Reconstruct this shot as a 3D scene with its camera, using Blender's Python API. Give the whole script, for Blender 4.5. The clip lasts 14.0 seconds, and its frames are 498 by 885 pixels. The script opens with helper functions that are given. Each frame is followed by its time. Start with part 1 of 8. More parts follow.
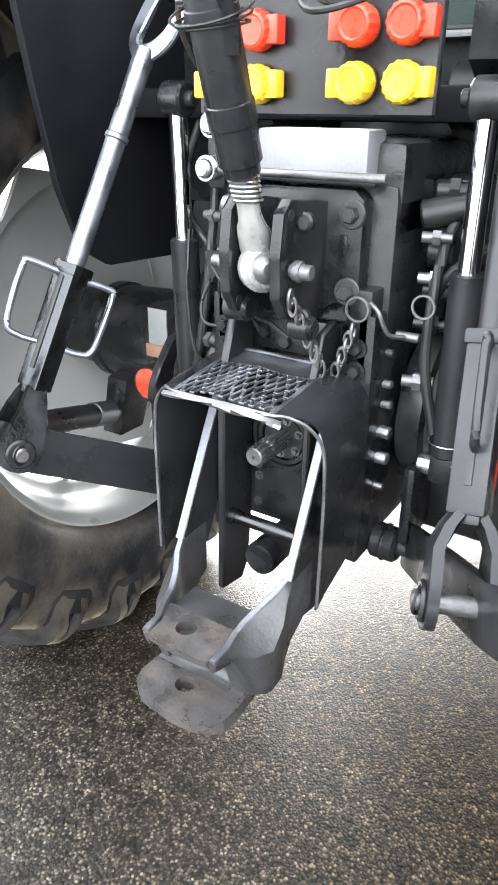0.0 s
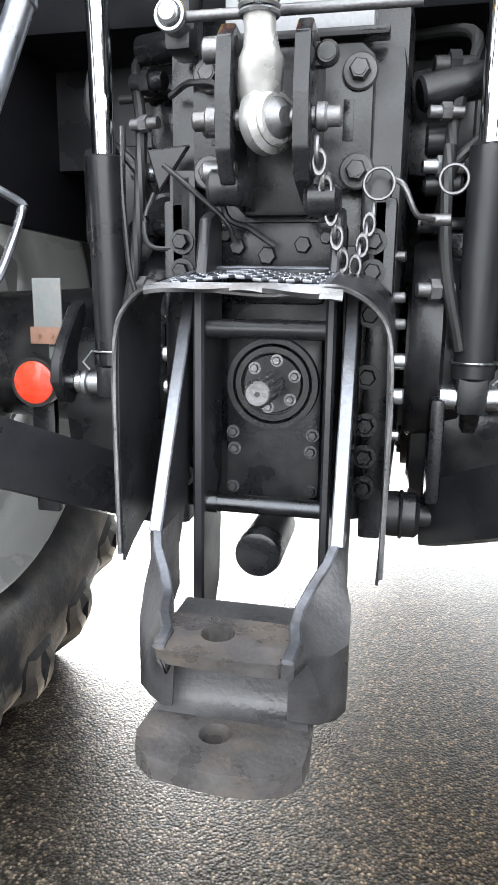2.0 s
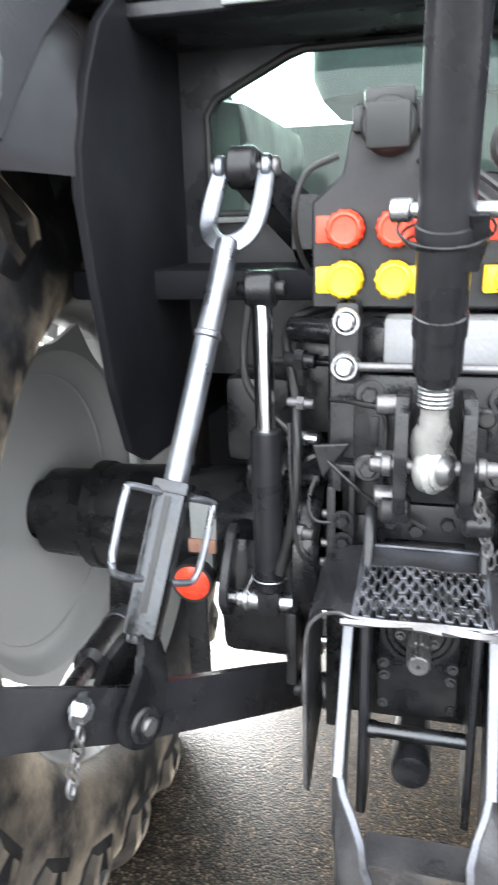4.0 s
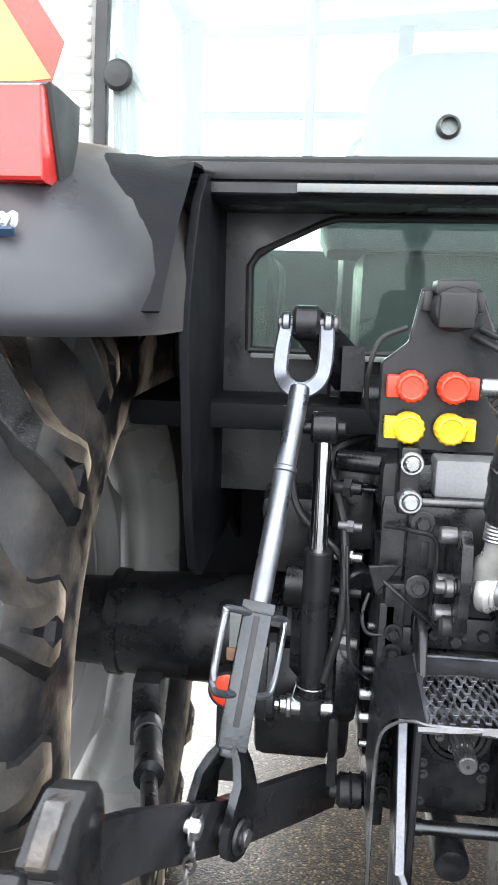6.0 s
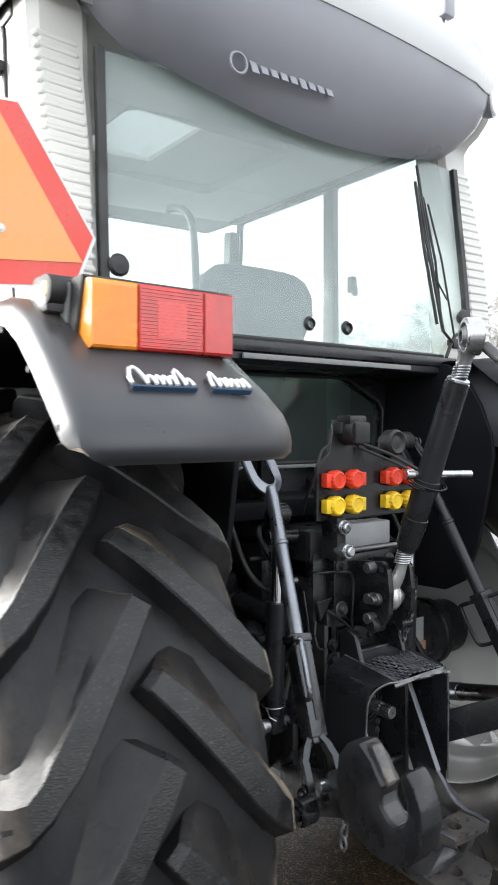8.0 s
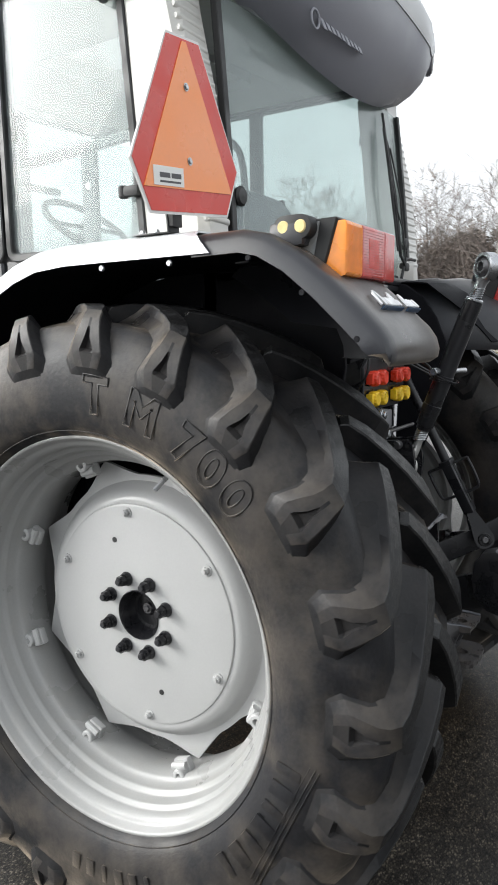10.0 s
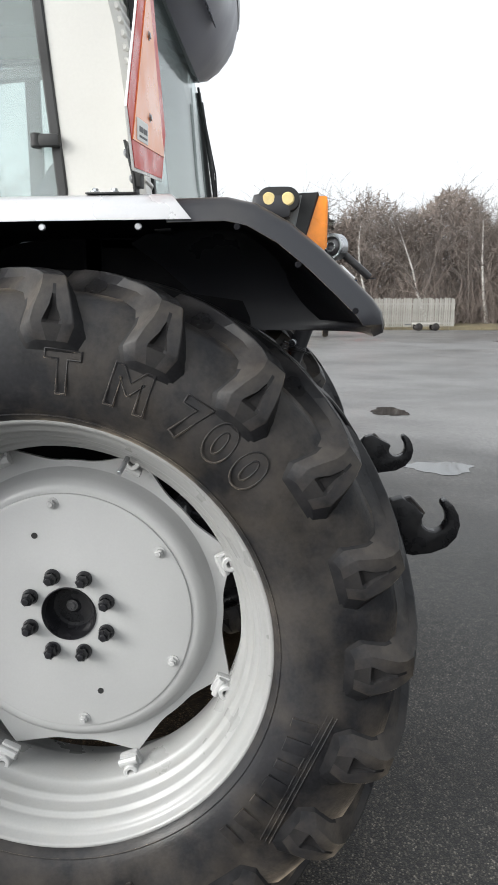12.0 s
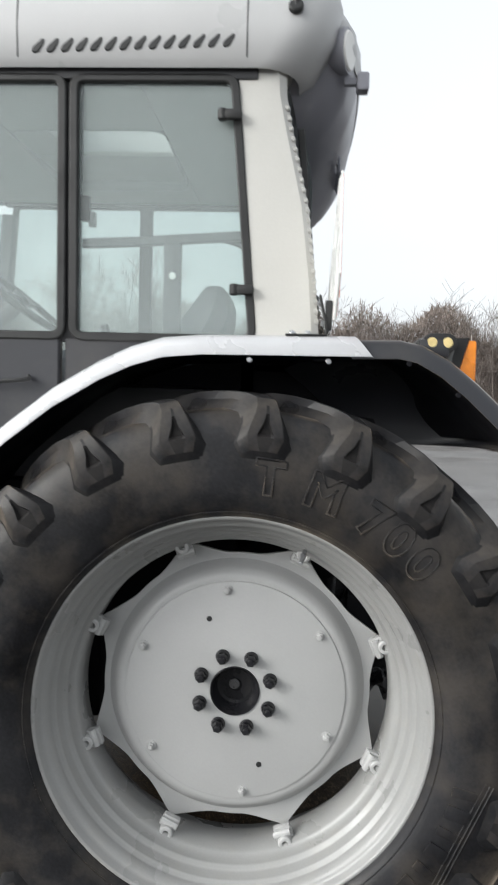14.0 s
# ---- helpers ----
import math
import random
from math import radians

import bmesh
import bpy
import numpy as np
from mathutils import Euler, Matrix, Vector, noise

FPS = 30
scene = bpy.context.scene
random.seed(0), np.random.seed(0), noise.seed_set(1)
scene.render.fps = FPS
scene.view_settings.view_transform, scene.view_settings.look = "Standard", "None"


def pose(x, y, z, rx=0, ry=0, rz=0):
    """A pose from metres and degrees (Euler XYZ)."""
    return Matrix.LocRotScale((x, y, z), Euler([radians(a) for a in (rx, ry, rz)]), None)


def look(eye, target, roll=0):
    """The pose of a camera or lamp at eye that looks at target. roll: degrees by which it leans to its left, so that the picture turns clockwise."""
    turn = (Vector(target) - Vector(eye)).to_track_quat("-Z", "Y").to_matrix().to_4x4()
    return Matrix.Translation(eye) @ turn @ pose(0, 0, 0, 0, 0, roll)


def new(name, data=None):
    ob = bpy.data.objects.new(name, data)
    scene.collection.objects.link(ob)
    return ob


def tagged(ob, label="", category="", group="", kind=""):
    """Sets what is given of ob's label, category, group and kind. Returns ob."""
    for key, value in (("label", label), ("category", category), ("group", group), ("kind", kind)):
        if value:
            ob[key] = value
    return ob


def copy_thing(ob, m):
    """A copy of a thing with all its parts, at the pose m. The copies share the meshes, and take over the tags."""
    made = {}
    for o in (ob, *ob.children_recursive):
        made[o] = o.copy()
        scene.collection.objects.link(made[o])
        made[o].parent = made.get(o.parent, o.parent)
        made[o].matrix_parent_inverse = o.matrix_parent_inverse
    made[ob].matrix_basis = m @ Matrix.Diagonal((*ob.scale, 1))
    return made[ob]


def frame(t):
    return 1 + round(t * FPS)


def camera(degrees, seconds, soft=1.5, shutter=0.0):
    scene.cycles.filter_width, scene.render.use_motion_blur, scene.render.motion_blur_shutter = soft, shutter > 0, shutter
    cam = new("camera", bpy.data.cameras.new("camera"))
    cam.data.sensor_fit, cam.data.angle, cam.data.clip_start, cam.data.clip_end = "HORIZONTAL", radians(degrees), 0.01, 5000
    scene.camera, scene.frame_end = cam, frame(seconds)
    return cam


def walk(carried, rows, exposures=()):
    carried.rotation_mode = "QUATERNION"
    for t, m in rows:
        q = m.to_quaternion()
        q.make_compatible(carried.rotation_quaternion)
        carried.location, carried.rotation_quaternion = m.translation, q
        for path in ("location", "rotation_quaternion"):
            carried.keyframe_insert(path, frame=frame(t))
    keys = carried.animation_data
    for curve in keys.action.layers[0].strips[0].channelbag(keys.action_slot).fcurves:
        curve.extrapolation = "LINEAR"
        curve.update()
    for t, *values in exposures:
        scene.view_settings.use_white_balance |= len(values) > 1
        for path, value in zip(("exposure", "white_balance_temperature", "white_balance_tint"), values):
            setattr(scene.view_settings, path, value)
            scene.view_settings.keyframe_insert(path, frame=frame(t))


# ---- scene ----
cam = camera(38.6, 14.0, 1.6, 0.4)
PATH = [
    (0, (0.533, -1.283, 1.275), (-0.455, 0.236, 0.428), 0.5),
    (0.5, (0.441, -1.262, 1.197), (-0.461, 0.332, 0.394), 0.5),
    (1, (0.266, -1.266, 1.007), (-0.285, 0.535, 0.336), 0.0),
    (1.5, (0.186, -1.254, 0.916), (-0.254, 0.627, 0.4), 0.5),
    (2, (0.168, -1.235, 0.911), (-0.261, 0.668, 0.473), 0.6),
    (2.5, (0.155, -1.239, 0.952), (-0.324, 0.643, 0.475), 1.2),
    (3, (0.111, -1.253, 1.124), (-0.527, 0.571, 0.609), 0.7),
    (3.5, (0.012, -1.271, 1.313), (-0.491, 0.584, 0.763), -2.6),
    (3.8, (-0.008, -1.308, 1.351), (-0.453, 0.551, 0.762), -1.1),
    (4, (-0.008, -1.326, 1.387), (-0.484, 0.521, 0.787), -1.6),
    (4.2, (-0.001, -1.353, 1.407), (-0.58, 0.49, 0.889), -2.7),
    (6.3, (-0.423, -1.494, 1.493), (-0.357, 0.468, 1.111), 3.8),
    (6.5, (-0.564, -1.512, 1.484), (-0.189, 0.413, 1.09), 2.5),
    (7, (-0.834, -1.582, 1.493), (0.033, 0.211, 1.302), -0.1),
    (7.5, (-1.06, -1.672, 1.487), (-0.034, 0.044, 1.446), -1.5),
    (8, (-1.35, -1.639, 1.501), (-0.143, -0.045, 1.459), -0.0),
    (8.5, (-1.642, -1.548, 1.519), (-0.228, -0.134, 1.471), 0.7),
    (9, (-1.861, -1.482, 1.51), (-0.271, -0.284, 1.316), 0.7),
    (9.2, (-1.937, -1.429, 1.511), (-0.344, -0.241, 1.28), 0.7),
    (11.3, (-2.49, -0.778, 1.507), (-0.56, -0.367, 1.179), 1.8),
    (11.5, (-2.492, -0.698, 1.5), (-0.541, -0.402, 1.178), 2.8),
    (11.7, (-2.453, -0.631, 1.513), (-0.497, -0.419, 1.155), 1.6),
    (12, (-2.438, -0.539, 1.507), (-0.477, -0.416, 1.134), 0.0),
    (12.5, (-2.449, -0.46, 1.488), (-0.485, -0.421, 1.114), 1.1),
    (13, (-2.465, -0.355, 1.49), (-0.515, -0.259, 1.055), 2.3),
    (13.5, (-2.623, -0.254, 1.514), (-0.639, -0.146, 1.281), 0.0),
    (14, (-2.753, -0.113, 1.539), (-0.758, -0.017, 1.451), 1.5),
]
K, TINT = 6250, 8
EXPOSE = [(t, e, K, TINT) for t, e in ((0, 4.4), (0.6, 4.35), (1.5, 4.1), (2.5, 4.15), (3.2, 4.25), (4.2, 4.25), (6.5, 3.6), (7.0, 3.5), (7.5, 2.95), (8.0, 2.45), (8.5, 2.0), (9.2, 1.55), (11.3, 1.35), (12.5, 1.15), (14, 1.0))]
walk(cam, [(t, look(eye, target, roll)) for t, eye, target, roll in PATH], EXPOSE)
SKY, SUN, SUN_AZ = 0.15, 0.8, -32.0
# ---------------------------------------------------------------- light
world = bpy.data.worlds.new("overcast_sky")
scene.world = world
world.use_nodes = True
wn, wl = world.node_tree.nodes, world.node_tree.links
wn.clear()
sky = wn.new("ShaderNodeTexSky")
sky.sky_type = 'NISHITA'
sky.sun_disc = False
sky.sun_elevation = radians(24)
sky.sun_rotation = radians(SUN_AZ)
sky.air_density, sky.dust_density, sky.ozone_density = 1.6, 6.0, 1.0
whiten = wn.new("ShaderNodeHueSaturation")
whiten.inputs["Saturation"].default_value = 0.12
bg = wn.new("ShaderNodeBackground")
bg.inputs["Strength"].default_value = SKY
wout = wn.new("ShaderNodeOutputWorld")
wl.new(sky.outputs["Color"], whiten.inputs["Color"])
veil = wn.new("ShaderNodeMix")          # high even cloud over the whole sky
veil.data_type = 'RGBA'
veil.inputs["Factor"].default_value = 0.42
veil.inputs[7].default_value = (4.3, 4.35, 4.45, 1)
wl.new(whiten.outputs["Color"], veil.inputs[6])
wl.new(veil.outputs[2], bg.inputs["Color"])
wl.new(bg.outputs["Background"], wout.inputs["Surface"])

sun_data = bpy.data.lights.new("sun", 'SUN')
sun_data.energy, sun_data.angle, sun_data.color = SUN, radians(34), (1.0, 0.95, 0.88)
sun = new("sun", sun_data)
az = radians(SUN_AZ)
sun_dir = Vector((math.sin(az) * math.cos(radians(24)), math.cos(az) * math.cos(radians(24)), math.sin(radians(24))))
sun.matrix_world = look(tuple(sun_dir * 30), (0, 0, 0))


# ---------------------------------------------------------------- materials
def material(name, base, rough=0.5, metal=0.0, vary=0.25, scale=6.0, fine=90.0, bump=0.15, dirt=None, dirt_amount=0.0,
             dirt_scale=3.5, spec=0.5, coat=0.0, island=0.0, rough_vary=0.15, bump_dist=0.002, streak=None, dust_band=None, dirt_range=(0.48, 0.72), sheen=0.0):
    """A surface with variation at two scales, optional dirt patches and fine relief."""
    m = bpy.data.materials.new(name)
    m.use_nodes = True
    n, l = m.node_tree.nodes, m.node_tree.links
    b = n["Principled BSDF"]
    tc = n.new("ShaderNodeTexCoord")
    mp = n.new("ShaderNodeMapping")
    if streak:
        mp.inputs["Scale"].default_value = streak
    l.new(tc.outputs["Object"], mp.inputs["Vector"])
    big = n.new("ShaderNodeTexNoise")
    big.inputs["Scale"].default_value, big.inputs["Detail"].default_value = scale, 5.0
    small = n.new("ShaderNodeTexNoise")
    small.inputs["Scale"].default_value, small.inputs["Detail"].default_value = fine, 3.0
    l.new(mp.outputs["Vector"], big.inputs["Vector"])
    l.new(mp.outputs["Vector"], small.inputs["Vector"])
    mixn = n.new("ShaderNodeMath")
    mixn.operation = 'MULTIPLY_ADD'
    l.new(small.outputs["Fac"], mixn.inputs[0])
    mixn.inputs[1].default_value = 0.45
    l.new(big.outputs["Fac"], mixn.inputs[2])
    ramp = n.new("ShaderNodeMapRange")
    ramp.inputs["From Min"].default_value, ramp.inputs["From Max"].default_value = 0.45, 1.0
    ramp.inputs["To Min"].default_value, ramp.inputs["To Max"].default_value = 1 - vary, 1 + vary
    l.new(mixn.outputs[0], ramp.inputs["Value"])
    value = ramp.outputs["Result"]
    if island:
        geo = n.new("ShaderNodeNewGeometry")
        info = n.new("ShaderNodeObjectInfo")
        add = n.new("ShaderNodeMath")
        l.new(geo.outputs["Random Per Island"], add.inputs[0])
        l.new(info.outputs["Random"], add.inputs[1])
        sc = n.new("ShaderNodeMapRange")
        sc.inputs["From Max"].default_value = 2.0
        sc.inputs["To Min"].default_value, sc.inputs["To Max"].default_value = 1 - island, 1 + island
        l.new(add.outputs[0], sc.inputs["Value"])
        mu = n.new("ShaderNodeMath")
        mu.operation = 'MULTIPLY'
        l.new(value, mu.inputs[0])
        l.new(sc.outputs["Result"], mu.inputs[1])
        value = mu.outputs[0]
    col = n.new("ShaderNodeMix")
    col.data_type, col.blend_type = 'RGBA', 'MULTIPLY'
    col.inputs["Factor"].default_value = 1.0
    col.inputs[6].default_value = (*base, 1)
    l.new(value, col.inputs[7])
    out, band = col.outputs[2], None
    if dirt:
        dn = n.new("ShaderNodeTexNoise")
        dn.inputs["Scale"].default_value, dn.inputs["Detail"].default_value, dn.inputs["Roughness"].default_value = dirt_scale, 8.0, 0.65
        l.new(tc.outputs["Object"], dn.inputs["Vector"])
        dr = n.new("ShaderNodeMapRange")
        dr.inputs["From Min"].default_value, dr.inputs["From Max"].default_value = dirt_range
        dr.inputs["To Max"].default_value = dirt_amount
        l.new(dn.outputs["Fac"], dr.inputs["Value"])
        if dust_band:
            # dust thickens outwards from the middle of the tread: middle, start and full distance along x
            sx = n.new("ShaderNodeSeparateXYZ")
            l.new(tc.outputs["Object"], sx.inputs[0])
            chain_ = sx.outputs["X"]
            for op, val in (('ABSOLUTE', 0), ('SUBTRACT', dust_band[0]), ('ABSOLUTE', 0)):
                q = n.new("ShaderNodeMath")
                q.operation = op
                q.inputs[1].default_value = val
                l.new(chain_, q.inputs[0])
                chain_ = q.outputs[0]
            ramp2 = n.new("ShaderNodeMapRange")
            ramp2.interpolation_type = 'SMOOTHSTEP'
            ramp2.inputs["From Min"].default_value, ramp2.inputs["From Max"].default_value = dust_band[1], dust_band[2]
            ramp2.inputs["To Min"].default_value = 0.05
            l.new(chain_, ramp2.inputs["Value"])
            l.new(ramp2.outputs["Result"], dr.inputs["To Max"])
            ramp2.inputs["To Max"].default_value = dirt_amount
            band = dr.outputs["Result"]
        dm = n.new("ShaderNodeMix")
        dm.data_type = 'RGBA'
        dm.inputs[7].default_value = (*dirt, 1)
        l.new(dr.outputs["Result"], dm.inputs["Factor"])
        l.new(out, dm.inputs[6])
        out = dm.outputs[2]
    l.new(out, b.inputs["Base Color"])
    rr = n.new("ShaderNodeMapRange")
    rr.inputs["From Min"].default_value, rr.inputs["From Max"].default_value = 0.35, 0.65
    rr.inputs["To Min"].default_value, rr.inputs["To Max"].default_value = max(rough - rough_vary, 0.02), min(rough + rough_vary, 1)
    l.new(big.outputs["Fac"], rr.inputs["Value"])
    l.new(rr.outputs["Result"], b.inputs["Roughness"])
    b.inputs["Metallic"].default_value = metal
    b.inputs["Specular IOR Level"].default_value = spec
    b.inputs["Coat Weight"].default_value = coat
    b.inputs["Coat Roughness"].default_value = 0.08
    if sheen:
        # fine dust that shows at a glancing view
        b.inputs["Sheen Weight"].default_value = sheen
        if band:
            dusty = n.new("ShaderNodeMath")
            dusty.operation = 'MULTIPLY'
            dusty.inputs[1].default_value = sheen / dirt_amount
            l.new(band, dusty.inputs[0])
            l.new(dusty.outputs[0], b.inputs["Sheen Weight"])
        b.inputs["Sheen Roughness"].default_value = 0.34
        b.inputs["Sheen Tint"].default_value = (1.0, 0.82, 0.62, 1)
    if bump:
        bp = n.new("ShaderNodeBump")
        bp.inputs["Strength"].default_value, bp.inputs["Distance"].default_value = bump, bump_dist
        l.new(small.outputs["Fac"], bp.inputs["Height"])
        l.new(bp.outputs["Normal"], b.inputs["Normal"])
    return m


def glass(name, tint, rough=0.0, alpha=0.2, ior=1.45):
    """A thin tinted pane: part clear, part mirror, by the Fresnel of the surface."""
    m = bpy.data.materials.new(name)
    m.use_nodes = True
    n, l = m.node_tree.nodes, m.node_tree.links
    n.clear()
    o = n.new("ShaderNodeOutputMaterial")
    tr = n.new("ShaderNodeBsdfTransparent")
    tr.inputs["Color"].default_value = (*tint, 1)
    gl = n.new("ShaderNodeBsdfGlossy")
    gl.inputs["Roughness"].default_value = rough
    lw = n.new("ShaderNodeLayerWeight")
    lw.inputs["Blend"].default_value = 0.5
    pw = n.new("ShaderNodeMath")
    pw.operation = 'POWER'
    pw.inputs[1].default_value = 4.0
    l.new(lw.outputs["Facing"], pw.inputs[0])
    fr = n.new("ShaderNodeMath")
    fr.operation = 'MULTIPLY_ADD'
    fr.inputs[1].default_value, fr.inputs[2].default_value = 0.4, 0.018
    l.new(pw.outputs[0], fr.inputs[0])
    # diffuse film: some dust, mostly reflection and veiling haze painted on the pane
    dust = n.new("ShaderNodeBsdfDiffuse")
    dust.inputs["Color"].default_value = (0.55, 0.6, 0.6, 1)
    dn = n.new("ShaderNodeTexNoise")
    dn.inputs["Scale"].default_value = 3.0
    dr = n.new("ShaderNodeMapRange")
    dr.inputs["To Min"].default_value, dr.inputs["To Max"].default_value = alpha * 0.5, alpha
    l.new(dn.outputs["Fac"], dr.inputs["Value"])
    m1, m2 = n.new("ShaderNodeMixShader"), n.new("ShaderNodeMixShader")
    l.new(dr.outputs["Result"], m1.inputs["Fac"])
    l.new(tr.outputs[0], m1.inputs[1])
    l.new(dust.outputs[0], m1.inputs[2])
    l.new(fr.outputs[0], m2.inputs["Fac"])
    l.new(m1.outputs[0], m2.inputs[1])
    l.new(gl.outputs[0], m2.inputs[2])
    l.new(m2.outputs[0], o.inputs["Surface"])
    return m


RUBBER = material("tyre_rubber", (0.0130, 0.0130, 0.0144), 0.44, vary=0.6, scale=5, fine=110, bump=0.3, dirt=(0.155, 0.130, 0.102), dirt_amount=0.16, dirt_scale=7, spec=0.20, streak=(3, 1, 1), dust_band=(0.828, 0.160, 0.212), dirt_range=(0.42, 0.64), sheen=1.0)
LUGRUB = material("lug_rubber", (0.0128, 0.0128, 0.0142), 0.40, vary=0.5, scale=9, fine=120, bump=0.25, dirt=(0.168, 0.142, 0.112), dirt_amount=0.18, dirt_scale=8, spec=0.20, dust_band=(0.0, 0.120, 0.205), dirt_range=(0.38, 0.62), sheen=1.0)
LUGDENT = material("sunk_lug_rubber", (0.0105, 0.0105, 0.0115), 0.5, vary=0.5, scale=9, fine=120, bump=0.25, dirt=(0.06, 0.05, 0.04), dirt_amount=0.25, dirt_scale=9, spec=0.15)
LUGTOP = material("worn_lug_top", (0.0110, 0.0110, 0.0116), 0.45, vary=0.6, scale=45, fine=330, bump=0.7, bump_dist=0.0016, dirt=(0.085, 0.077, 0.065), dirt_amount=0.42, dirt_scale=230, spec=0.35, dirt_range=(0.56, 0.64))
SILVER = material("wheel_paint", (0.37, 0.37, 0.365), 0.36, vary=0.05, scale=5, fine=200, bump=0.05, dirt=(0.34, 0.335, 0.32), dirt_amount=0.06, dirt_scale=30, rough_vary=0.06, coat=0.15)
RIMPAINT = material("rim_paint", (0.245, 0.245, 0.24), 0.36, vary=0.08, scale=6, fine=160, bump=0.08, dirt=(0.27, 0.255, 0.23), dirt_amount=0.3, dirt_scale=20)
BLACK = material("black_paint", (0.0125, 0.0125, 0.0145), 0.30, vary=0.4, scale=8, fine=120, bump=0.12, dirt=(0.035, 0.033, 0.032), dirt_amount=0.25, dirt_scale=18, spec=0.36)
CAST = material("cast_iron_paint", (0.0105, 0.0105, 0.0120), 0.30, vary=0.4, scale=14, fine=220, bump=0.14, dirt=(0.05, 0.046, 0.042), dirt_amount=0.40, dirt_scale=14, spec=0.32)
PLASTIC = material("fender_plastic", (0.022, 0.023, 0.028), 0.42, vary=0.12, scale=4, fine=500, bump=0.25, bump_dist=0.0006, dirt=(0.075, 0.069, 0.062), dirt_amount=0.4, dirt_scale=3, sheen=0.22)
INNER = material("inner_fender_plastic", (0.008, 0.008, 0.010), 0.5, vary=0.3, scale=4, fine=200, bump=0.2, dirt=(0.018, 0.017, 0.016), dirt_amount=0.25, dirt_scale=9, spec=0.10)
CLEVIS = material("worn_clevis_steel", (0.075, 0.070, 0.069), 0.34, metal=0.4, vary=0.45, scale=22, fine=160, bump=0.35, dirt=(0.165, 0.132, 0.105), dirt_amount=0.6, dirt_scale=14)
CASTWORN = material("worn_cast_iron", (0.040, 0.039, 0.041), 0.42, metal=0.2, vary=0.4, scale=16, fine=180, bump=0.35, dirt=(0.10, 0.094, 0.090), dirt_amount=0.5, dirt_scale=13)
STEEL = material("worn_steel", (0.15, 0.148, 0.152), 0.40, metal=0.75, vary=0.35, scale=18, fine=220, bump=0.3, dirt=(0.055, 0.042, 0.035), dirt_amount=0.6, dirt_scale=12)
BARE = material("bright_worn_edge", (0.17, 0.175, 0.195), 0.46, metal=0.9, vary=0.3, scale=25, fine=200, bump=0.25, dirt=(0.16, 0.14, 0.12), dirt_amount=0.4, dirt_scale=18)
PALEZINC = material("pale_worn_casting", (0.46, 0.455, 0.44), 0.30, metal=0.7, vary=0.15, scale=20, fine=160, bump=0.2, dirt=(0.3, 0.28, 0.26), dirt_amount=0.4, dirt_scale=22)
ROD = material("bluish_plated_rod", (0.20, 0.21, 0.235), 0.40, metal=0.9, vary=0.2, scale=20, fine=180, bump=0.12, dirt=(0.13, 0.12, 0.11), dirt_amount=0.45, dirt_scale=16)
SLEEVE = material("plain_steel_sleeve", (0.05, 0.052, 0.056), 0.25, metal=0.92, vary=0.25, scale=18, fine=160, bump=0.15, dirt=(0.05, 0.045, 0.04), dirt_amount=0.5, dirt_scale=14)
CHROME = material("chrome_rod", (0.82, 0.83, 0.85), 0.08, metal=1.0, vary=0.04, scale=8, fine=300, bump=0.01, rough_vary=0.04)
ZINC = material("zinc_plated", (0.42, 0.43, 0.445), 0.3, metal=0.95, vary=0.18, scale=20, fine=180, bump=0.12, dirt=(0.2, 0.18, 0.15), dirt_amount=0.35, dirt_scale=14)
GREYBOX = material("grey_casting", (0.24, 0.24, 0.25), 0.45, vary=0.2, scale=12, fine=180, bump=0.2)
GREYPLATE = material("grey_bracket_paint", (0.17, 0.18, 0.18), 0.55, vary=0.2, scale=20, fine=150, bump=0.2, dirt=(0.25, 0.16, 0.11), dirt_amount=0.4, dirt_scale=20)
RED = material("red_cap_plastic", (0.72, 0.05, 0.02), 0.38, vary=0.12, scale=30, fine=300, bump=0.05)
YELLOW = material("yellow_cap_plastic", (0.80, 0.52, 0.02), 0.38, vary=0.12, scale=30, fine=300, bump=0.05)
REFLECT = material("red_reflector", (0.85, 0.055, 0.02), 0.22, vary=0.08, scale=60, fine=700, bump=0.3, coat=0.5)
LENSRED = material("red_lens", (0.43, 0.018, 0.014), 0.22, vary=0.25, scale=16, fine=60, bump=0.15, coat=0.4)
LENSBRIGHT = material("bright_red_lens", (0.56, 0.03, 0.022), 0.2, vary=0.1, scale=20, fine=60, bump=0.1, coat=0.6)
LENSAMB = material("amber_lens", (0.80, 0.24, 0.01), 0.22, vary=0.2, scale=16, fine=60, bump=0.15, coat=0.4)
LENSWARM = material("lamp_eye", (0.72, 0.58, 0.27), 0.4, vary=0.1, scale=60, fine=400, bump=0.3, spec=0.25)
SIGNOR = material("sign_fluorescent", (0.90, 0.27, 0.06), 0.36, coat=0.4, vary=0.06, scale=8, fine=200, bump=0.05)
SIGNRED = material("sign_red", (0.62, 0.06, 0.045), 0.35, vary=0.08, scale=12, fine=500, bump=0.1)
SIGNEDGE = material("sign_edge", (0.7, 0.7, 0.68), 0.4, vary=0.1)
STICKER = material("sticker_white", (0.78, 0.77, 0.74), 0.5, vary=0.04)
INK = material("ink_dark", (0.08, 0.075, 0.08), 0.6, vary=0.1)
CREAM = material("cab_paint", (0.48, 0.47, 0.44), 0.34, vary=0.05, scale=3, fine=150, bump=0.03, dirt=(0.38, 0.36, 0.31), dirt_amount=0.08, dirt_scale=9, rough_vary=0.06, coat=0.3)
ROOFP = material("roof_plastic", (0.46, 0.46, 0.46), 0.4, vary=0.05, scale=3, fine=300, bump=0.08, dirt=(0.42, 0.41, 0.4), dirt_amount=0.15)
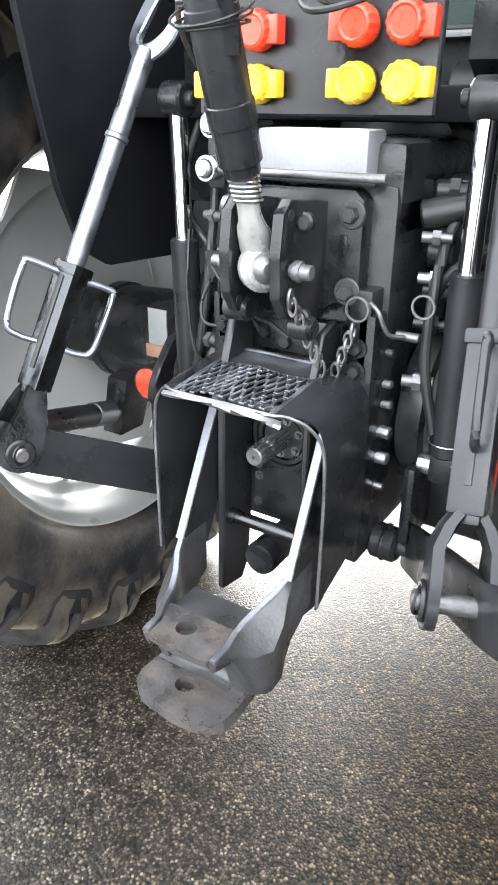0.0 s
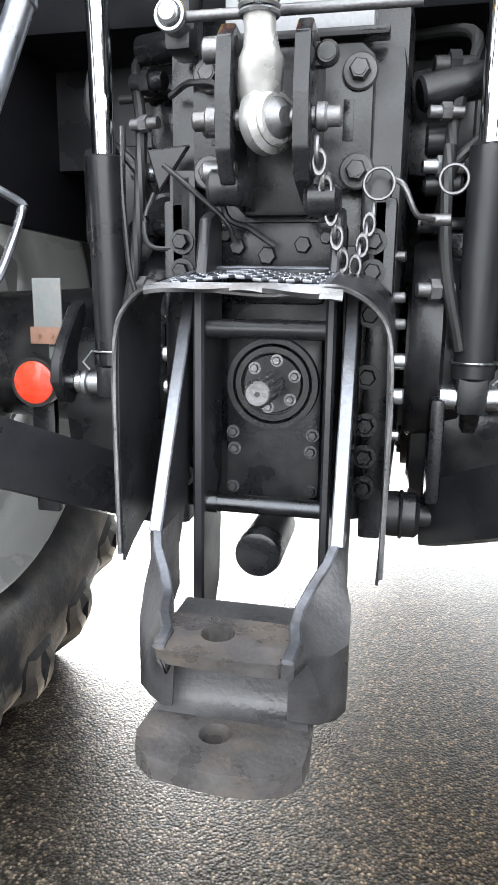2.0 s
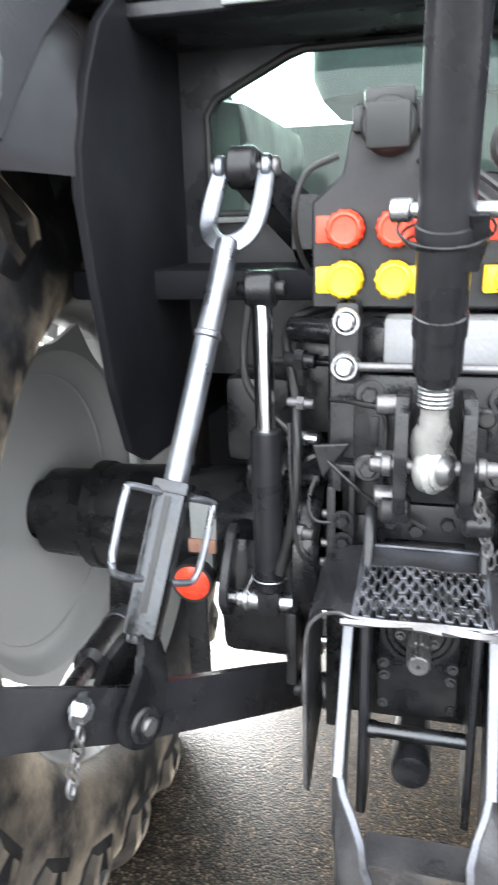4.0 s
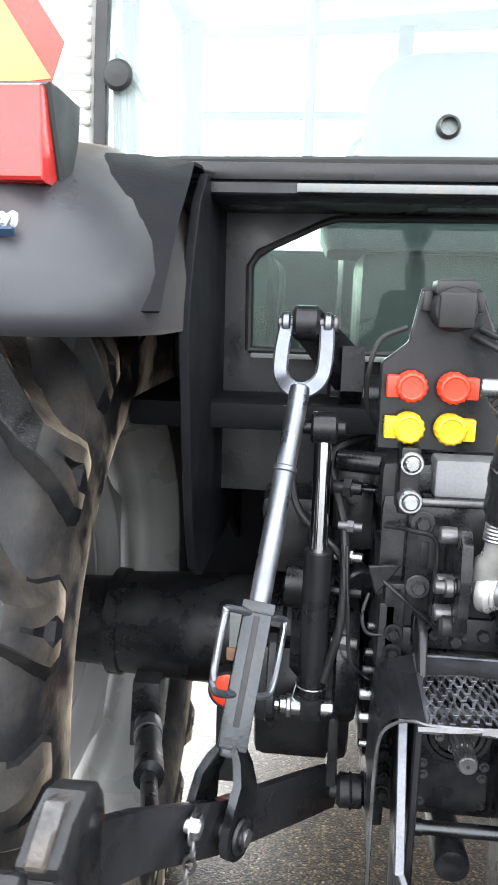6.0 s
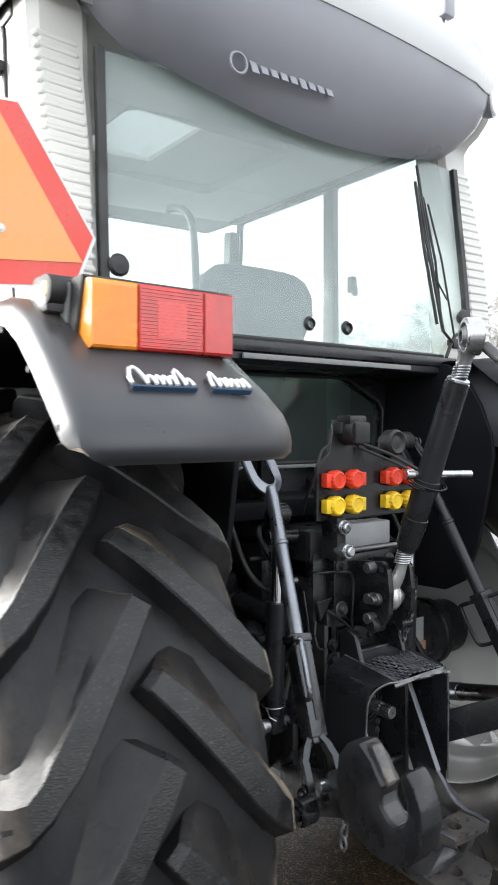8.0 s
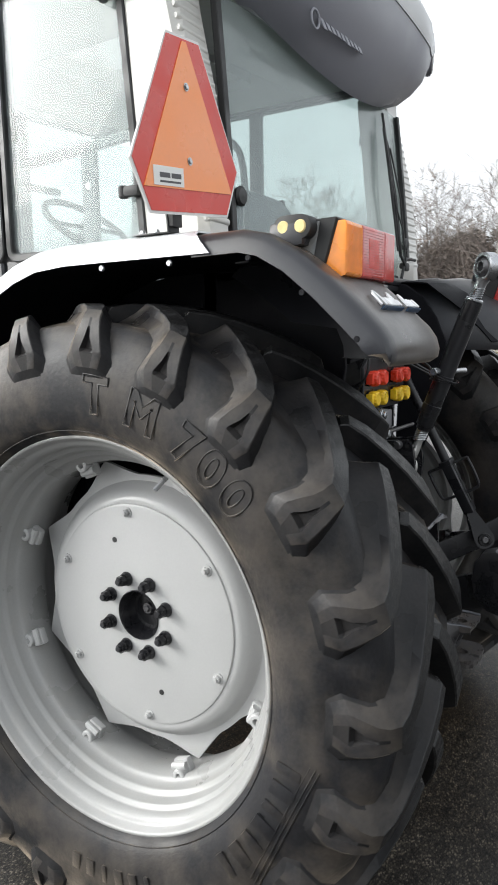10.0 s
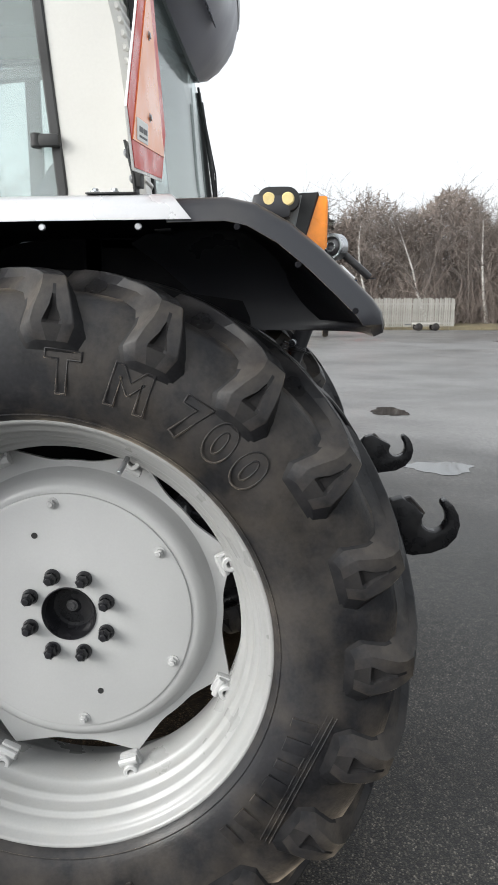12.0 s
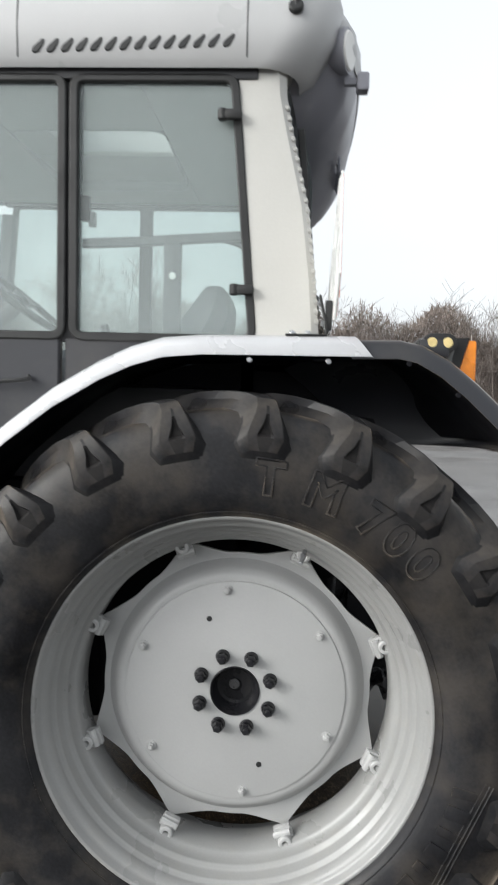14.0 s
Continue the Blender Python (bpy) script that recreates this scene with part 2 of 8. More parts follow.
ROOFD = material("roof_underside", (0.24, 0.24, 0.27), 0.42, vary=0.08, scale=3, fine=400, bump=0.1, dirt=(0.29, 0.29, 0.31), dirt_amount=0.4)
SILVERTRIM = material("silver_trim", (0.52, 0.52, 0.53), 0.3, metal=0.35, vary=0.05, scale=6, fine=250, bump=0.04, coat=0.3)
GASKET = material("window_rubber", (0.012, 0.012, 0.012), 0.55, vary=0.2, scale=10, fine=200, bump=0.1)
SEATCLOTH = material("seat_cloth", (0.055, 0.06, 0.07), 0.85, vary=0.2, scale=12, fine=60, bump=0)
TRIMDARK = material("cab_trim", (0.03, 0.03, 0.032), 0.55, vary=0.15, scale=8, fine=300, bump=0.2)
HEADLINER = material("cab_lining", (0.42, 0.42, 0.40), 0.8, vary=0.1, scale=6, fine=60, bump=0.0)
BADGEWHITE = material("badge_chrome", (0.80, 0.80, 0.80), 0.25, metal=0.3, vary=0.05)
BADGEBLUE = material("badge_blue", (0.02, 0.05, 0.10), 0.35, vary=0.1)
LOGOGREY = material("logo_light", (0.255, 0.255, 0.285), 0.45, vary=0.1)
GLASS = glass("tinted_cab_glass", (0.93, 0.975, 0.965), alpha=0.26)
GLASSLOW = glass("lower_rear_glass", (0.72, 0.86, 0.79), alpha=0.04)
BARKW = material("birch_bark", (0.42, 0.40, 0.37), 0.85, vary=0.35, scale=3, fine=12, bump=0.3, streak=(1, 1, 4), dirt=(0.1, 0.09, 0.08), dirt_amount=0.6, dirt_scale=2)
TWIG = material("bare_twigs", (0.185, 0.157, 0.140), 0.9, vary=0.3, scale=0.6, fine=5, bump=0, island=0.35)
UNDERB = material("bramble_twigs", (0.185, 0.152, 0.132), 0.95, vary=0.3, scale=0.5, fine=4, bump=0, island=0.22)
NEEDLE = material("conifer_needles", (0.058, 0.062, 0.048), 0.9, vary=0.35, scale=1, fine=8, bump=0, island=0.4)
RUSTLEAF = material("dry_leaves", (0.26, 0.12, 0.05), 0.85, vary=0.3, scale=2, fine=9, bump=0, island=0.4)
FENCEWOOD = material("weathered_wood", (0.265, 0.255, 0.232), 0.9, vary=0.25, scale=2, fine=25, bump=0.2, island=0.22, streak=(6, 6, 0.6))
GRASSM = material("winter_grass", (0.12, 0.10, 0.055), 0.95, vary=0.4, scale=1.2, fine=18, bump=0.5, bump_dist=0.03, dirt=(0.17, 0.12, 0.065), dirt_amount=0.7, dirt_scale=0.7)
BLADES = material("grass_blades", (0.15, 0.125, 0.07), 0.9, vary=0.3, scale=1.0, fine=8, bump=0, island=0.4)
MACHGREEN = material("machine_green", (0.024, 0.045, 0.034), 0.5, vary=0.2, scale=3, fine=30)
MACHRED = material("machine_red", (0.44, 0.05, 0.035), 0.45, vary=0.2, scale=3, fine=30)
TANKYEL = material("tank_plastic", (0.48, 0.46, 0.27), 0.5, vary=0.15, scale=3, fine=20)


def asphalt_material():
    m = bpy.data.materials.new("wet_asphalt")
    m.use_nodes = True
    n, l = m.node_tree.nodes, m.node_tree.links
    b = n["Principled BSDF"]
    tc = n.new("ShaderNodeTexCoord")
    stones = n.new("ShaderNodeTexVoronoi")
    stones.inputs["Scale"].default_value = 190.0
    stones.inputs["Randomness"].default_value = 1.0
    l.new(tc.outputs["Object"], stones.inputs["Vector"])
    patch = n.new("ShaderNodeTexNoise")
    patch.inputs["Scale"].default_value, patch.inputs["Detail"].default_value = 0.9, 7.0
    l.new(tc.outputs["Object"], patch.inputs["Vector"])
    wet = n.new("ShaderNodeTexNoise")
    wet.inputs["Scale"].default_value, wet.inputs["Detail"].default_value, wet.inputs["Roughness"].default_value = 0.16, 7.0, 0.6
    wmap = n.new("ShaderNodeMapping")
    wmap.inputs["Scale"].default_value = (1.0, 0.62, 1.0)
    wmap.inputs["Location"].default_value = (3.1, 1.7, 0)
    l.new(tc.outputs["Object"], wmap.inputs["Vector"])
    l.new(wmap.outputs["Vector"], wet.inputs["Vector"])
    hue = n.new("ShaderNodeValToRGB")
    e = hue.color_ramp.elements
    e[0].position, e[0].color = 0.0, (0.0060, 0.0058, 0.0056, 1)
    e[1].position, e[1].color = 1.0, (0.110, 0.098, 0.080, 1)
    mid = hue.color_ramp.elements.new(0.5)
    mid.color = (0.0170, 0.0154, 0.0134, 1)
    hi = hue.color_ramp.elements.new(0.84)
    hi.color = (0.046, 0.0400, 0.0325, 1)
    sep = n.new("ShaderNodeSeparateColor")
    l.new(stones.outputs["Color"], sep.inputs["Color"])
    l.new(sep.outputs["Red"], hue.inputs["Fac"])
    dry = n.new("ShaderNodeMapRange")
    dry.inputs["From Min"].default_value, dry.inputs["From Max"].default_value = 0.3, 0.7
    dry.inputs["To Min"].default_value, dry.inputs["To Max"].default_value = 0.68, 1.30
    l.new(patch.outputs["Fac"], dry.inputs["Value"])
    damp = n.new("ShaderNodeMapRange")
    damp.inputs["From Min"].default_value, damp.inputs["From Max"].default_value = 0.40, 0.56
    l.new(wet.outputs["Fac"], damp.inputs["Value"])
    shade = n.new("ShaderNodeMapRange")
    shade.inputs["To Min"].default_value, shade.inputs["To Max"].default_value = 1.25, 0.7
    l.new(damp.outputs["Result"], shade.inputs["Value"])
    mu = n.new("ShaderNodeMath")
    mu.operation = 'MULTIPLY'
    gap = n.new("ShaderNodeMapRange")
    gap.inputs["From Min"].default_value, gap.inputs["From Max"].default_value = 0.35, 0.75
    gap.inputs["To Min"].default_value, gap.inputs["To Max"].default_value = 1.2, 0.4
    l.new(stones.outputs["Distance"], gap.inputs["Value"])
    clump = n.new("ShaderNodeTexNoise")
    clump.inputs["Scale"].default_value, clump.inputs["Detail"].default_value = 24.0, 5.0
    l.new(tc.outputs["Object"], clump.inputs["Vector"])
    clod = n.new("ShaderNodeMapRange")
    clod.inputs["From Min"].default_value, clod.inputs["From Max"].default_value = 0.35, 0.65
    clod.inputs["To Min"].default_value, clod.inputs["To Max"].default_value = 0.55, 1.36
    l.new(clump.outputs["Fac"], clod.inputs["Value"])
    grain = n.new("ShaderNodeMath")
    grain.operation = 'MULTIPLY'
    l.new(gap.outputs["Result"], grain.inputs[0])
    l.new(clod.outputs["Result"], grain.inputs[1])
    gm = n.new("ShaderNodeMath")
    gm.operation = 'MULTIPLY'
    l.new(grain.outputs[0], gm.inputs[0])
    l.new(dry.outputs["Result"], gm.inputs[1])
    l.new(gm.outputs[0], mu.inputs[0])
    l.new(shade.outputs["Result"], mu.inputs[1])
    col = n.new("ShaderNodeMix")
    col.data_type, col.blend_type = 'RGBA', 'MULTIPLY'
    col.inputs["Factor"].default_value = 1.0
    l.new(hue.outputs["Color"], col.inputs[6])
    l.new(mu.outputs[0], col.inputs[7])

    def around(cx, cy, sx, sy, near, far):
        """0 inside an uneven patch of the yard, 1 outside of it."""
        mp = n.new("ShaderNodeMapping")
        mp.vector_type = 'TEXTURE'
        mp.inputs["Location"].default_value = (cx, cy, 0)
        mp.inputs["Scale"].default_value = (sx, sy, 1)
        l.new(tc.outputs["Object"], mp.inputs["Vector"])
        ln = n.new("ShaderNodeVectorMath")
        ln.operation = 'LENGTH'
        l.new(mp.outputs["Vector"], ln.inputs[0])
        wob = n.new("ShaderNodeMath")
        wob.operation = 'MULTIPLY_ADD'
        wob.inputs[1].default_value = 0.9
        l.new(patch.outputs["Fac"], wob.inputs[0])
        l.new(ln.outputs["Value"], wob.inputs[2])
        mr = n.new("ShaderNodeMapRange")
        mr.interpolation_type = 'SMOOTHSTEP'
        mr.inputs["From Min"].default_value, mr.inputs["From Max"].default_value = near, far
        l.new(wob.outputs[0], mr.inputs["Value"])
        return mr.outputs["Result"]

    pale = n.new("ShaderNodeMix")
    pale.data_type = 'RGBA'
    grained = n.new("ShaderNodeMix")          # paler far stretches: dry asphalt plus painted wet sheen; they keep the stones' grain
    grained.data_type, grained.blend_type = 'RGBA', 'MULTIPLY'
    grained.inputs["Factor"].default_value = 1.0
    grained.inputs[6].default_value = (0.24, 0.233, 0.228, 1)
    l.new(grain.outputs[0], grained.inputs[7])
    l.new(grained.outputs[2], pale.inputs[7])
    part_ = n.new("ShaderNodeMath")
    part_.operation = 'MULTIPLY'
    part_.inputs[1].default_value = 0.9
    strk = n.new("ShaderNodeTexNoise")
    strk.inputs["Scale"].default_value, strk.inputs["Detail"].default_value, strk.inputs["Roughness"].default_value = 0.55, 9.0, 0.68
    smap = n.new("ShaderNodeMapping")
    smap.inputs["Scale"].default_value = (0.8, 0.7, 1.0)
    smap.inputs["Rotation"].default_value = (0, 0, 0.25)
    l.new(tc.outputs["Object"], smap.inputs["Vector"])
    l.new(smap.outputs["Vector"], strk.inputs["Vector"])
    sr = n.new("ShaderNodeMapRange")
    sr.inputs["From Min"].default_value, sr.inputs["From Max"].default_value = 0.42, 0.60
    sr.inputs["To Min"].default_value = 0.55
    l.new(strk.outputs["Fac"], sr.inputs["Value"])
    both = n.new("ShaderNodeMath")
    both.operation = 'MULTIPLY'
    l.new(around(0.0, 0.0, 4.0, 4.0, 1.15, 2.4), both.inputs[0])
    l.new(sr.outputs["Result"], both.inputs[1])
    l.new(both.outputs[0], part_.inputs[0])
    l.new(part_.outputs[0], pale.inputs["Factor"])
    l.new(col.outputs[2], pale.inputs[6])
    # brown ground tint that also paints the tractor's shade into the colour
    shade_tint = n.new("ShaderNodeMix")
    shade_tint.data_type, shade_tint.blend_type = 'RGBA', 'MULTIPLY'
    shade_tint.inputs[7].default_value = (0.60, 0.46, 0.31, 1)
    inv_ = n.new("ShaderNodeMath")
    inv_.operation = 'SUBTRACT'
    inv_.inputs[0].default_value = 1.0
    unshaded = around(0.45, 0.25, 1.65, 1.5, 0.7, 1.6)
    l.new(unshaded, inv_.inputs[1])
    # inside the same patch the specular is cut to hold back sky glare
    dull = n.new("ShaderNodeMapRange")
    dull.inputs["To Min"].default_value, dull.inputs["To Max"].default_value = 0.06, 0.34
    l.new(unshaded, dull.inputs["Value"])
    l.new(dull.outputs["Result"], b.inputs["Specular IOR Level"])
    l.new(inv_.outputs[0], shade_tint.inputs["Factor"])
    l.new(pale.outputs[2], shade_tint.inputs[6])
    l.new(shade_tint.outputs[2], b.inputs["Base Color"])
    rg = n.new("ShaderNodeMapRange")
    rg.inputs["To Min"].default_value, rg.inputs["To Max"].default_value = 0.46, 0.28
    l.new(damp.outputs["Result"], rg.inputs["Value"])
    l.new(rg.outputs["Result"], b.inputs["Roughness"])
    bp = n.new("ShaderNodeBump")
    bp.inputs["Strength"].default_value, bp.inputs["Distance"].default_value = 0.30, 0.0035
    inv = n.new("ShaderNodeMath")
    inv.operation = 'SUBTRACT'
    inv.inputs[0].default_value = 1.0
    l.new(stones.outputs["Distance"], inv.inputs[1])
    coarse = n.new("ShaderNodeTexNoise")
    coarse.inputs["Scale"].default_value, coarse.inputs["Detail"].default_value = 30.0, 4.0
    l.new(tc.outputs["Object"], coarse.inputs["Vector"])
    rough_ = n.new("ShaderNodeMath")
    rough_.operation = 'MULTIPLY_ADD'
    rough_.inputs[1].default_value = 0.45
    l.new(coarse.outputs["Fac"], rough_.inputs[0])
    l.new(inv.outputs[0], rough_.inputs[2])
    l.new(rough_.outputs[0], bp.inputs["Height"])
    l.new(bp.outputs["Normal"], b.inputs["Normal"])
    return m


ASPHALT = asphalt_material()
WATER = material("puddle_water", (0.03, 0.03, 0.03), 0.03, vary=0.1, scale=2, fine=6, bump=0.02, rough_vary=0.02)


# ---------------------------------------------------------------- mesh helpers
class Mesh:
    """Collects verts and faces in world metres."""

    def __init__(self):
        self.v, self.f = [], []

    def add(self, verts, faces):
        k = len(self.v)
        self.v += [tuple(p) for p in verts]
        self.f += [tuple(k + i for i in f) for f in faces]
        return self

    def from_bm(self, bm, m=None):
        bm.verts.index_update()
        self.add([(m @ v.co) if m else v.co for v in bm.verts], [[v.index for v in f.verts] for f in bm.faces])
        bm.free()
        return self

    def box(self, c, s, b=0.003, rot=None):
        bm = bmesh.new()
        bmesh.ops.create_cube(bm, size=1.0)
        for v in bm.verts:
            v.co = Vector((v.co.x * s[0], v.co.y * s[1], v.co.z * s[2]))
        if b:
            bmesh.ops.bevel(bm, geom=bm.edges[:], offset=min(b, min(s) * 0.45), segments=2, affect='EDGES', profile=0.6)
        m = Matrix.Translation(c) @ (rot.to_4x4() if rot else Matrix())
        return self.from_bm(bm, m)

    def prism(self, poly, axis, a, b, bevel=0.0, seg=1):
        """A polygon in the two other axes, extruded along axis from a to b."""
        bm = bmesh.new()
        put = {'x': lambda p, h: (h, p[0], p[1]), 'y': lambda p, h: (p[0], h, p[1]), 'z': lambda p, h: (p[0], p[1], h)}[axis]
        lo = [bm.verts.new(put(p, a)) for p in poly]
        hi = [bm.verts.new(put(p, b)) for p in poly]
        n = len(poly)
        bm.faces.new(lo)
        bm.faces.new(hi[::-1])
        for i in range(n):
            bm.faces.new((lo[i], hi[i], hi[(i + 1) % n], lo[(i + 1) % n]))
        bmesh.ops.recalc_face_normals(bm, faces=bm.faces[:])
        if bevel:
            bmesh.ops.bevel(bm, geom=bm.edges[:], offset=bevel, segments=seg, affect='EDGES', profile=0.6, clamp_overlap=True)
        return self.from_bm(bm)

    def sweep(self, pts, prof, up=(0, 0, 1), caps=True, scales=None):
        """prof: 2D points (sideways, up) carried along pts."""
        pts = [Vector(p) for p in pts]
        n, k = len(pts), len(prof)
        verts, ref = [], Vector(up)
        for i, p in enumerate(pts):
            t = (pts[min(i + 1, n - 1)] - pts[max(i - 1, 0)]).normalized()
            side = t.cross(ref)
            if side.length < 1e-4:
                side = t.cross(Vector((1, 0, 0)) if abs(t.x) < 0.9 else Vector((0, 1, 0)))
            side.normalize()
            w = side.cross(t).normalized()
            if not up:
                ref = w
            sc = scales[i] if scales else 1.0
            verts += [p + side * (a * sc) + w * (b * sc) for a, b in prof]
        faces = [(i * k + j, i * k + (j + 1) % k, (i + 1) * k + (j + 1) % k, (i + 1) * k + j) for i in range(n - 1) for j in range(k)]
        if caps:
            faces += [tuple(range(k))[::-1], tuple((n - 1) * k + j for j in range(k))]
        return self.add(verts, faces)

    def tube(self, pts, r, seg=10, radii=None, up=(0.13, 0.21, 0.97)):
        prof = [(math.cos(2 * math.pi * j / seg), math.sin(2 * math.pi * j / seg)) for j in range(seg)]
        return self.sweep(pts, prof, up, scales=radii or [r] * len(pts))

    def bar(self, pts, w, h, up=(0, 0, 1), b=0.002):
        a, c = w / 2, h / 2
        prof = [(-a + b, -c), (a - b, -c), (a, -c + b), (a, c - b), (a - b, c), (-a + b, c), (-a, c - b), (-a, -c + b)]
        return self.sweep(pts, prof, up)

    def cyl(self, p0, p1, r, r1=None, seg=20, ch=0.0):
        p0, p1 = Vector(p0), Vector(p1)
        d = (p1 - p0)
        r1 = r if r1 is None else r1
        if ch:
            e = d.normalized() * ch
            return self.tube([p0, p0 + e, p1 - e, p1], 1, seg, [r - ch, r, r1, r1 - ch])
        return self.tube([p0, p1], 1, seg, [r, r1])

    def lathe(self, prof, c, axis='x', seg=48, closed=False):
        """prof: (along axis, radius). axis through c."""
        verts, faces, k = [], [], len(prof)
        for i in range(seg):
            a = 2 * math.pi * i / seg
            ca, sa = math.cos(a), math.sin(a)
            for h, r in prof:
                o = {'x': (h, r * ca, r * sa), 'y': (r * sa, h, r * ca), 'z': (r * ca, r * sa, h)}[axis]
                verts.append((c[0] + o[0], c[1] + o[1], c[2] + o[2]))
        for i in range(seg):
            q = (i + 1) % seg
            for j in range(k if closed else k - 1):
                j2 = (j + 1) % k
                faces.append((i * k + j, i * k + j2, q * k + j2, q * k + j))
        return self.add(verts, faces)

    def torus(self, c, R, r, axis='z', seg=24, k=8, rot=None, squash=(1, 1)):
        verts, faces = [], []
        m = rot.to_4x4() if rot else Matrix()
        for i in range(seg):
            a = 2 * math.pi * i / seg
            for j in range(k):
                b = 2 * math.pi * j / k
                p = Vector(((R + r * math.cos(b)) * math.cos(a) * squash[0], (R + r * math.cos(b)) * math.sin(a) * squash[1], r * math.sin(b)))
                if axis == 'x':
                    p = Vector((p.z, p.x, p.y))
                elif axis == 'y':
                    p = Vector((p.x, p.z, p.y))
                verts.append(Vector(c) + m @ p)
        for i in range(seg):
            for j in range(k):
                faces.append((i * k + j, ((i + 1) % seg) * k + j, ((i + 1) % seg) * k + (j + 1) % k, i * k + (j + 1) % k))
        return self.add(verts, faces)

    def hexbolt(self, p, d, r=0.009, h=0.008, washer=True):
        """A hexagon head at p, pointing along d, with a washer under it."""
        p, d = Vector(p), Vector(d).normalized()
        if washer:
            self.cyl(p, p + d * 0.002, r * 1.45, seg=16)
        self.tube([p + d * 0.002, p + d * (h * 0.8), p + d * h], 1, 6, [r, r, r * 0.82])
        return self

    def loft(self, rings, cap0=True, cap1=True, closed=True):
        k = len(rings[0])
        verts = [p for r in rings for p in r]
        faces = [(i * k + j, i * k + (j + 1) % k, (i + 1) * k + (j + 1) % k, (i + 1) * k + j) for i in range(len(rings) - 1) for j in range(k if closed else k - 1)]
        if cap0:
            faces.append(tuple(range(k))[::-1])
        if cap1:
            faces.append(tuple((len(rings) - 1) * k + j for j in range(k)))
        return self.add(verts, faces)

    def shell(self, grid, t, out=(0, 0, 1)):
        """A thick sheet from a grid of points; t is its thickness, laid on the side away from the normal of the grid."""
        rows, cols = len(grid), len(grid[0])
        g = [[Vector(p) for p in row] for row in grid]
        nor = []
        for i in range(rows):
            for j in range(cols):
                du = g[min(i + 1, rows - 1)][j] - g[max(i - 1, 0)][j]
                dv = g[i][min(j + 1, cols - 1)] - g[i][max(j - 1, 0)]
                nor.append(du.cross(dv).normalized())
        top = [g[i][j] for i in range(rows) for j in range(cols)]
        bot = [p - q * t for p, q in zip(top, nor)]
        N = rows * cols
        faces = []
        for i in range(rows - 1):
            for j in range(cols - 1):
                a = i * cols + j
                faces.append((a, a + 1, a + cols + 1, a + cols))
                faces.append((N + a, N + a + cols, N + a + cols + 1, N + a + 1))
        rim = [j for j in range(cols)] + [i * cols + cols - 1 for i in range(1, rows)] + [(rows - 1) * cols + j for j in range(cols - 2, -1, -1)] + [i * cols for i in range(rows - 2, 0, -1)]
        for a, b in zip(rim, rim[1:] + rim[:1]):
            faces.append((a, N + a, N + b, b))
        return self.add(top + bot, faces)

    def data(self, name, mat, smooth=35):
        me = bpy.data.meshes.new(name)
        me.from_pydata(self.v, [], self.f)
        me.validate()
        bm = bmesh.new()
        bm.from_mesh(me)
        if len(bm.faces) < 60000:
            bmesh.ops.recalc_face_normals(bm, faces=bm.faces[:])
        bm.to_mesh(me)
        bm.free()
        if smooth:
            me.shade_smooth()
            me.set_sharp_from_angle(angle=radians(smooth))
        me.materials.append(mat)
        return me


def part(name, mesh, mat, parent, label="", smooth=35):
    ob = new(name, mesh.data(name, mat, smooth) if isinstance(mesh, Mesh) else mesh)
    ob.parent = parent
    if label:
        tagged(ob, label)
    return ob


def thing(name, mesh, mat, label, category, group="", kind="", smooth=35):
    return tagged(new(name, mesh.data(name, mat, smooth)), label, category, group, kind)


def empty(name, label, category, at=(0, 0, 0), group="", kind=""):
    e = new(name)
    e.location = at
    return tagged(e, label, category, group, kind)


def smooth_path(pts, n=6):
    """A rounder line through pts (Catmull-Rom)."""
    p = [Vector(q) for q in pts]
    p = [p[0] * 2 - p[1]] + p + [p[-1] * 2 - p[-2]]
    out = []
    for i in range(1, len(p) - 2):
        for k in range(n):
            t = k / n
            out.append(0.5 * ((2 * p[i]) + (p[i + 1] - p[i - 1]) * t + (2 * p[i - 1] - 5 * p[i] + 4 * p[i + 1] - p[i + 2]) * t * t + (3 * p[i] - p[i - 1] - 3 * p[i + 1] + p[i + 2]) * t ** 3))
    return out + [p[-2]]


def circle2(r, n=24, c=(0, 0), a0=0.0):
    return [(c[0] + r * math.cos(a0 + 2 * math.pi * i / n), c[1] + r * math.sin(a0 + 2 * math.pi * i / n)) for i in range(n)]


# ---------------------------------------------------------------- ground
g = Mesh()
xs = [-400, -120, -40, -12, -4, 0, 4, 12, 30, 60, 120, 400]
for i in range(len(xs) - 1):
    for j in range(len(xs) - 1):
        g.add([(xs[i], xs[j], 0), (xs[i + 1], xs[j], 0), (xs[i + 1], xs[j + 1], 0), (xs[i], xs[j + 1], 0)], [(0, 1, 2, 3)])
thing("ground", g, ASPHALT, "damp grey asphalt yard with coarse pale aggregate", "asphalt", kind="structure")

# ---------------------------------------------------------------- the tractor
AX = 0.775           # axle height
WX = 0.828           # middle of the rear tyres
tractor = empty("tractor", "silver and black farm tractor seen from behind, parked on the yard", "tractor")


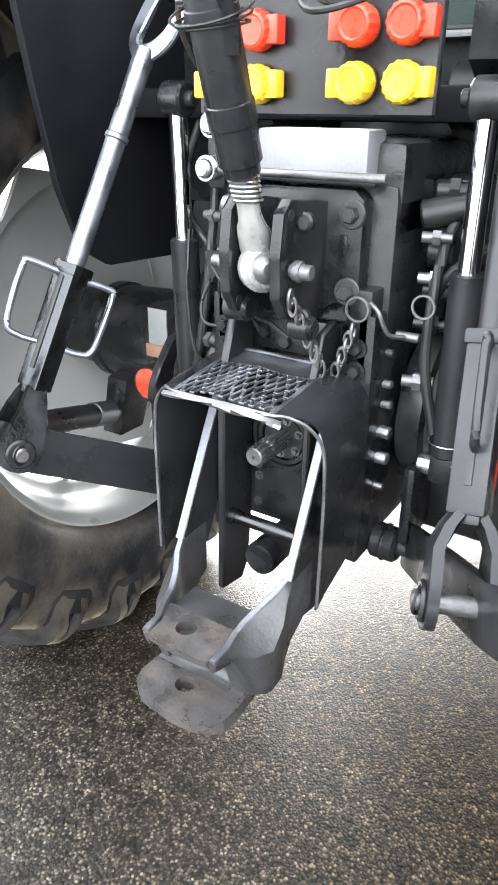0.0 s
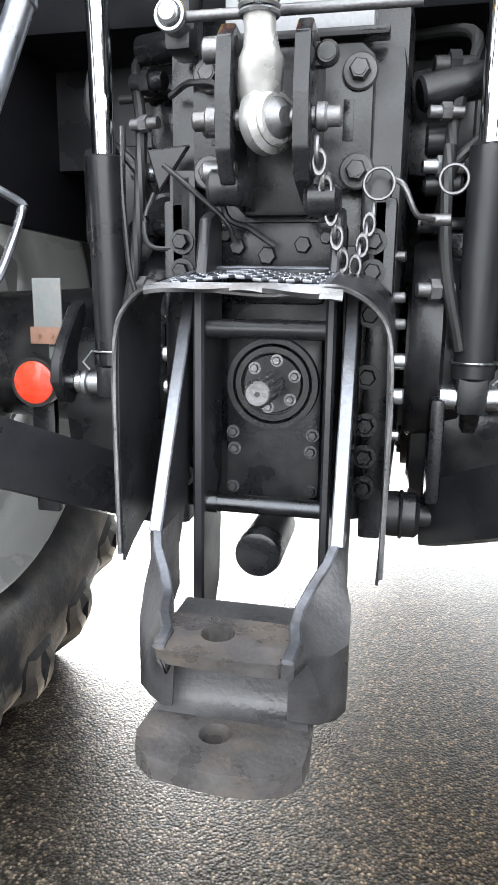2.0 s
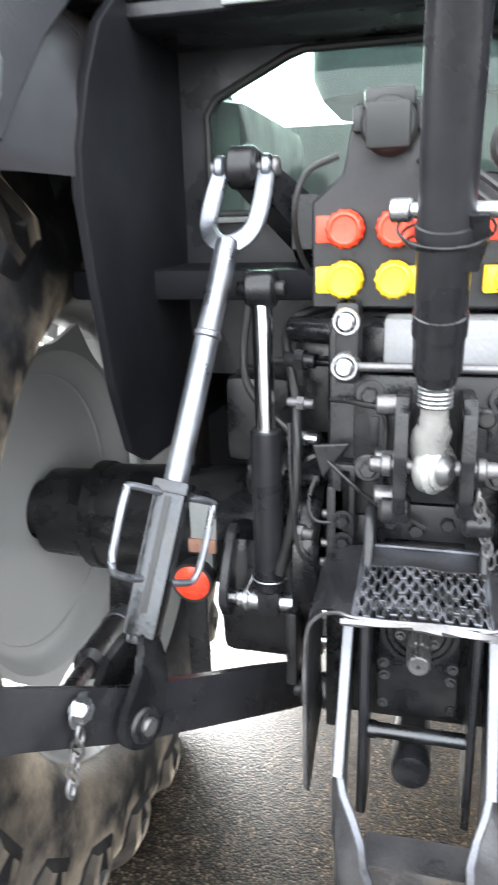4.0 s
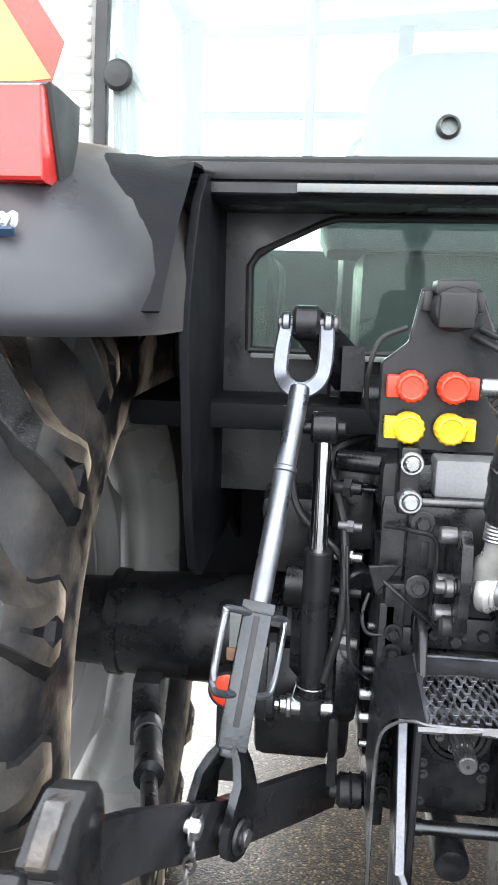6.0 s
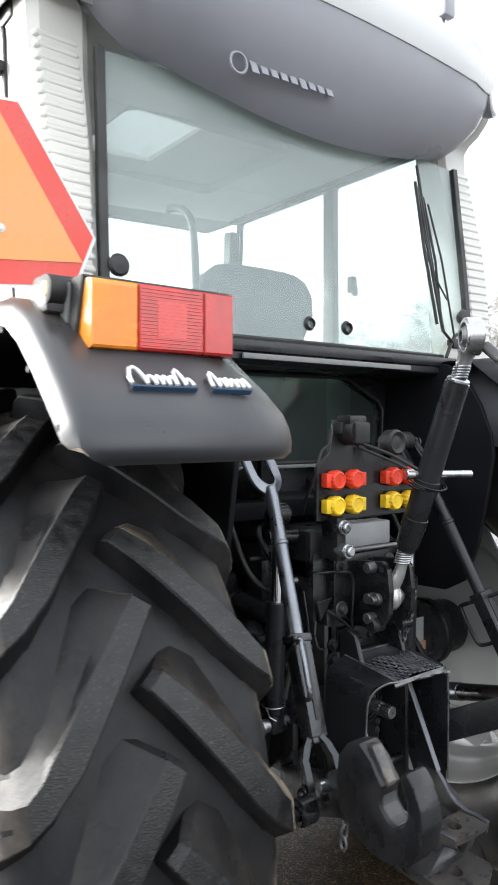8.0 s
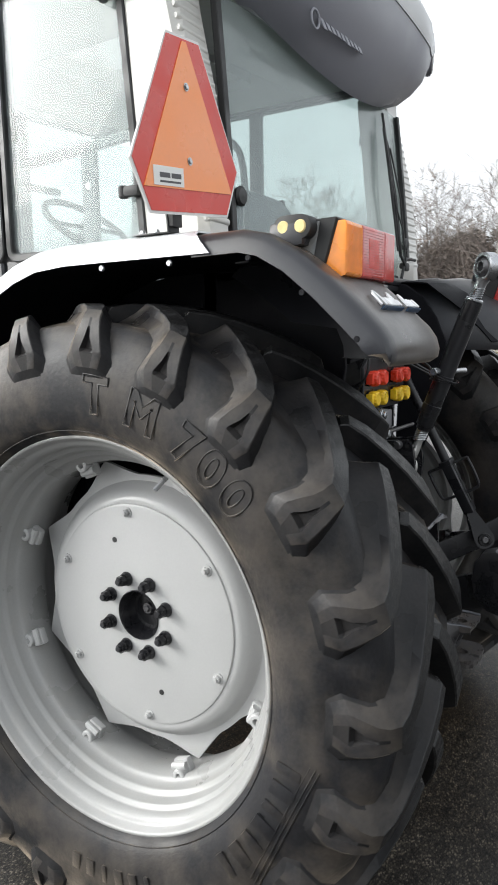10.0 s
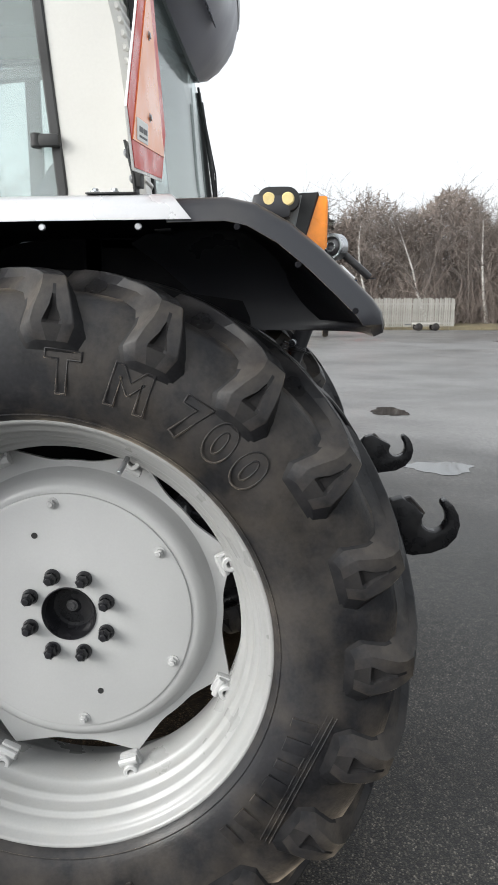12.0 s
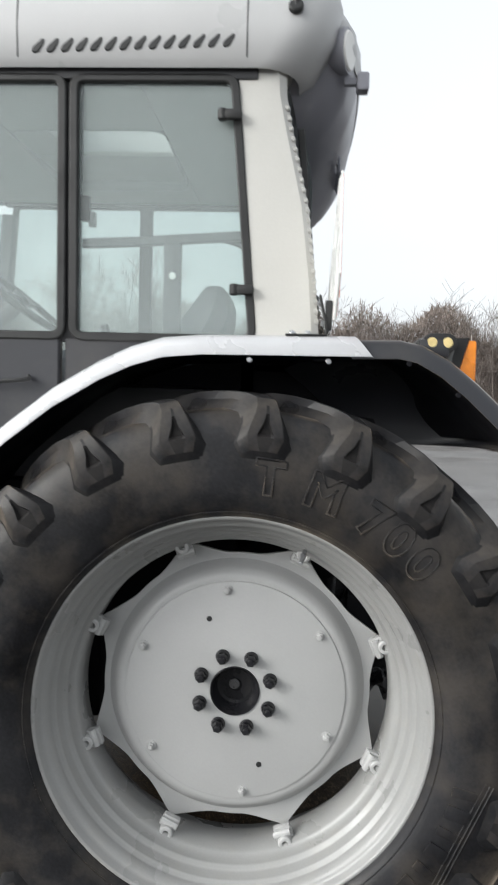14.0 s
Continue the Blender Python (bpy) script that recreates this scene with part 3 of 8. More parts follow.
def lug_mesh(s):
    """One tread bar at angle 0 (pointing to the rear, -y); s: -1 outer half of a left tyre, 1 the other.
    Its upper flank is a long ramp, its shoulder end a six-sided block with a sunk triangle."""
    # along the bar: top (side, radius), carcass below it (side, radius), angle, half width, width of the ramp, share of the width and depth of the sunk triangle
    st = [((-0.012, 0.800), (-0.012, 0.764), 0.338, 0.016, 0.6, 0, 0), ((-0.004, 0.814), (-0.004, 0.766), 0.326, 0.019, 0.8, 0, 0), ((0.028, 0.818), (0.028, 0.766), 0.280, 0.0215, 1, 0, 0), ((0.066, 0.818), (0.066, 0.765), 0.220, 0.023, 1, 0, 0),
          ((0.112, 0.816), (0.112, 0.766), 0.146, 0.024, 1, 0, 0), ((0.152, 0.8125), (0.148, 0.768), 0.080, 0.0245, 0.95, 0, 0), ((0.184, 0.807), (0.174, 0.764), 0.036, 0.0245, 0.8, 0, 0), ((0.208, 0.799), (0.194, 0.755), 0.012, 0.0245, 0.5, 0, 0),
          ((0.224, 0.782), (0.207, 0.742), 0.004, 0.027, 0.34, 0, 0), ((0.2335, 0.763), (0.2165, 0.727), 0, 0.0315, 0.26, 0.03, 0.0), ((0.2395, 0.740), (0.2225, 0.711), 0, 0.0385, 0.20, 0.20, 0.010),
          ((0.2420, 0.713), (0.2285, 0.690), 0, 0.0445, 0.16, 0.44, 0.0125), ((0.2422, 0.706), (0.2295, 0.685), 0, 0.0445, 0.16, 0.46, 0), ((0.2400, 0.672), (0.2325, 0.660), 0, 0.0325, 0.12, 0.3, 0), ((0.2335, 0.655), (0.2325, 0.652), 0, 0.0265, 0.10, 0.2, 0)]
    R, rings = 0.80, []
    for i, (E, C, a, w, rw, dw, dd) in enumerate(st):
        p, q = st[max(i - 1, 0)], st[min(i + 1, len(st) - 1)]
        d = Vector((q[0][0] - p[0][0], (q[2] - p[2]) * R))
        flat = max(0.0, min(1.0, (0.20 - E[0]) / 0.05))
        n = Vector((d.y, -d.x)).normalized() if flat > 0 and d.length > 1e-5 else Vector((0, 1))
        n = n if n.y > 0 else -n
        n = Vector((n.x * flat, n.y * flat + (1 - flat))).normalized()
        # flanks of the shoulder block splay out towards the carcass
        splay = 0.016 * (1 - flat)
        dw = max(dw, 0.12)
        cols = [(-w - 0.006 - splay, -0.12, 0), (-w, 0.92, 0), (-w + 0.003, 1, 0), (-dw * w, 1, 0), (-0.62 * dw * w, 1, dd), (0.62 * dw * w, 1, dd), (dw * w, 1, 0), (w - 0.002, 1, 0), (w, 0.95, 0), (w + 0.022 * rw + splay * 0.4, 0.60, 0), (w + 0.052 * rw + splay * 0.8, 0.26, 0), (w + 0.090 * rw + splay, -0.12, 0)]
        ring = []
        for off, b, dent in cols:
            slip = max(0.0, min(1.0, (0.19 - E[0]) / 0.19)) if off > w else 1.0
            x, r = C[0] + (E[0] - C[0]) * b + n.x * off * slip - dent, C[1] + (E[1] - C[1]) * b
            aa = a + n.y * off / max(r, 0.6)
            ring.append((s * x, -r * math.cos(aa), r * math.sin(aa)))
        rings.append(ring)
    me = Mesh().loft(rings).data("tread_lug", LUGRUB, 17)
    me.materials.append(LUGTOP)
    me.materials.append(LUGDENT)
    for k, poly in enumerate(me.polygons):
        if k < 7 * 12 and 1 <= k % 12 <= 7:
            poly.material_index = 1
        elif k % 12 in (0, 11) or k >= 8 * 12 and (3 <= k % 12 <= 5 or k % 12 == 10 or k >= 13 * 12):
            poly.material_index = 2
    return me


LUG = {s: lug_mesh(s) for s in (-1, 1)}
NLUG, PHASE = 21, 84.3


def wheel_nut_mesh():
    m = Mesh()
    m.cyl((0, 0, 0), (-0.006, 0, 0), 0.0195, seg=24, ch=0.0015)
    m.lathe([(-0.006, 0.0185), (-0.014, 0.0165), (-0.016, 0.0155)], (0, 0, 0), 'x', 24)
    m.tube([(-0.014, 0, 0), (-0.030, 0, 0), (-0.034, 0, 0)], 1, 6, [0.0150, 0.0150, 0.0125])
    m.cyl((-0.030, 0, 0), (-0.041, 0, 0), 0.0085, seg=16, ch=0.0015)
    return m


def clamp_mesh():
    """Rim clamp: ear, bolt and nut, sitting at the rim, at angle 0 (towards -y)."""
    m = Mesh()
    m.prism([(-0.030, -0.013), (-0.030, 0.013), (-0.010, 0.020), (0.018, 0.018), (0.018, -0.018), (-0.010, -0.020)], 'x', -0.016, 0.0, 0.004, 2)
    # an eye with a bore, and the bolt through it lying along the rim
    m.lathe([(-0.016, 0.0155), (-0.034, 0.0145), (-0.036, 0.0125), (-0.036, 0.0070), (-0.034, 0.0060), (-0.020, 0.0058), (-0.019, 0.0)], (0, -0.010, 0), 'x', 20)
    m.tube([(-0.020, 0.006, -0.020), (-0.020, 0.006, -0.016), (-0.020, 0.005, 0.016)], 1, 10, [0.0070, 0.0080, 0.0080])
    return m


NUT = wheel_nut_mesh().data("wheel_nut", BLACK, 30)
CLAMP = clamp_mesh()
CLAMP.v = [(x * 1.25, y * 1.3, z * 1.3) for x, y, z in CLAMP.v]
CLAMP = CLAMP.data("rim_clamp", SILVER, 30)
DBOLT = Mesh().hexbolt((0, 0, 0), (-1, 0, 0), 0.0105, 0.011).cyl((-0.008, 0, 0), (-0.016, 0, 0), 0.006, seg=12, ch=0.001).data("disc_bolt", SILVER, 30)


def turn_x(a):
    return Matrix.Rotation(a, 4, 'X')


def letters(text, size, depth):
    """Glyph outlines of the built-in font as solid letters, one mesh each, with their advance."""
    out = []
    for ch in text:
        cu = bpy.data.curves.new("glyph", 'FONT')
        cu.body, cu.size, cu.extrude, cu.align_x, cu.align_y = ch, size, depth, 'CENTER', 'CENTER'
        cu.resolution_u, cu.offset = 8, 0.004
        if depth < 0:           # only a raised outline
            cu.extrude, cu.fill_mode, cu.bevel_depth, cu.bevel_resolution = 0.0, 'NONE', -depth, 1
        ob = bpy.data.objects.new("glyph", cu)
        me = bpy.data.meshes.new_from_object(ob)
        bpy.data.objects.remove(ob)
        out.append(me)
    return out


def rear_wheel(s):
    c = (s * WX, 0, AX)
    o = -s          # profile below is written for the left wheel, outwards is -x
    def X(v):
        return [(o * h, r) for h, r in v]
    # carcass: outer side negative
    outer = [(-0.186, 0.502), (-0.204, 0.513), (-0.218, 0.535), (-0.230, 0.575), (-0.2345, 0.620), (-0.232, 0.662), (-0.226, 0.702), (-0.214, 0.740), (-0.198, 0.762), (-0.172, 0.772), (-0.12, 0.769), (-0.06, 0.768)]
    prof = outer + [(0, 0.768)] + [(-h, r) for h, r in outer[::-1]] + [(0.175, 0.497), (-0.175, 0.497)]
    ty = part("tyre", Mesh().lathe(X(prof), c, 'x', 120, closed=True), RUBBER, tractor, "black ribbed rear tyre with brown dust on the sidewall" if s < 0 else "black rear tyre", 45)
    for k in range(NLUG):
        for h in (-1, 1):
            a = radians(PHASE) + 2 * math.pi * (k + (0.5 if h > 0 else 0.0)) / NLUG
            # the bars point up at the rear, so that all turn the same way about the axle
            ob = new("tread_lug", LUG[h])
            ob.parent = ty
            ob.matrix_basis = Matrix.Translation(c) @ turn_x(-a)
    # ridges on the sidewall
    rib = Mesh()
    for r, x in ((0.519, -0.2085), ):
        rib.torus((c[0] + o * x, c[1], c[2]), r, 0.0016, 'x', 96, 6)
    part("sidewall_rib", rib, RUBBER, ty)
    # the rim: a thick ring with stepped wells
    rp = [(-0.214, 0.509), (-0.220, 0.506), (-0.221, 0.500), (-0.216, 0.495), (-0.196, 0.492), (-0.190, 0.485), (-0.186, 0.476), (-0.158, 0.4725), (-0.152, 0.470), (-0.148, 0.462), (-0.142, 0.459), (-0.116, 0.456), (-0.110, 0.452),
          (-0.106, 0.444), (-0.098, 0.441), (-0.078, 0.439), (-0.068, 0.430), (-0.060, 0.423), (0.05, 0.422), (0.062, 0.435), (0.075, 0.450), (0.10, 0.454), (0.13, 0.462), (0.15, 0.474), (0.19, 0.480), (0.204, 0.494), (0.214, 0.497), (0.218, 0.503), (0.215, 0.508)]
    rp = [(h * 0.862, r) for h, r in rp]
    ring = rp + [(h * 0.97, r + 0.010) for h, r in rp[::-1]]
    ri = part("rim", Mesh().lathe(X(ring), c, 'x', 120, closed=True), RIMPAINT, tractor, "silver-white painted stepped steel rim", 70)
    # valve and clamps
    va = radians(66.5)
    part("valve", Mesh().cyl((c[0] + o * -0.10, c[1] - 0.445 * math.cos(va), c[2] + 0.445 * math.sin(va)), (c[0] + o * -0.135, c[1] - 0.415 * math.cos(va), c[2] + 0.415 * math.sin(va)), 0.006, ch=0.001), ZINC, ri)
    for k in range(8):
        ob = new("rim_clamp", CLAMP)
        ob.parent = ri
        ob.matrix_basis = Matrix.Translation((c[0] + o * (-0.046 + 0.033), c[1], c[2])) @ (Matrix.Scale(-1, 4, (1, 0, 0)) if s > 0 else Matrix()) @ turn_x(-radians(20.5 + 45 * k)) @ Matrix.Translation((0, -0.412, 0))
    D = 0.033         # the dish sits outwards of the middle of the rim
    # the dish: flat plate, rolled shoulder, lobed flange
    dish, seg = Mesh(), 192
    def lobe(a):
        u = abs(((a - radians(20.5)) % (math.pi / 4)) / (math.pi / 8) - 1)      # 1 at a clamp, 0 between
        return 0.372 + 0.052 * max(0.0, (u - 0.25) / 0.75) ** 1.6
    rows = [(-0.052, 0.068), (-0.052, 0.295), (-0.050, 0.3005), (-0.046, 0.302), (-0.046, 0.310), (-0.042, 0.322), (-0.026, 0.338), (-0.008, 0.348), (0.000, 0.356)]
    verts, faces, k = [], [], len(rows) * 2 + 2
    for i in range(seg):
        a = 2 * math.pi * i / seg
        L = lobe(a)
        line = [(h + D, r) for h, r in rows] + [(0.001 + D, L)]
        line = line + [(h + 0.012, r) for h, r in line[::-1]]
        for h, r in line:
            verts.append((c[0] + o * h, c[1] - r * math.cos(a), c[2] + r * math.sin(a)))
    k = len(line)
    for i in range(seg):
        q = (i + 1) % seg
        for j in range(k):
            faces.append((i * k + j, i * k + (j + 1) % k, q * k + (j + 1) % k, q * k + j))
    dish.add(verts, faces)
    di = part("wheel_disc", dish, SILVER, tractor, "light grey painted dished wheel centre", 40)
    flip = Matrix.Scale(-1, 4, (1, 0, 0)) if s > 0 else Matrix()
    for j in range(8):
        a = radians(112.5 - 2.5 - 45 * j)
        ob = new("wheel_nut", NUT)
        ob.parent = di
        ob.matrix_basis = Matrix.Translation((c[0] + o * (-0.052 + D), c[1] - 0.1016 * math.cos(a), c[2] + 0.1016 * math.sin(a))) @ flip @ turn_x(0.3 * j)
        tagged(ob, "black wheel nut with a threaded stud")
    for j in range(6):
        a = radians(95.5 - 60 * j)
        ob = new("disc_bolt", DBOLT)
        ob.parent = di
        ob.matrix_basis = Matrix.Translation((c[0] + o * (-0.052 + D), c[1] - 0.2785 * math.cos(a), c[2] + 0.2785 * math.sin(a))) @ flip @ turn_x(0.4 * j)
    for yy, zz in ((0.074, 0.197), (-0.071, -0.201)):
        part("jacking_hole", Mesh().cyl((c[0] + o * (-0.0535 + D), yy, AX + zz), (c[0] + o * (-0.050 + D), yy, AX + zz), 0.0075, seg=18), GASKET, di)
    hub = Mesh()
    hub.lathe(X([(-0.052, 0.0685), (-0.056, 0.0665), (-0.052, 0.0635), (-0.020, 0.060), (-0.006, 0.052), (-0.002, 0.02), (-0.010, 0.012), (-0.012, 0.0)]), (c[0] + o * D, c[1], c[2]), 'x', 48)
    part("hub_cap", hub, BLACK, di, "black hollow hub with a centre mark")
    part("hub_bolt", Mesh().hexbolt((c[0] + o * (-0.010 + D), 0.004, AX + 0.004), (o * -1, 0, 0), 0.010, 0.008), STEEL, di)
    return ty


TYRE_L = rear_wheel(-1)
rear_wheel(1)

# raised letters and bars on the left sidewall
txt = letters("TM700", 0.116, -0.0017)
for me, ang in zip(txt, (82.2, 69.3, 57.0, 49.8, 42.4)):
    a = radians(ang)
    me.materials.append(RUBBER)
    ob = new("raised_letter", me)
    ob.parent = TYRE_L
    r = 0.608
    # letter plane faces -x; its up points away from the axle
    up = Vector((0, -math.cos(a), math.sin(a)))
    nrm = Vector((-1, 0, 0))
    rgt = up.cross(nrm)
    m = Matrix((rgt, up, nrm)).transposed().to_4x4()
    ob.matrix_basis = Matrix.Translation((-WX - 0.2338, -r * math.cos(a), AX + r * math.sin(a))) @ m
for j in range(7):
    a = radians(-14 - 5.2 * j)
    up = Vector((0, -math.cos(a), math.sin(a)))
    rot = Matrix((Vector((0, up.z, -up.y)), up, Vector((-1, 0, 0)))).transposed()
    part("sidewall_mark", Mesh().box(Vector((-WX - 0.2325, 0, AX)) + up * 0.588, (0.034 if j % 2 else 0.022, 0.058, 0.006), 0.002, rot), RUBBER, TYRE_L)

for j in range(6):
    a = radians(-72 - 4.6 * j)
    up = Vector((0, -math.cos(a), math.sin(a)))
    rot = Matrix((Vector((0, up.z, -up.y)), up, Vector((-1, 0, 0)))).transposed()
    part("sidewall_mark", Mesh().box(Vector((-WX - 0.2325, 0, AX)) + up * 0.600, (0.026 if j % 3 else 0.014, 0.044, 0.006), 0.002, rot), RUBBER, TYRE_L)

for d in (0.0, 0.011, 0.020):
    part("sidewall_ridge", Mesh().tube([(-WX - 0.2328, -0.620 - d, 0.660 - d * 0.4), (-WX - 0.2345, -0.548 - d, 0.506 - d * 0.4), (-WX - 0.2335, -0.478 - d, 0.354 - d * 0.4)], 0.0017, 6), RUBBER, TYRE_L)

# ---- rear fenders
def fender(s):
    f = Mesh()
    # the plastic rear quarter: profile of its outer skin in y, z
    top = [(-0.278, 1.7265), (-0.40, 1.729), (-0.46, 1.716), (-0.53, 1.678), (-0.60, 1.622), (-0.66, 1.566), (-0.703, 1.524), (-0.720, 1.500), (-0.727, 1.474), (-0.724, 1.456), (-0.708, 1.446)]
    cols = [0.955, 0.952, 0.945, 0.930, 0.90, 0.80, 0.72, 0.66, 0.62, 0.575, 0.535, 0.505, 0.483, 0.468, 0.460]
    drop = [0.050, 0.022, 0.008, 0.001] + [0] * 11
    ahead = [0] * 7 + [0.002, 0.006, 0.018, 0.042, 0.075, 0.115, 0.170, 0.420]
    tuck = (0.12, 0.12, 0.105, 0.070, 0.030, 0.008, 0, 0, 0, 0, 0)     # the inner shoulder is rounded off towards the top
    grid = []
    for i, (y, z) in enumerate(top):
        row = []
        for x, d, h in zip(cols, drop, ahead):
            a_, b_ = top[max(i - 1, 0)], top[min(i + 1, len(top) - 1)]
            n = Vector((0, -(b_[1] - a_[1]), b_[0] - a_[0])).normalized()
            d *= min(1.0, (len(top) - 1 - i) / 3 + 0.25)
            x = min(x, (1, 1, 1, 1, 1, 1, 1, 0.953, 0.945, 0.93, 0.90)[i])
            x += tuck[i] * max(0.0, min(1.0, (0.74 - x) / 0.12))
            row.append((s * x, y + n.y * d + h * min(1, i / 3), z + n.z * d - min(h, 0.06) * 0.25 * max(0, 1 - i / 4)))
        grid.append(row if s < 0 else row[::-1])
    f.shell(grid, 0.006)
    q = part("fender_rear", f, PLASTIC, tractor, "dark grey moulded plastic rear mudguard", 50)
    # bolts of the lip
    for y, z in ((-0.422, 1.667), (-0.546, 1.592), (-0.663, 1.500)):
        part("fender_bolt", Mesh().cyl((s * 0.949, y, z), (s * 0.9555, y, z), 0.0068, seg=18, ch=0.0015), INNER, q)
    # front part: painted steel arch with a silver edge strip
    arch = [(0.95, 0.90), (0.90, 1.08), (0.80, 1.27), (0.70, 1.40), (0.60, 1.490), (0.48, 1.583), (0.36, 1.655), (0.28, 1.692), (0.20, 1.716), (0.10, 1.725), (0.0, 1.726), (-0.15, 1.727), (-0.300, 1.728)]
    g2 = []
    for y, z in arch:
        cut = 1.0 if y < -0.29 else 0.0          # the strip ends in a slanting cut
        row = [(s * 0.958, y - 0.030 * cut, z - 0.046), (s * 0.9585, y - 0.008 * cut, z - 0.020), (s * 0.953, y + 0.006 * cut, z - 0.005), (s * 0.937, y + 0.014 * cut, z + 0.002), (s * 0.880, y + 0.014 * cut, z + 0.004), (s * 0.78, y + 0.014 * cut, z + 0.005)]
        g2.append(row if s > 0 else row[::-1])
    part("fender_trim", Mesh().shell(g2, 0.004), SILVERTRIM, tractor, "silver painted edge of the mudguard", 50)
    # inner wheel-arch: sheet from the outer lip in to the cab, following the tyre
    ins = Mesh()
    under = [(0.945, 0.55), (0.93, 0.90), (0.88, 1.06), (0.78, 1.25), (0.67, 1.385), (0.57, 1.475), (0.45, 1.568), (0.33, 1.64), (0.2, 1.684), (0.05, 1.690), (-0.15, 1.692), (-0.30, 1.702), (-0.42, 1.694), (-0.50, 1.655), (-0.58, 1.594), (-0.65, 1.524), (-0.695, 1.474)]
    inset = {0.9475: 0, 0.80: 0, 0.64: 0.012, 0.53: 0.045, 0.465: 0.11}
    ins.shell([[(s * x, y + inset[x] * max(0.0, min(1.0, (-0.2 - y) / 0.3)), z) for x in (sorted(inset, reverse=s > 0))] for y, z in under], 0.005)
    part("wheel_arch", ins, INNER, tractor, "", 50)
    side = Mesh()
    side.prism([(0.93, 0.92), (0.67, 1.40), (0.33, 1.66), (0.05, 1.705), (-0.16, 1.705), (-0.26, 1.695), (-0.33, 1.645), (-0.38, 1.57), (-0.42, 1.48), (-0.425, 1.42), (-0.405, 1.30), (-0.375, 1.15), (-0.33, 1.04), (-0.26, 1.00), (0.2, 0.98), (0.5, 0.80)], 'x', s * 0.455, s * 0.470, 0.002)
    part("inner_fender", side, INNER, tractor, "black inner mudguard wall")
    for y in (-0.022, -0.221):
        part("trim_screw", Mesh().cyl((s * 0.952, y, 1.668), (s * 0.960, y, 1.668), 0.0075, seg=14, ch=0.002), ZINC, tractor)
    # tail lamp: a black tray with three lens fields behind one face
    tray = Mesh()
    tray.loft([[(s * x, y, z) for x, y, z in ring] for ring in ([(0.886, -0.500, 1.690), (0.886, -0.490, 1.737), (0.592, -0.490, 1.737), (0.592, -0.500, 1.690)], [(0.886, -0.530, 1.640), (0.884, -0.550, 1.741), (0.594, -0.550, 1.741), (0.592, -0.530, 1.640)],
                                                              [(0.884, -0.549, 1.618), (0.881, -0.585, 1.743), (0.597, -0.585, 1.743), (0.594, -0.549, 1.618)], [(0.880, -0.552, 1.622), (0.877, -0.588, 1.739), (0.601, -0.588, 1.739), (0.598, -0.552, 1.622)])])
    tl = part("tail_lamp", tray, GASKET, tractor, "tail lamp with amber and red lens in a black tray", 30)
    def field(x0, x1):
        """One lens field: a shallow pillow between two heights, its face leaning a little forward at the top."""
        rings = []
        for e, u in ((0.0, 0.0), (0.0, 0.80), (0.002, 0.94), (0.006, 1.0)):
            rings.append([(s * x, (1 - u) * (-0.547 - 0.040 * (z - 1.626) / 0.11) + u * -0.6055, z) for x, z in ((x0 + e * 0.4, 1.626 + e), (x1 - e * 0.4, 1.626 + e), (x1 - e * 0.4, 1.736 - e), (x0 + e * 0.4, 1.736 - e))])
        return Mesh().loft(rings)
    amber = part("amber_lens", field(0.7930, 0.8760), LENSAMB, tl, "ribbed amber indicator lens", 20)
    amb = Mesh()
    for j in range(19):
        x = 0.7965 + 0.0042 * j
        amb.cyl((s * x, -0.6055, 1.634), (s * x, -0.6055, 1.728), 0.0013, seg=5)
    part("lens_rib", amb, LENSAMB, amber)
    part("red_lens", field(0.6020, 0.6640), LENSRED, tl, "red tail lamp lens", 20)
    stop = part("red_lens", field(0.6650, 0.7920), LENSRED, tl, "red stop lamp lens", 20)
    rr = Mesh()
    for j in range(17):
        z = 1.636 + 0.0058 * j
        rr.cyl((s * 0.669, -0.6055, z), (s * 0.788, -0.6055, z), 0.0009, seg=5)
    part("lens_rib", rr, LENSRED, stop)
    part("bulb_field", Mesh().prism([(0.700, 1.650), (0.757, 1.650), (0.757, 1.712), (0.700, 1.712)] if s > 0 else [(-0.700, 1.650), (-0.757, 1.650), (-0.757, 1.712), (-0.700, 1.712)], 'y', -0.6062, -0.600), LENSBRIGHT, stop, "brighter square of the stop lamp")
    part("lamp_side", Mesh().prism([(-0.510, 1.731), (-0.552, 1.736), (-0.536, 1.655), (-0.512, 1.682)], 'x', s * 0.8845, s * 0.8885, 0.001), GREYPLATE, tl, "dull grey side of the lamp body")
    part("lamp_foot", Mesh().prism([(-0.548, 1.662), (-0.500, 1.698), (-0.495, 1.730), (-0.545, 1.735), (-0.552, 1.690)], 'x', s * 0.605, s * 0.875), PLASTIC, tl)
    # side marker pod with two eyes
    pod = Mesh()
    ov = [(-0.504 + 0.019 * k + 0.0245 * math.cos(a), 1.725 + 0.0245 * math.sin(a)) for k, rng in ((1, range(-90, 91, 18)), (-1, range(90, 271, 18))) for a in [radians(v) for v in rng]]
    pod.prism(ov, 'x', s * 0.868, s * 0.918, 0.004, 2)
    pd = part("marker_lamp", pod, GASKET, tractor, "black twin marker lamp pod")
    for y in (-0.484, -0.523):
        part("lamp_eye", Mesh().cyl((s * 0.914, y, 1.725), (s * 0.9205, y, 1.725), 0.0140, seg=24, ch=0.003), LENSWARM, pd, "round pale amber lamp eye")
    part("pod_neck", Mesh().box((s * 0.80, -0.49, 1.712), (0.24, 0.08, 0.05), 0.012), PLASTIC, pd)
    return q


FENDER_L = fender(-1)
fender(1)

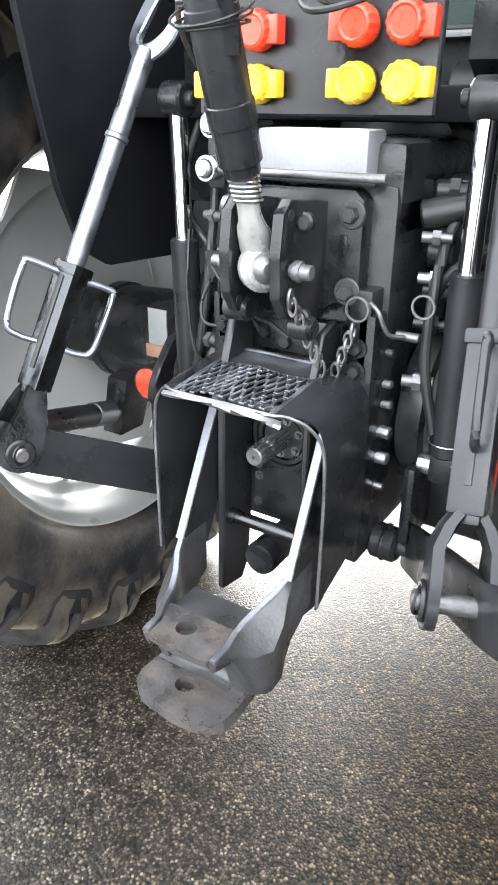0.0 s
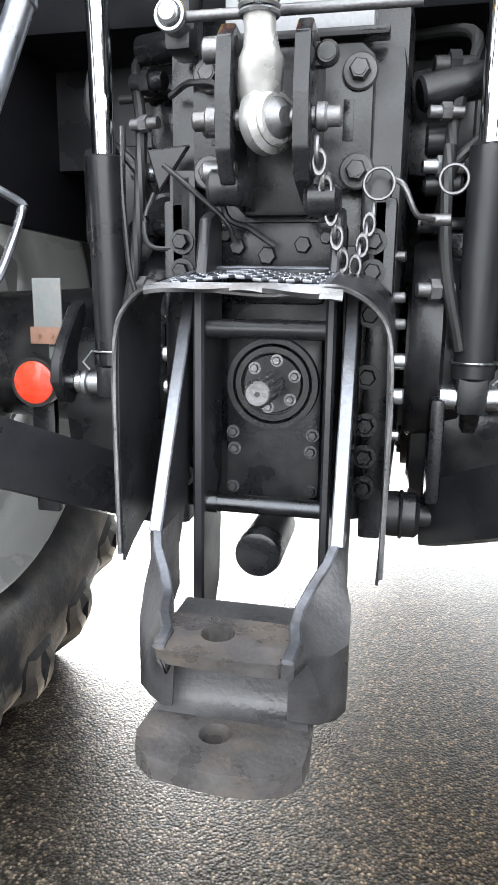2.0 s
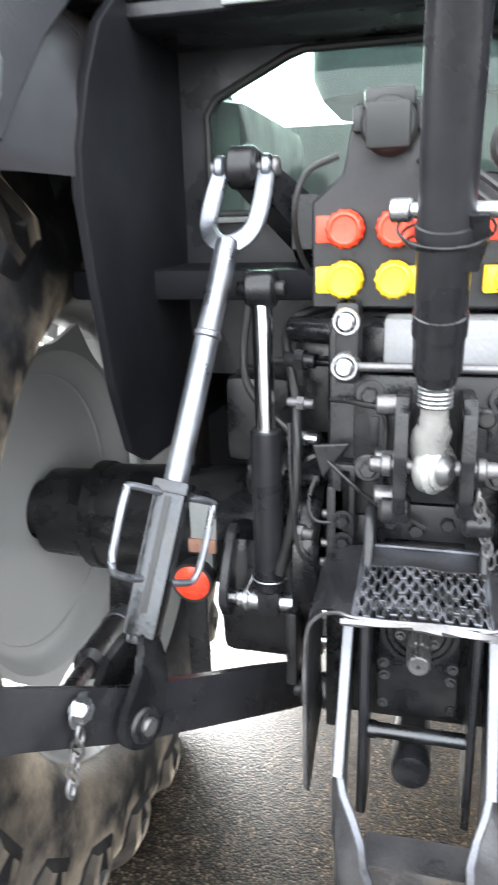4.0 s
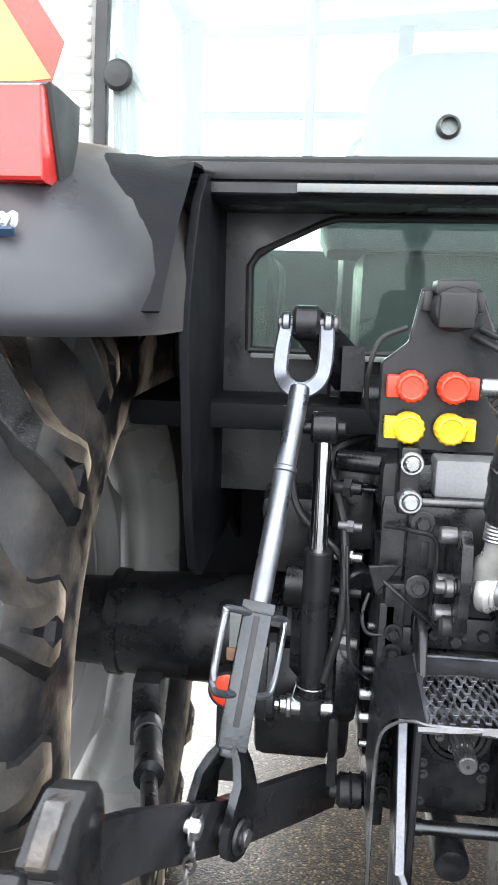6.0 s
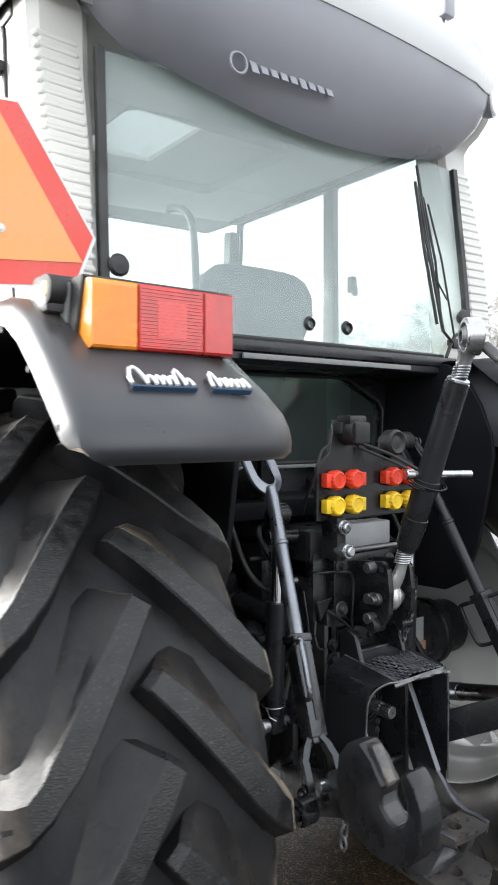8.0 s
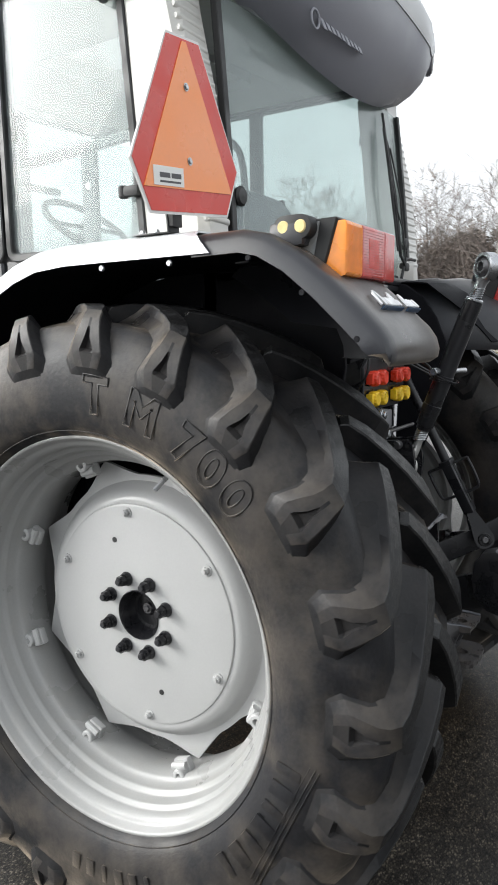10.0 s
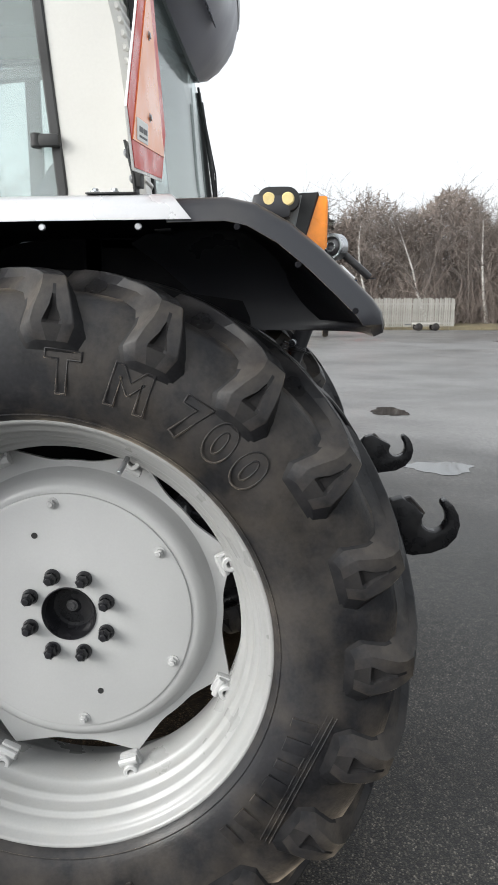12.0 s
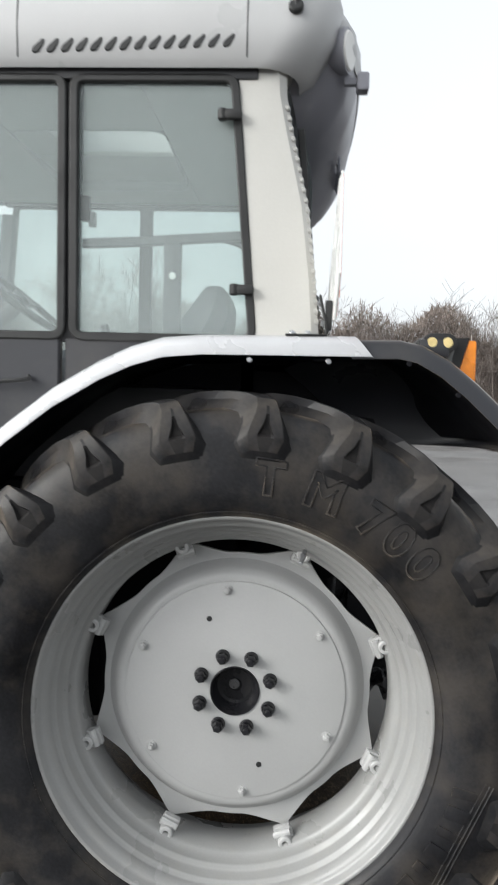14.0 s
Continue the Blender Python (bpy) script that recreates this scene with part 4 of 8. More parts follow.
# ---- cab
def rounded(hw, y0, y1, r, z, n=7, bow=0.0):
    """A ring of points: a rounded rectangle in plan, from y0 (rear) to y1 (front)."""
    out = []
    for cx, cy, a0 in ((hw - r, y0 + r, -90), (hw - r, y1 - r, 0), (-hw + r, y1 - r, 90), (-hw + r, y0 + r, 180)):
        for i in range(n):
            a = radians(a0 + 90 * i / (n - 1))
            out.append((cx + r * math.cos(a), cy + r * math.sin(a), z))
    # a bowed rear edge
    k = len(out)
    res = []
    for x, y, zz in out:
        u = max(0.0, 1 - abs(x) / hw)
        res.append((x, y - (bow * u if y < (y0 + y1) / 2 else 0.0), zz))
    # add points along the straight rear side
    rear = []
    p, q = res[-1], res[0]
    for i in range(1, 8):
        t = i / 8
        x = p[0] + (q[0] - p[0]) * t
        u = 1 - (abs(x) / hw) ** 2
        rear.append((x, y0 - bow * u, z))
    return res + rear


roof = Mesh()
roof.loft([rounded(0.815, -0.13, 1.42, 0.12, 2.455), rounded(0.830, -0.17, 1.44, 0.13, 2.475), rounded(0.838, -0.23, 1.45, 0.14, 2.56), rounded(0.830, -0.25, 1.45, 0.15, 2.66),
           rounded(0.79, -0.24, 1.42, 0.17, 2.74), rounded(0.66, -0.16, 1.28, 0.2, 2.79), rounded(0.34, 0.30, 0.88, 0.06, 2.81), rounded(0.32, 0.32, 0.86, 0.05, 2.80)], cap0=False, cap1=False)
# the eave of the far side stands a hand higher over its window
roof.v = [(x, y, z + 0.085 * max(0.0, min(1.0, (x - 0.6) / 0.2)) * max(0.0, min(1.0, (2.62 - z) / 0.15))) for x, y, z in roof.v]
rf = part("roof", roof, ROOFP, tractor, "pale grey moulded cab roof", 40)
part("hatch_well", Mesh().loft([rounded(0.32, 0.32, 0.86, 0.05, 2.798), rounded(0.32, 0.32, 0.86, 0.05, 2.475)], cap0=False, cap1=False), ROOFP, rf)
hatch = part("roof_hatch", Mesh().box((0, 0.59, 2.795), (0.62, 0.52, 0.006), 0.002), GLASS, rf, "tinted glass roof hatch")
hatch.visible_shadow = False
def cowl_ring(hw, y0, y1, r, z, bow):
    """Plan of the cowl: straight front, rounded rear corners, bowed rear edge."""
    out = [(-hw, y1, z)]
    for i in range(9):
        a = radians(180 + 90 * i / 8)
        out.append((-hw + r + r * math.cos(a), y0 + min(r, y1 - y0) * (1 + math.sin(a)), z))
    for i in range(1, 16):
        x = (-hw + r) + 2 * (hw - r) * i / 16
        out.append((x, y0 - bow * (1 - (x / hw) ** 2), z))
    for i in range(9):
        a = radians(270 + 90 * i / 8)
        out.append((hw - r + r * math.cos(a), y0 + min(r, y1 - y0) * (1 + math.sin(a)), z))
    out.append((hw, y1, z))
    up = max(0.0, 0.075 * (2.50 - z) / 0.2)
    return [(x, y, zz + up * (x / hw) ** 2) for x, y, zz in out]


under = Mesh()
under.loft([cowl_ring(0.52, -0.165, -0.135, 0.05, 2.285, 0.03), cowl_ring(0.57, -0.195, -0.13, 0.07, 2.31, 0.035), cowl_ring(0.62, -0.235, -0.12, 0.09, 2.37, 0.04), cowl_ring(0.655, -0.268, -0.105, 0.10, 2.44, 0.045), cowl_ring(0.685, -0.285, 0.0, 0.10, 2.52, 0.045),
            cowl_ring(0.694, -0.290, 0.05, 0.10, 2.552, 0.045)], True, True)
part("roof_rear_lip", Mesh().loft([cowl_ring(0.699, -0.293, 0.05, 0.10, 2.552, 0.045), cowl_ring(0.712, -0.298, 0.10, 0.10, 2.58, 0.045), cowl_ring(0.715, -0.294, 0.2, 0.11, 2.635, 0.045), cowl_ring(0.70, -0.268, 0.2, 0.12, 2.69, 0.045), cowl_ring(0.66, -0.20, 0.2, 0.12, 2.735, 0.04)]), ROOFP, rf, "", 40)
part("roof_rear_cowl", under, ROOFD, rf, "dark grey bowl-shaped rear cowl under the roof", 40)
lg = Mesh()
def on_cowl(x):
    return (x, -0.2385 - 0.040 * (1 - (x / 0.69) ** 2) - 0.003, 2.362 + 0.02 * (x + 0.36))
lg.torus(on_cowl(-0.345), 0.024, 0.0035, 'y', 24, 6)
for j in range(9):
    lg.box(on_cowl(-0.300 + 0.030 * j), (0.021, 0.004, 0.036 if j in (0, 5) else 0.025), 0.0015, Matrix.Rotation(radians(-24), 3, 'X'))
part("roof_logo", lg, LOGOGREY, rf)
for s in (-1, 1):
    lc_, ld_ = Vector((s * 0.668, -0.236, 2.568)), Vector((s * 0.36, -0.93, -0.05)).normalized()      # the lamp looks out sideways
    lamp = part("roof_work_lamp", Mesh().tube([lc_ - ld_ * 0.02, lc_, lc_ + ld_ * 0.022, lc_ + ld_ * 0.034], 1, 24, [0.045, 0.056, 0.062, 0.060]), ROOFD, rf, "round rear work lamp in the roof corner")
    part("lamp_glass", Mesh().cyl(lc_ + ld_ * 0.030, lc_ + ld_ * 0.040, 0.053, seg=24, ch=0.004), STICKER, lamp)
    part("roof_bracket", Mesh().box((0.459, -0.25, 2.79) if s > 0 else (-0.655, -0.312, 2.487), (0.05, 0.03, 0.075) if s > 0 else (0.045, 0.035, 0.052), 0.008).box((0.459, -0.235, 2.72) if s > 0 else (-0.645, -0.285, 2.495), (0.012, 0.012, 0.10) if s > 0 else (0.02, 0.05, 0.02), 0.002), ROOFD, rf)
    vents = Mesh()
    for j in range(14):
        y = 0.575 - 0.0395 * j
        z = 2.490 + 0.0012 * j + (0.085 if s > 0 else 0.0)
        vents.prism([(y - 0.003, z - 0.004), (y + 0.010, z - 0.007), (y + 0.017, z), (y + 0.012, z + 0.012), (y - 0.010, z + 0.032), (y - 0.021, z + 0.033), (y - 0.020, z + 0.020)], 'x', s * 0.815, s * 0.8355, 0.003)
    part("roof_vent", vents, GASKET, rf)
    for y in (0.012, 0.63):
        part("roof_seam", Mesh().bar([(s * 0.8305, y, 2.475), (s * 0.8375, y, 2.56), (s * 0.8305, y, 2.66)], 0.004, 0.004, (1, 0, 0)), GASKET, rf)

part("aerial_base", Mesh().cyl((-0.828, -0.115, 2.600), (-0.846, -0.115, 2.606), 0.020, ch=0.004).tube([(-0.838, -0.115, 2.603), (-0.846, -0.115, 2.66), (-0.842, -0.112, 2.74)], 0.009), GASKET, rf)

# rear wall with the lower window opening
wall = Mesh()
lowwin = [(-0.405, 1.395), (0.430, 1.395), (0.438, 1.560), (0.420, 1.588), (0.290, 1.652), (0.262, 1.660), (-0.235, 1.656), (-0.262, 1.648), (-0.390, 1.588), (-0.407, 1.562)]
outer = [(-0.470, 1.10), (0.470, 1.10), (0.470, 1.60), (0.470, 1.69), (0.30, 1.69), (0.262, 1.69), (-0.235, 1.69), (-0.30, 1.69), (-0.470, 1.69), (-0.470, 1.60)]
k = len(lowwin)
vs = [(x, y, z) for y in (-0.012, 0.028) for poly in (outer, lowwin) for x, z in poly]
fs = []
for i in range(k):
    j = (i + 1) % k
    fs += [(i, j, k + j, k + i), (2 * k + i, 3 * k + i, 3 * k + j, 2 * k + j), (i, 2 * k + i, 2 * k + j, j), (k + i, k + j, 3 * k + j, 3 * k + i)]
wall.add(vs, fs)
cw = part("cab_rear_wall", wall, BLACK, tractor, "black rear cab wall below the window")
part("lower_window", Mesh().prism([(x * 0.995, 1.405 + (z - 1.405) * 0.99 + 0.001) for x, z in lowwin], 'y', 0.004, 0.009), GLASSLOW, cw, "small tinted lower rear window").visible_shadow = False
gsk = Mesh()
gsk.tube([(x, -0.013, z) for x, z in lowwin + lowwin[:1]], 0.007, 8, up=(0, 1, 0))
part("window_seal", gsk, GASKET, cw)
part("window_ledge", Mesh().box((0.012, -0.030, 1.386), (0.82, 0.022, 0.010), 0.003), GREYPLATE, cw)
part("soffit", Mesh().prism([(-0.232, 1.668), (-0.205, 1.660), (-0.012, 1.664), (-0.012, 1.69), (-0.232, 1.69)], 'x', -0.47, 0.47, 0.003), BLACK, cw, "black underside of the window sill")
part("sill", Mesh().box((0, -0.215, 1.705), (1.30, 0.045, 0.030), 0.008), BLACK, cw, "black sill under the rear window")
part("sill_strip", Mesh().box((0.0, -0.240, 1.678), (0.62, 0.008, 0.014), 0.002), GREYPLATE, cw)

# rear window
rw = Mesh()
grid = []
for i in range(9):
    x = -0.645 + 1.29 * i / 8
    grid.append([(x, -0.195 - 0.025 * (1 - (x / 0.645) ** 2) + 0.06 * t, 1.725 + 0.635 * t) for t in (0, 0.33, 0.66, 1.0)])
rw.shell(grid, 0.005)
win = part("rear_window", rw, GLASS, tractor, "large tinted curved rear window")
win.visible_shadow = False
part("window_seal", Mesh().tube([grid[i][0] for i in range(9)], 0.008, 8), GASKET, win)
for s in (-1, 1):
    fr = Mesh().bar(smooth_path([(s * 0.655, -0.195, 1.715), (s * 0.652, -0.18, 1.95), (s * 0.640, -0.14, 2.36)], 4), 0.022, 0.020, (0, 1, 0))
    part("window_seal", fr, GASKET, win)
for x in (-0.069, 0.071):
    part("handle_bolt", Mesh().lathe([(0.012, 0.0), (0.010, 0.010), (0.004, 0.017), (-0.002, 0.020), (-0.006, 0.016), (-0.012, 0.014)], (x, -0.213, 1.779), 'y', 24), GASKET, win, "black round glass fixing")
for s in (-1, 1):
    part("hinge_cap", Mesh().lathe([(0.010, 0.0), (0.010, 0.014), (0.002, 0.022), (-0.010, 0.026), (-0.016, 0.020), (-0.018, 0.0)], (s * 0.622, -0.190, 1.862), 'y', 24), GASKET, win, "black round hinge cap on the glass")
# wiper
wp = Mesh()
wp.tube([(0.57, -0.23, 1.76), (0.50, -0.236, 1.80), (0.468, -0.208, 2.05), (0.452, -0.168, 2.32)], 0.005, 8)
wp.tube([(0.505, -0.23, 1.80), (0.450, -0.222, 2.02), (0.442, -0.180, 2.25)], 0.0045, 8)
wp.bar([(0.475, -0.232, 1.82), (0.432, -0.215, 2.05), (0.425, -0.185, 2.26)], 0.007, 0.010)
wp.bar([(0.492, -0.236, 1.82), (0.486, -0.215, 2.02), (0.462, -0.185, 2.22)], 0.006, 0.008)
wp.tube([(0.560, -0.232, 1.79), (0.505, -0.225, 2.02), (0.480, -0.190, 2.20)], 0.0035, 6)
wp.tube([(0.520, -0.234, 1.90), (0.458, -0.226, 1.98), (0.436, -0.205, 2.12)], 0.003, 6)
wp.tube([(0.432, -0.215, 2.05), (0.462, -0.220, 2.00)], 0.005, 6)
wp.v = [(x - 0.03, y, z) for x, y, z in wp.v]
wp.box((0.545, -0.222, 1.768), (0.045, 0.03, 0.032), 0.008)
part("wiper", wp, GASKET, win, "black rear wiper arm and blade")

part("sill_corner", Mesh().prism([(0.500, 1.718), (0.648, 1.718), (0.648, 1.795), (0.560, 1.793), (0.532, 1.778)], 'y', -0.226, -0.200, 0.004, 2), CREAM, cw, "cream corner piece below the window")
part("corner_seal", Mesh().tube(smooth_path([(0.495, -0.229, 1.722), (0.530, -0.229, 1.783), (0.560, -0.229, 1.799), (0.648, -0.229, 1.801)], 4), 0.006, 8), GASKET, cw)

# pillars, sides, doors
for s in (-1, 1):
    p = Mesh()
    def ring(z, yo, yi, xo, xi, ys):
        # plan section of the corner pillar: outer face flat, rear edge rounded
        return [(s * xo, yo, z), (s * xo, yi * 0.45 + yo * 0.55, z), (s * (xo - 0.006), yi + 0.02, z), (s * (xo - 0.03), yi, z), (s * (xi + 0.02), yi + 0.002, z), (s * xi, yi + 0.02, z), (s * xi, yi + 0.05, z), (s * (xi + 0.02), yo, z)]
    p.loft([ring(1.715, -0.031, -0.205, 0.795, 0.665, 0), ring(1.90, -0.015, -0.19, 0.795, 0.662, 0), ring(2.10, 0.003, -0.165, 0.795, 0.655, 0), ring(2.30, 0.021, -0.118, 0.793, 0.648, 0), ring(2.40, 0.031, -0.098, 0.792, 0.64, 0), ring(2.455, 0.034, -0.095, 0.793, 0.64, 0), ring(2.485, 0.03, -0.112, 0.797, 0.67, 0), ring(2.51, 0.03, -0.15, 0.80, 0.66, 0), ring(2.545, 0.03, -0.195, 0.79, 0.66, 0), ring(2.58, 0.03, -0.225, 0.765, 0.66, 0)])
    pl = part("rear_pillar", p, CREAM, tractor, "cream painted cab corner pillar")
    edge = ((1.715, -0.205), (1.90, -0.19), (2.10, -0.165), (2.30, -0.118), (2.40, -0.098))
    for j in range(22):
        z = 1.79 + 0.0275 * j
        yr = next(a[1] + (b[1] - a[1]) * (z - a[0]) / (b[0] - a[0]) for a, b in zip(edge, edge[1:]) if z <= b[0])
        part("pillar_ridge", Mesh().lathe([(-0.052, 0.0), (-0.052, 0.006), (-0.046, 0.0105), (0.046, 0.0105), (0.052, 0.006), (0.052, 0.0)], (s * 0.725, yr + 0.0082, z), 'x', 12), CREAM, pl)
    fp = Mesh()
    fp.bar([(s * 0.76, 1.34, 1.10), (s * 0.76, 1.33, 1.7), (s * 0.74, 1.26, 2.47)], 0.06, 0.07, (0, 1, 0), 0.01)
    part("front_pillar", fp, TRIMDARK, tractor)
    # black window frames of the side
    def framing(y0, y1, z0, z1, lean0=0.0, lean1=0.0, w=0.024):
        """A closed frame with rounded corners, its two uprights leaning by lean0 and lean1."""
        quad, loop = [(y0, z0), (y1, z0), (y1 + lean1, z1), (y0 + lean0, z1)], []
        for i in range(4):
            c_, a_, b_ = (Vector(quad[k % 4]) for k in (i, i - 1, i + 1))
            p_, q_ = c_ + (a_ - c_).normalized() * 0.03, c_ + (b_ - c_).normalized() * 0.03
            for t in (0.0, 0.25, 0.5, 0.75, 1.0):
                v = p_ * (1 - t) ** 2 + c_ * 2 * t * (1 - t) + q_ * t * t
                loop.append(v)
        rings = []
        mid = Vector((sum(v.x for v in loop) / 20, sum(v.y for v in loop) / 20))
        for i, v in enumerate(loop):
            t = (loop[(i + 1) % 20] - loop[i - 1]).normalized()
            n = Vector((-t.y, t.x))
            rings.append([(s * (0.785 + dx), (v + n * e).x, (v + n * e).y) for dx, e in ((-0.014, -w / 2), (0.012, -w / 2), (0.015, -w / 2 + 0.004), (0.015, w / 2 - 0.004), (0.012, w / 2), (-0.014, w / 2))])
        return Mesh().loft(rings + rings[:1], False, False)
    yb, zt = (0.0, 2.438) if s < 0 else (0.093, 2.530)
    qd = part("quarter_window", framing(-0.020, 0.478 + yb, 1.735, zt, 0.065, 0.008), GASKET, tractor, "rear side window in a black frame")
    gq = part("pane", Mesh().prism([(-0.015, 1.738), (0.474 + yb, 1.738), (0.482 + yb, zt - 0.004), (0.048, zt - 0.004)], 'x', s * 0.781, s * 0.786), GLASS, qd)
    gq.visible_shadow = False
    for z in (1.868, 2.335):
        part("window_hinge", Mesh().box((s * 0.808, -0.008 + 0.092 * (z - 1.735), z), (0.024, 0.052, 0.028), 0.010).cyl((s * 0.808, 0.02 + 0.092 * (z - 1.735), z - 0.015), (s * 0.808, 0.02 + 0.092 * (z - 1.735), z + 0.015), 0.013, ch=0.003), GASKET, qd)
    part("window_latch", Mesh().box((s * 0.770, 0.456, 2.090), (0.03, 0.030, 0.068), 0.006).box((s * 0.765, 0.436, 2.062), (0.02, 0.020, 0.040), 0.004), GASKET, qd)
    dr = part("door", framing(0.512 + yb, 1.30, 1.735, zt, 0.006, -0.05), GASKET, tractor, "black framed cab door with a large window")
    gd = part("door_glass", Mesh().prism([(0.516 + yb, 1.738), (1.296, 1.738), (1.246, zt - 0.004), (0.522 + yb, zt - 0.004)], 'x', s * 0.781, s * 0.786), GLASS, dr)
    gd.visible_shadow = False
    part("door_panel", Mesh().prism([(0.515, 1.565), (0.60, 1.495), (0.70, 1.405), (0.80, 1.275), (0.90, 1.085), (0.945, 0.95), (1.30, 0.95), (1.30, 1.73), (0.515, 1.73)], 'x', s * 0.765, s * 0.795, 0.006), PLASTIC, dr, "dark grey lower door panel")
    part("side_panel", Mesh().prism([(0.14, 1.715), (0.28, 1.685), (0.36, 1.650), (0.48, 1.580), (0.50, 1.568), (0.50, 1.73), (0.04, 1.73)], 'x', s * 0.765, s * 0.793, 0.004), PLASTIC, tractor)
    part("door_grip", Mesh().tube(smooth_path([(s * 0.80, 0.60, 1.62), (s * 0.825, 0.60, 1.61), (s * 0.825, 0.72, 1.60), (s * 0.80, 0.72, 1.60)], 3), 0.006), GASKET, dr)
    part("b_pillar", Mesh().box((s * 0.772, 0.497 + yb, 2.08 + (zt - 2.438) / 2), (0.022, 0.062, 0.72 + zt - 2.438), 0.003), TRIMDARK, tractor)
    if s < 0:
        guard_ = part("window_bar", Mesh().bar([(-0.737, 0.012, 2.029), (-0.735, 0.290, 2.011), (-0.735, 0.470, 2.002)], 0.020, 0.027, (0, 0, 1), 0.004), TRIMDARK, tractor, "grey safety bar inside the side window")
        part("bar_post", Mesh().box((-0.734, 0.213, 1.86), (0.018, 0.050, 0.305), 0.004), TRIMDARK, guard_)
        part("post_button", Mesh().cyl((-0.742, 0.212, 1.914), (-0.747, 0.212, 1.914), 0.010, ch=0.002), STICKER, guard_)
    part("roof_rail", Mesh().box((s * 0.775, 0.64, zt + 0.019), (0.05, 1.32, 0.05), 0.010), TRIMDARK, tractor)

# cab floor, front and interior
part("cab_floor", Mesh().box((0, 0.56, 1.285), (1.22, 1.50, 0.05), 0.01), INNER, tractor)
part("cab_front_wall", Mesh().box((0, 1.345, 1.49), (1.46, 0.04, 0.40), 0.01), TRIMDARK, tractor)
ws = part("windscreen", Mesh().prism([(1.335, 1.70), (1.340, 1.70), (1.275, 2.45), (1.270, 2.45)], 'x', -0.72, 0.72), GLASS, tractor)
ws.visible_shadow = False
# hood is out of view; added to keep front light off the ground
hood = Mesh()
hood.loft([[(x * w, y, z0 + (z - 0.95) * h) for x, z in ((-0.36, 0.95), (-0.36, 1.50), (-0.31, 1.58), (0.0, 1.61), (0.31, 1.58), (0.36, 1.50), (0.36, 0.95), (0.0, 0.88))] for y, w, z0, h in ((1.37, 1.0, 0.80, 1.22), (2.2, 0.98, 0.80, 1.16), (2.7, 0.92, 0.80, 1.08), (2.86, 0.80, 0.86, 0.92))])
part("engine_hood", hood, SILVERTRIM, tractor, "unseen silver engine hood ahead of the cab, added to block front light", 40)
part("screen_divider", Mesh().box((0.0, 1.31, 2.08), (0.06, 0.04, 0.76), 0.008).box((-0.30, 1.30, 2.16), (1.0, 0.03, 0.03), 0.006), TRIMDARK, ws)
lining = Mesh().box((0, 0.115, 2.462), (1.52, 0.41, 0.02), 0.006).box((0, 1.085, 2.462), (1.52, 0.45, 0.02), 0.006).box((-0.54, 0.59, 2.462), (0.44, 0.54, 0.02), 0.006).box((0.365, 0.59, 2.462), (0.79, 0.54, 0.02), 0.006).box((-0.175, 0.79, 2.462), (0.29, 0.14, 0.02), 0.006)
lining.v = [(x, y, z + 0.058 * (x + 0.76)) for x, y, z in lining.v]       # it rises towards the far eave
part("roof_lining", lining, HEADLINER, tractor)
seat = part("driver_seat", Mesh().loft([rounded(0.25, 0.25, 0.72, 0.08, 1.62), rounded(0.27, 0.23, 0.74, 0.09, 1.66), rounded(0.27, 0.23, 0.74, 0.09, 1.71), rounded(0.25, 0.25, 0.72, 0.09, 1.74)]), SEATCLOTH, tractor, "dark cloth driver's seat")
back, back_rings = Mesh(), []
for z, w, yf, yr in ((1.70, 0.40, 0.40, 0.20), (1.78, 0.45, 0.345, 0.13), (1.87, 0.46, 0.285, 0.085), (1.93, 0.44, 0.240, 0.085), (1.97, 0.40, 0.212, 0.100), (1.995, 0.33, 0.195, 0.118), (2.005, 0.24, 0.178, 0.135)):
    back_rings.append([(0.04 + w * x, yr + (yf - yr) * v, z) for x, v in ((-0.5, 0.4), (-0.42, 0.1), (0, 0), (0.42, 0.1), (0.5, 0.4), (0.46, 0.9), (0.25, 1), (-0.25, 1), (-0.46, 0.9))])
back.loft(back_rings)
part("seat_backrest", back, SEATCLOTH, seat)
part("seat_base", Mesh().box((0, 0.48, 1.46), (0.34, 0.36, 0.32), 0.03), TRIMDARK, seat)
con = part("side_console", Mesh().box((0.46, 0.55, 1.52), (0.24, 0.80, 0.42), 0.04), TRIMDARK, tractor)
part("console_lever", Mesh().tube([(0.44, 0.62, 1.72), (0.44, 0.70, 1.88)], 0.008).cyl((0.44, 0.695, 1.87), (0.44, 0.71, 1.91), 0.02, ch=0.006), TRIMDARK, con)
part("left_console", Mesh().box((-0.48, 0.45, 1.46), (0.22, 0.70, 0.30), 0.04), TRIMDARK, tractor)
part("grab_rail", Mesh().tube(smooth_path([(-0.30, -0.015, 1.72), (-0.30, -0.015, 1.893), (-0.30, 0.0, 2.039), (-0.30, 0.038, 2.096), (-0.30, 0.095, 2.119), (-0.30, 0.13, 2.124)], 5), 0.011, 10), TRIMDARK, tractor, "bent black grab rail inside the cab")
dash = part("dashboard", Mesh().box((0, 1.14, 1.62), (0.40, 0.30, 0.46), 0.05), TRIMDARK, tractor)
part("steering_column", Mesh().cyl((0, 1.08, 1.80), (0, 0.94, 1.94), 0.035, ch=0.006), TRIMDARK, dash)
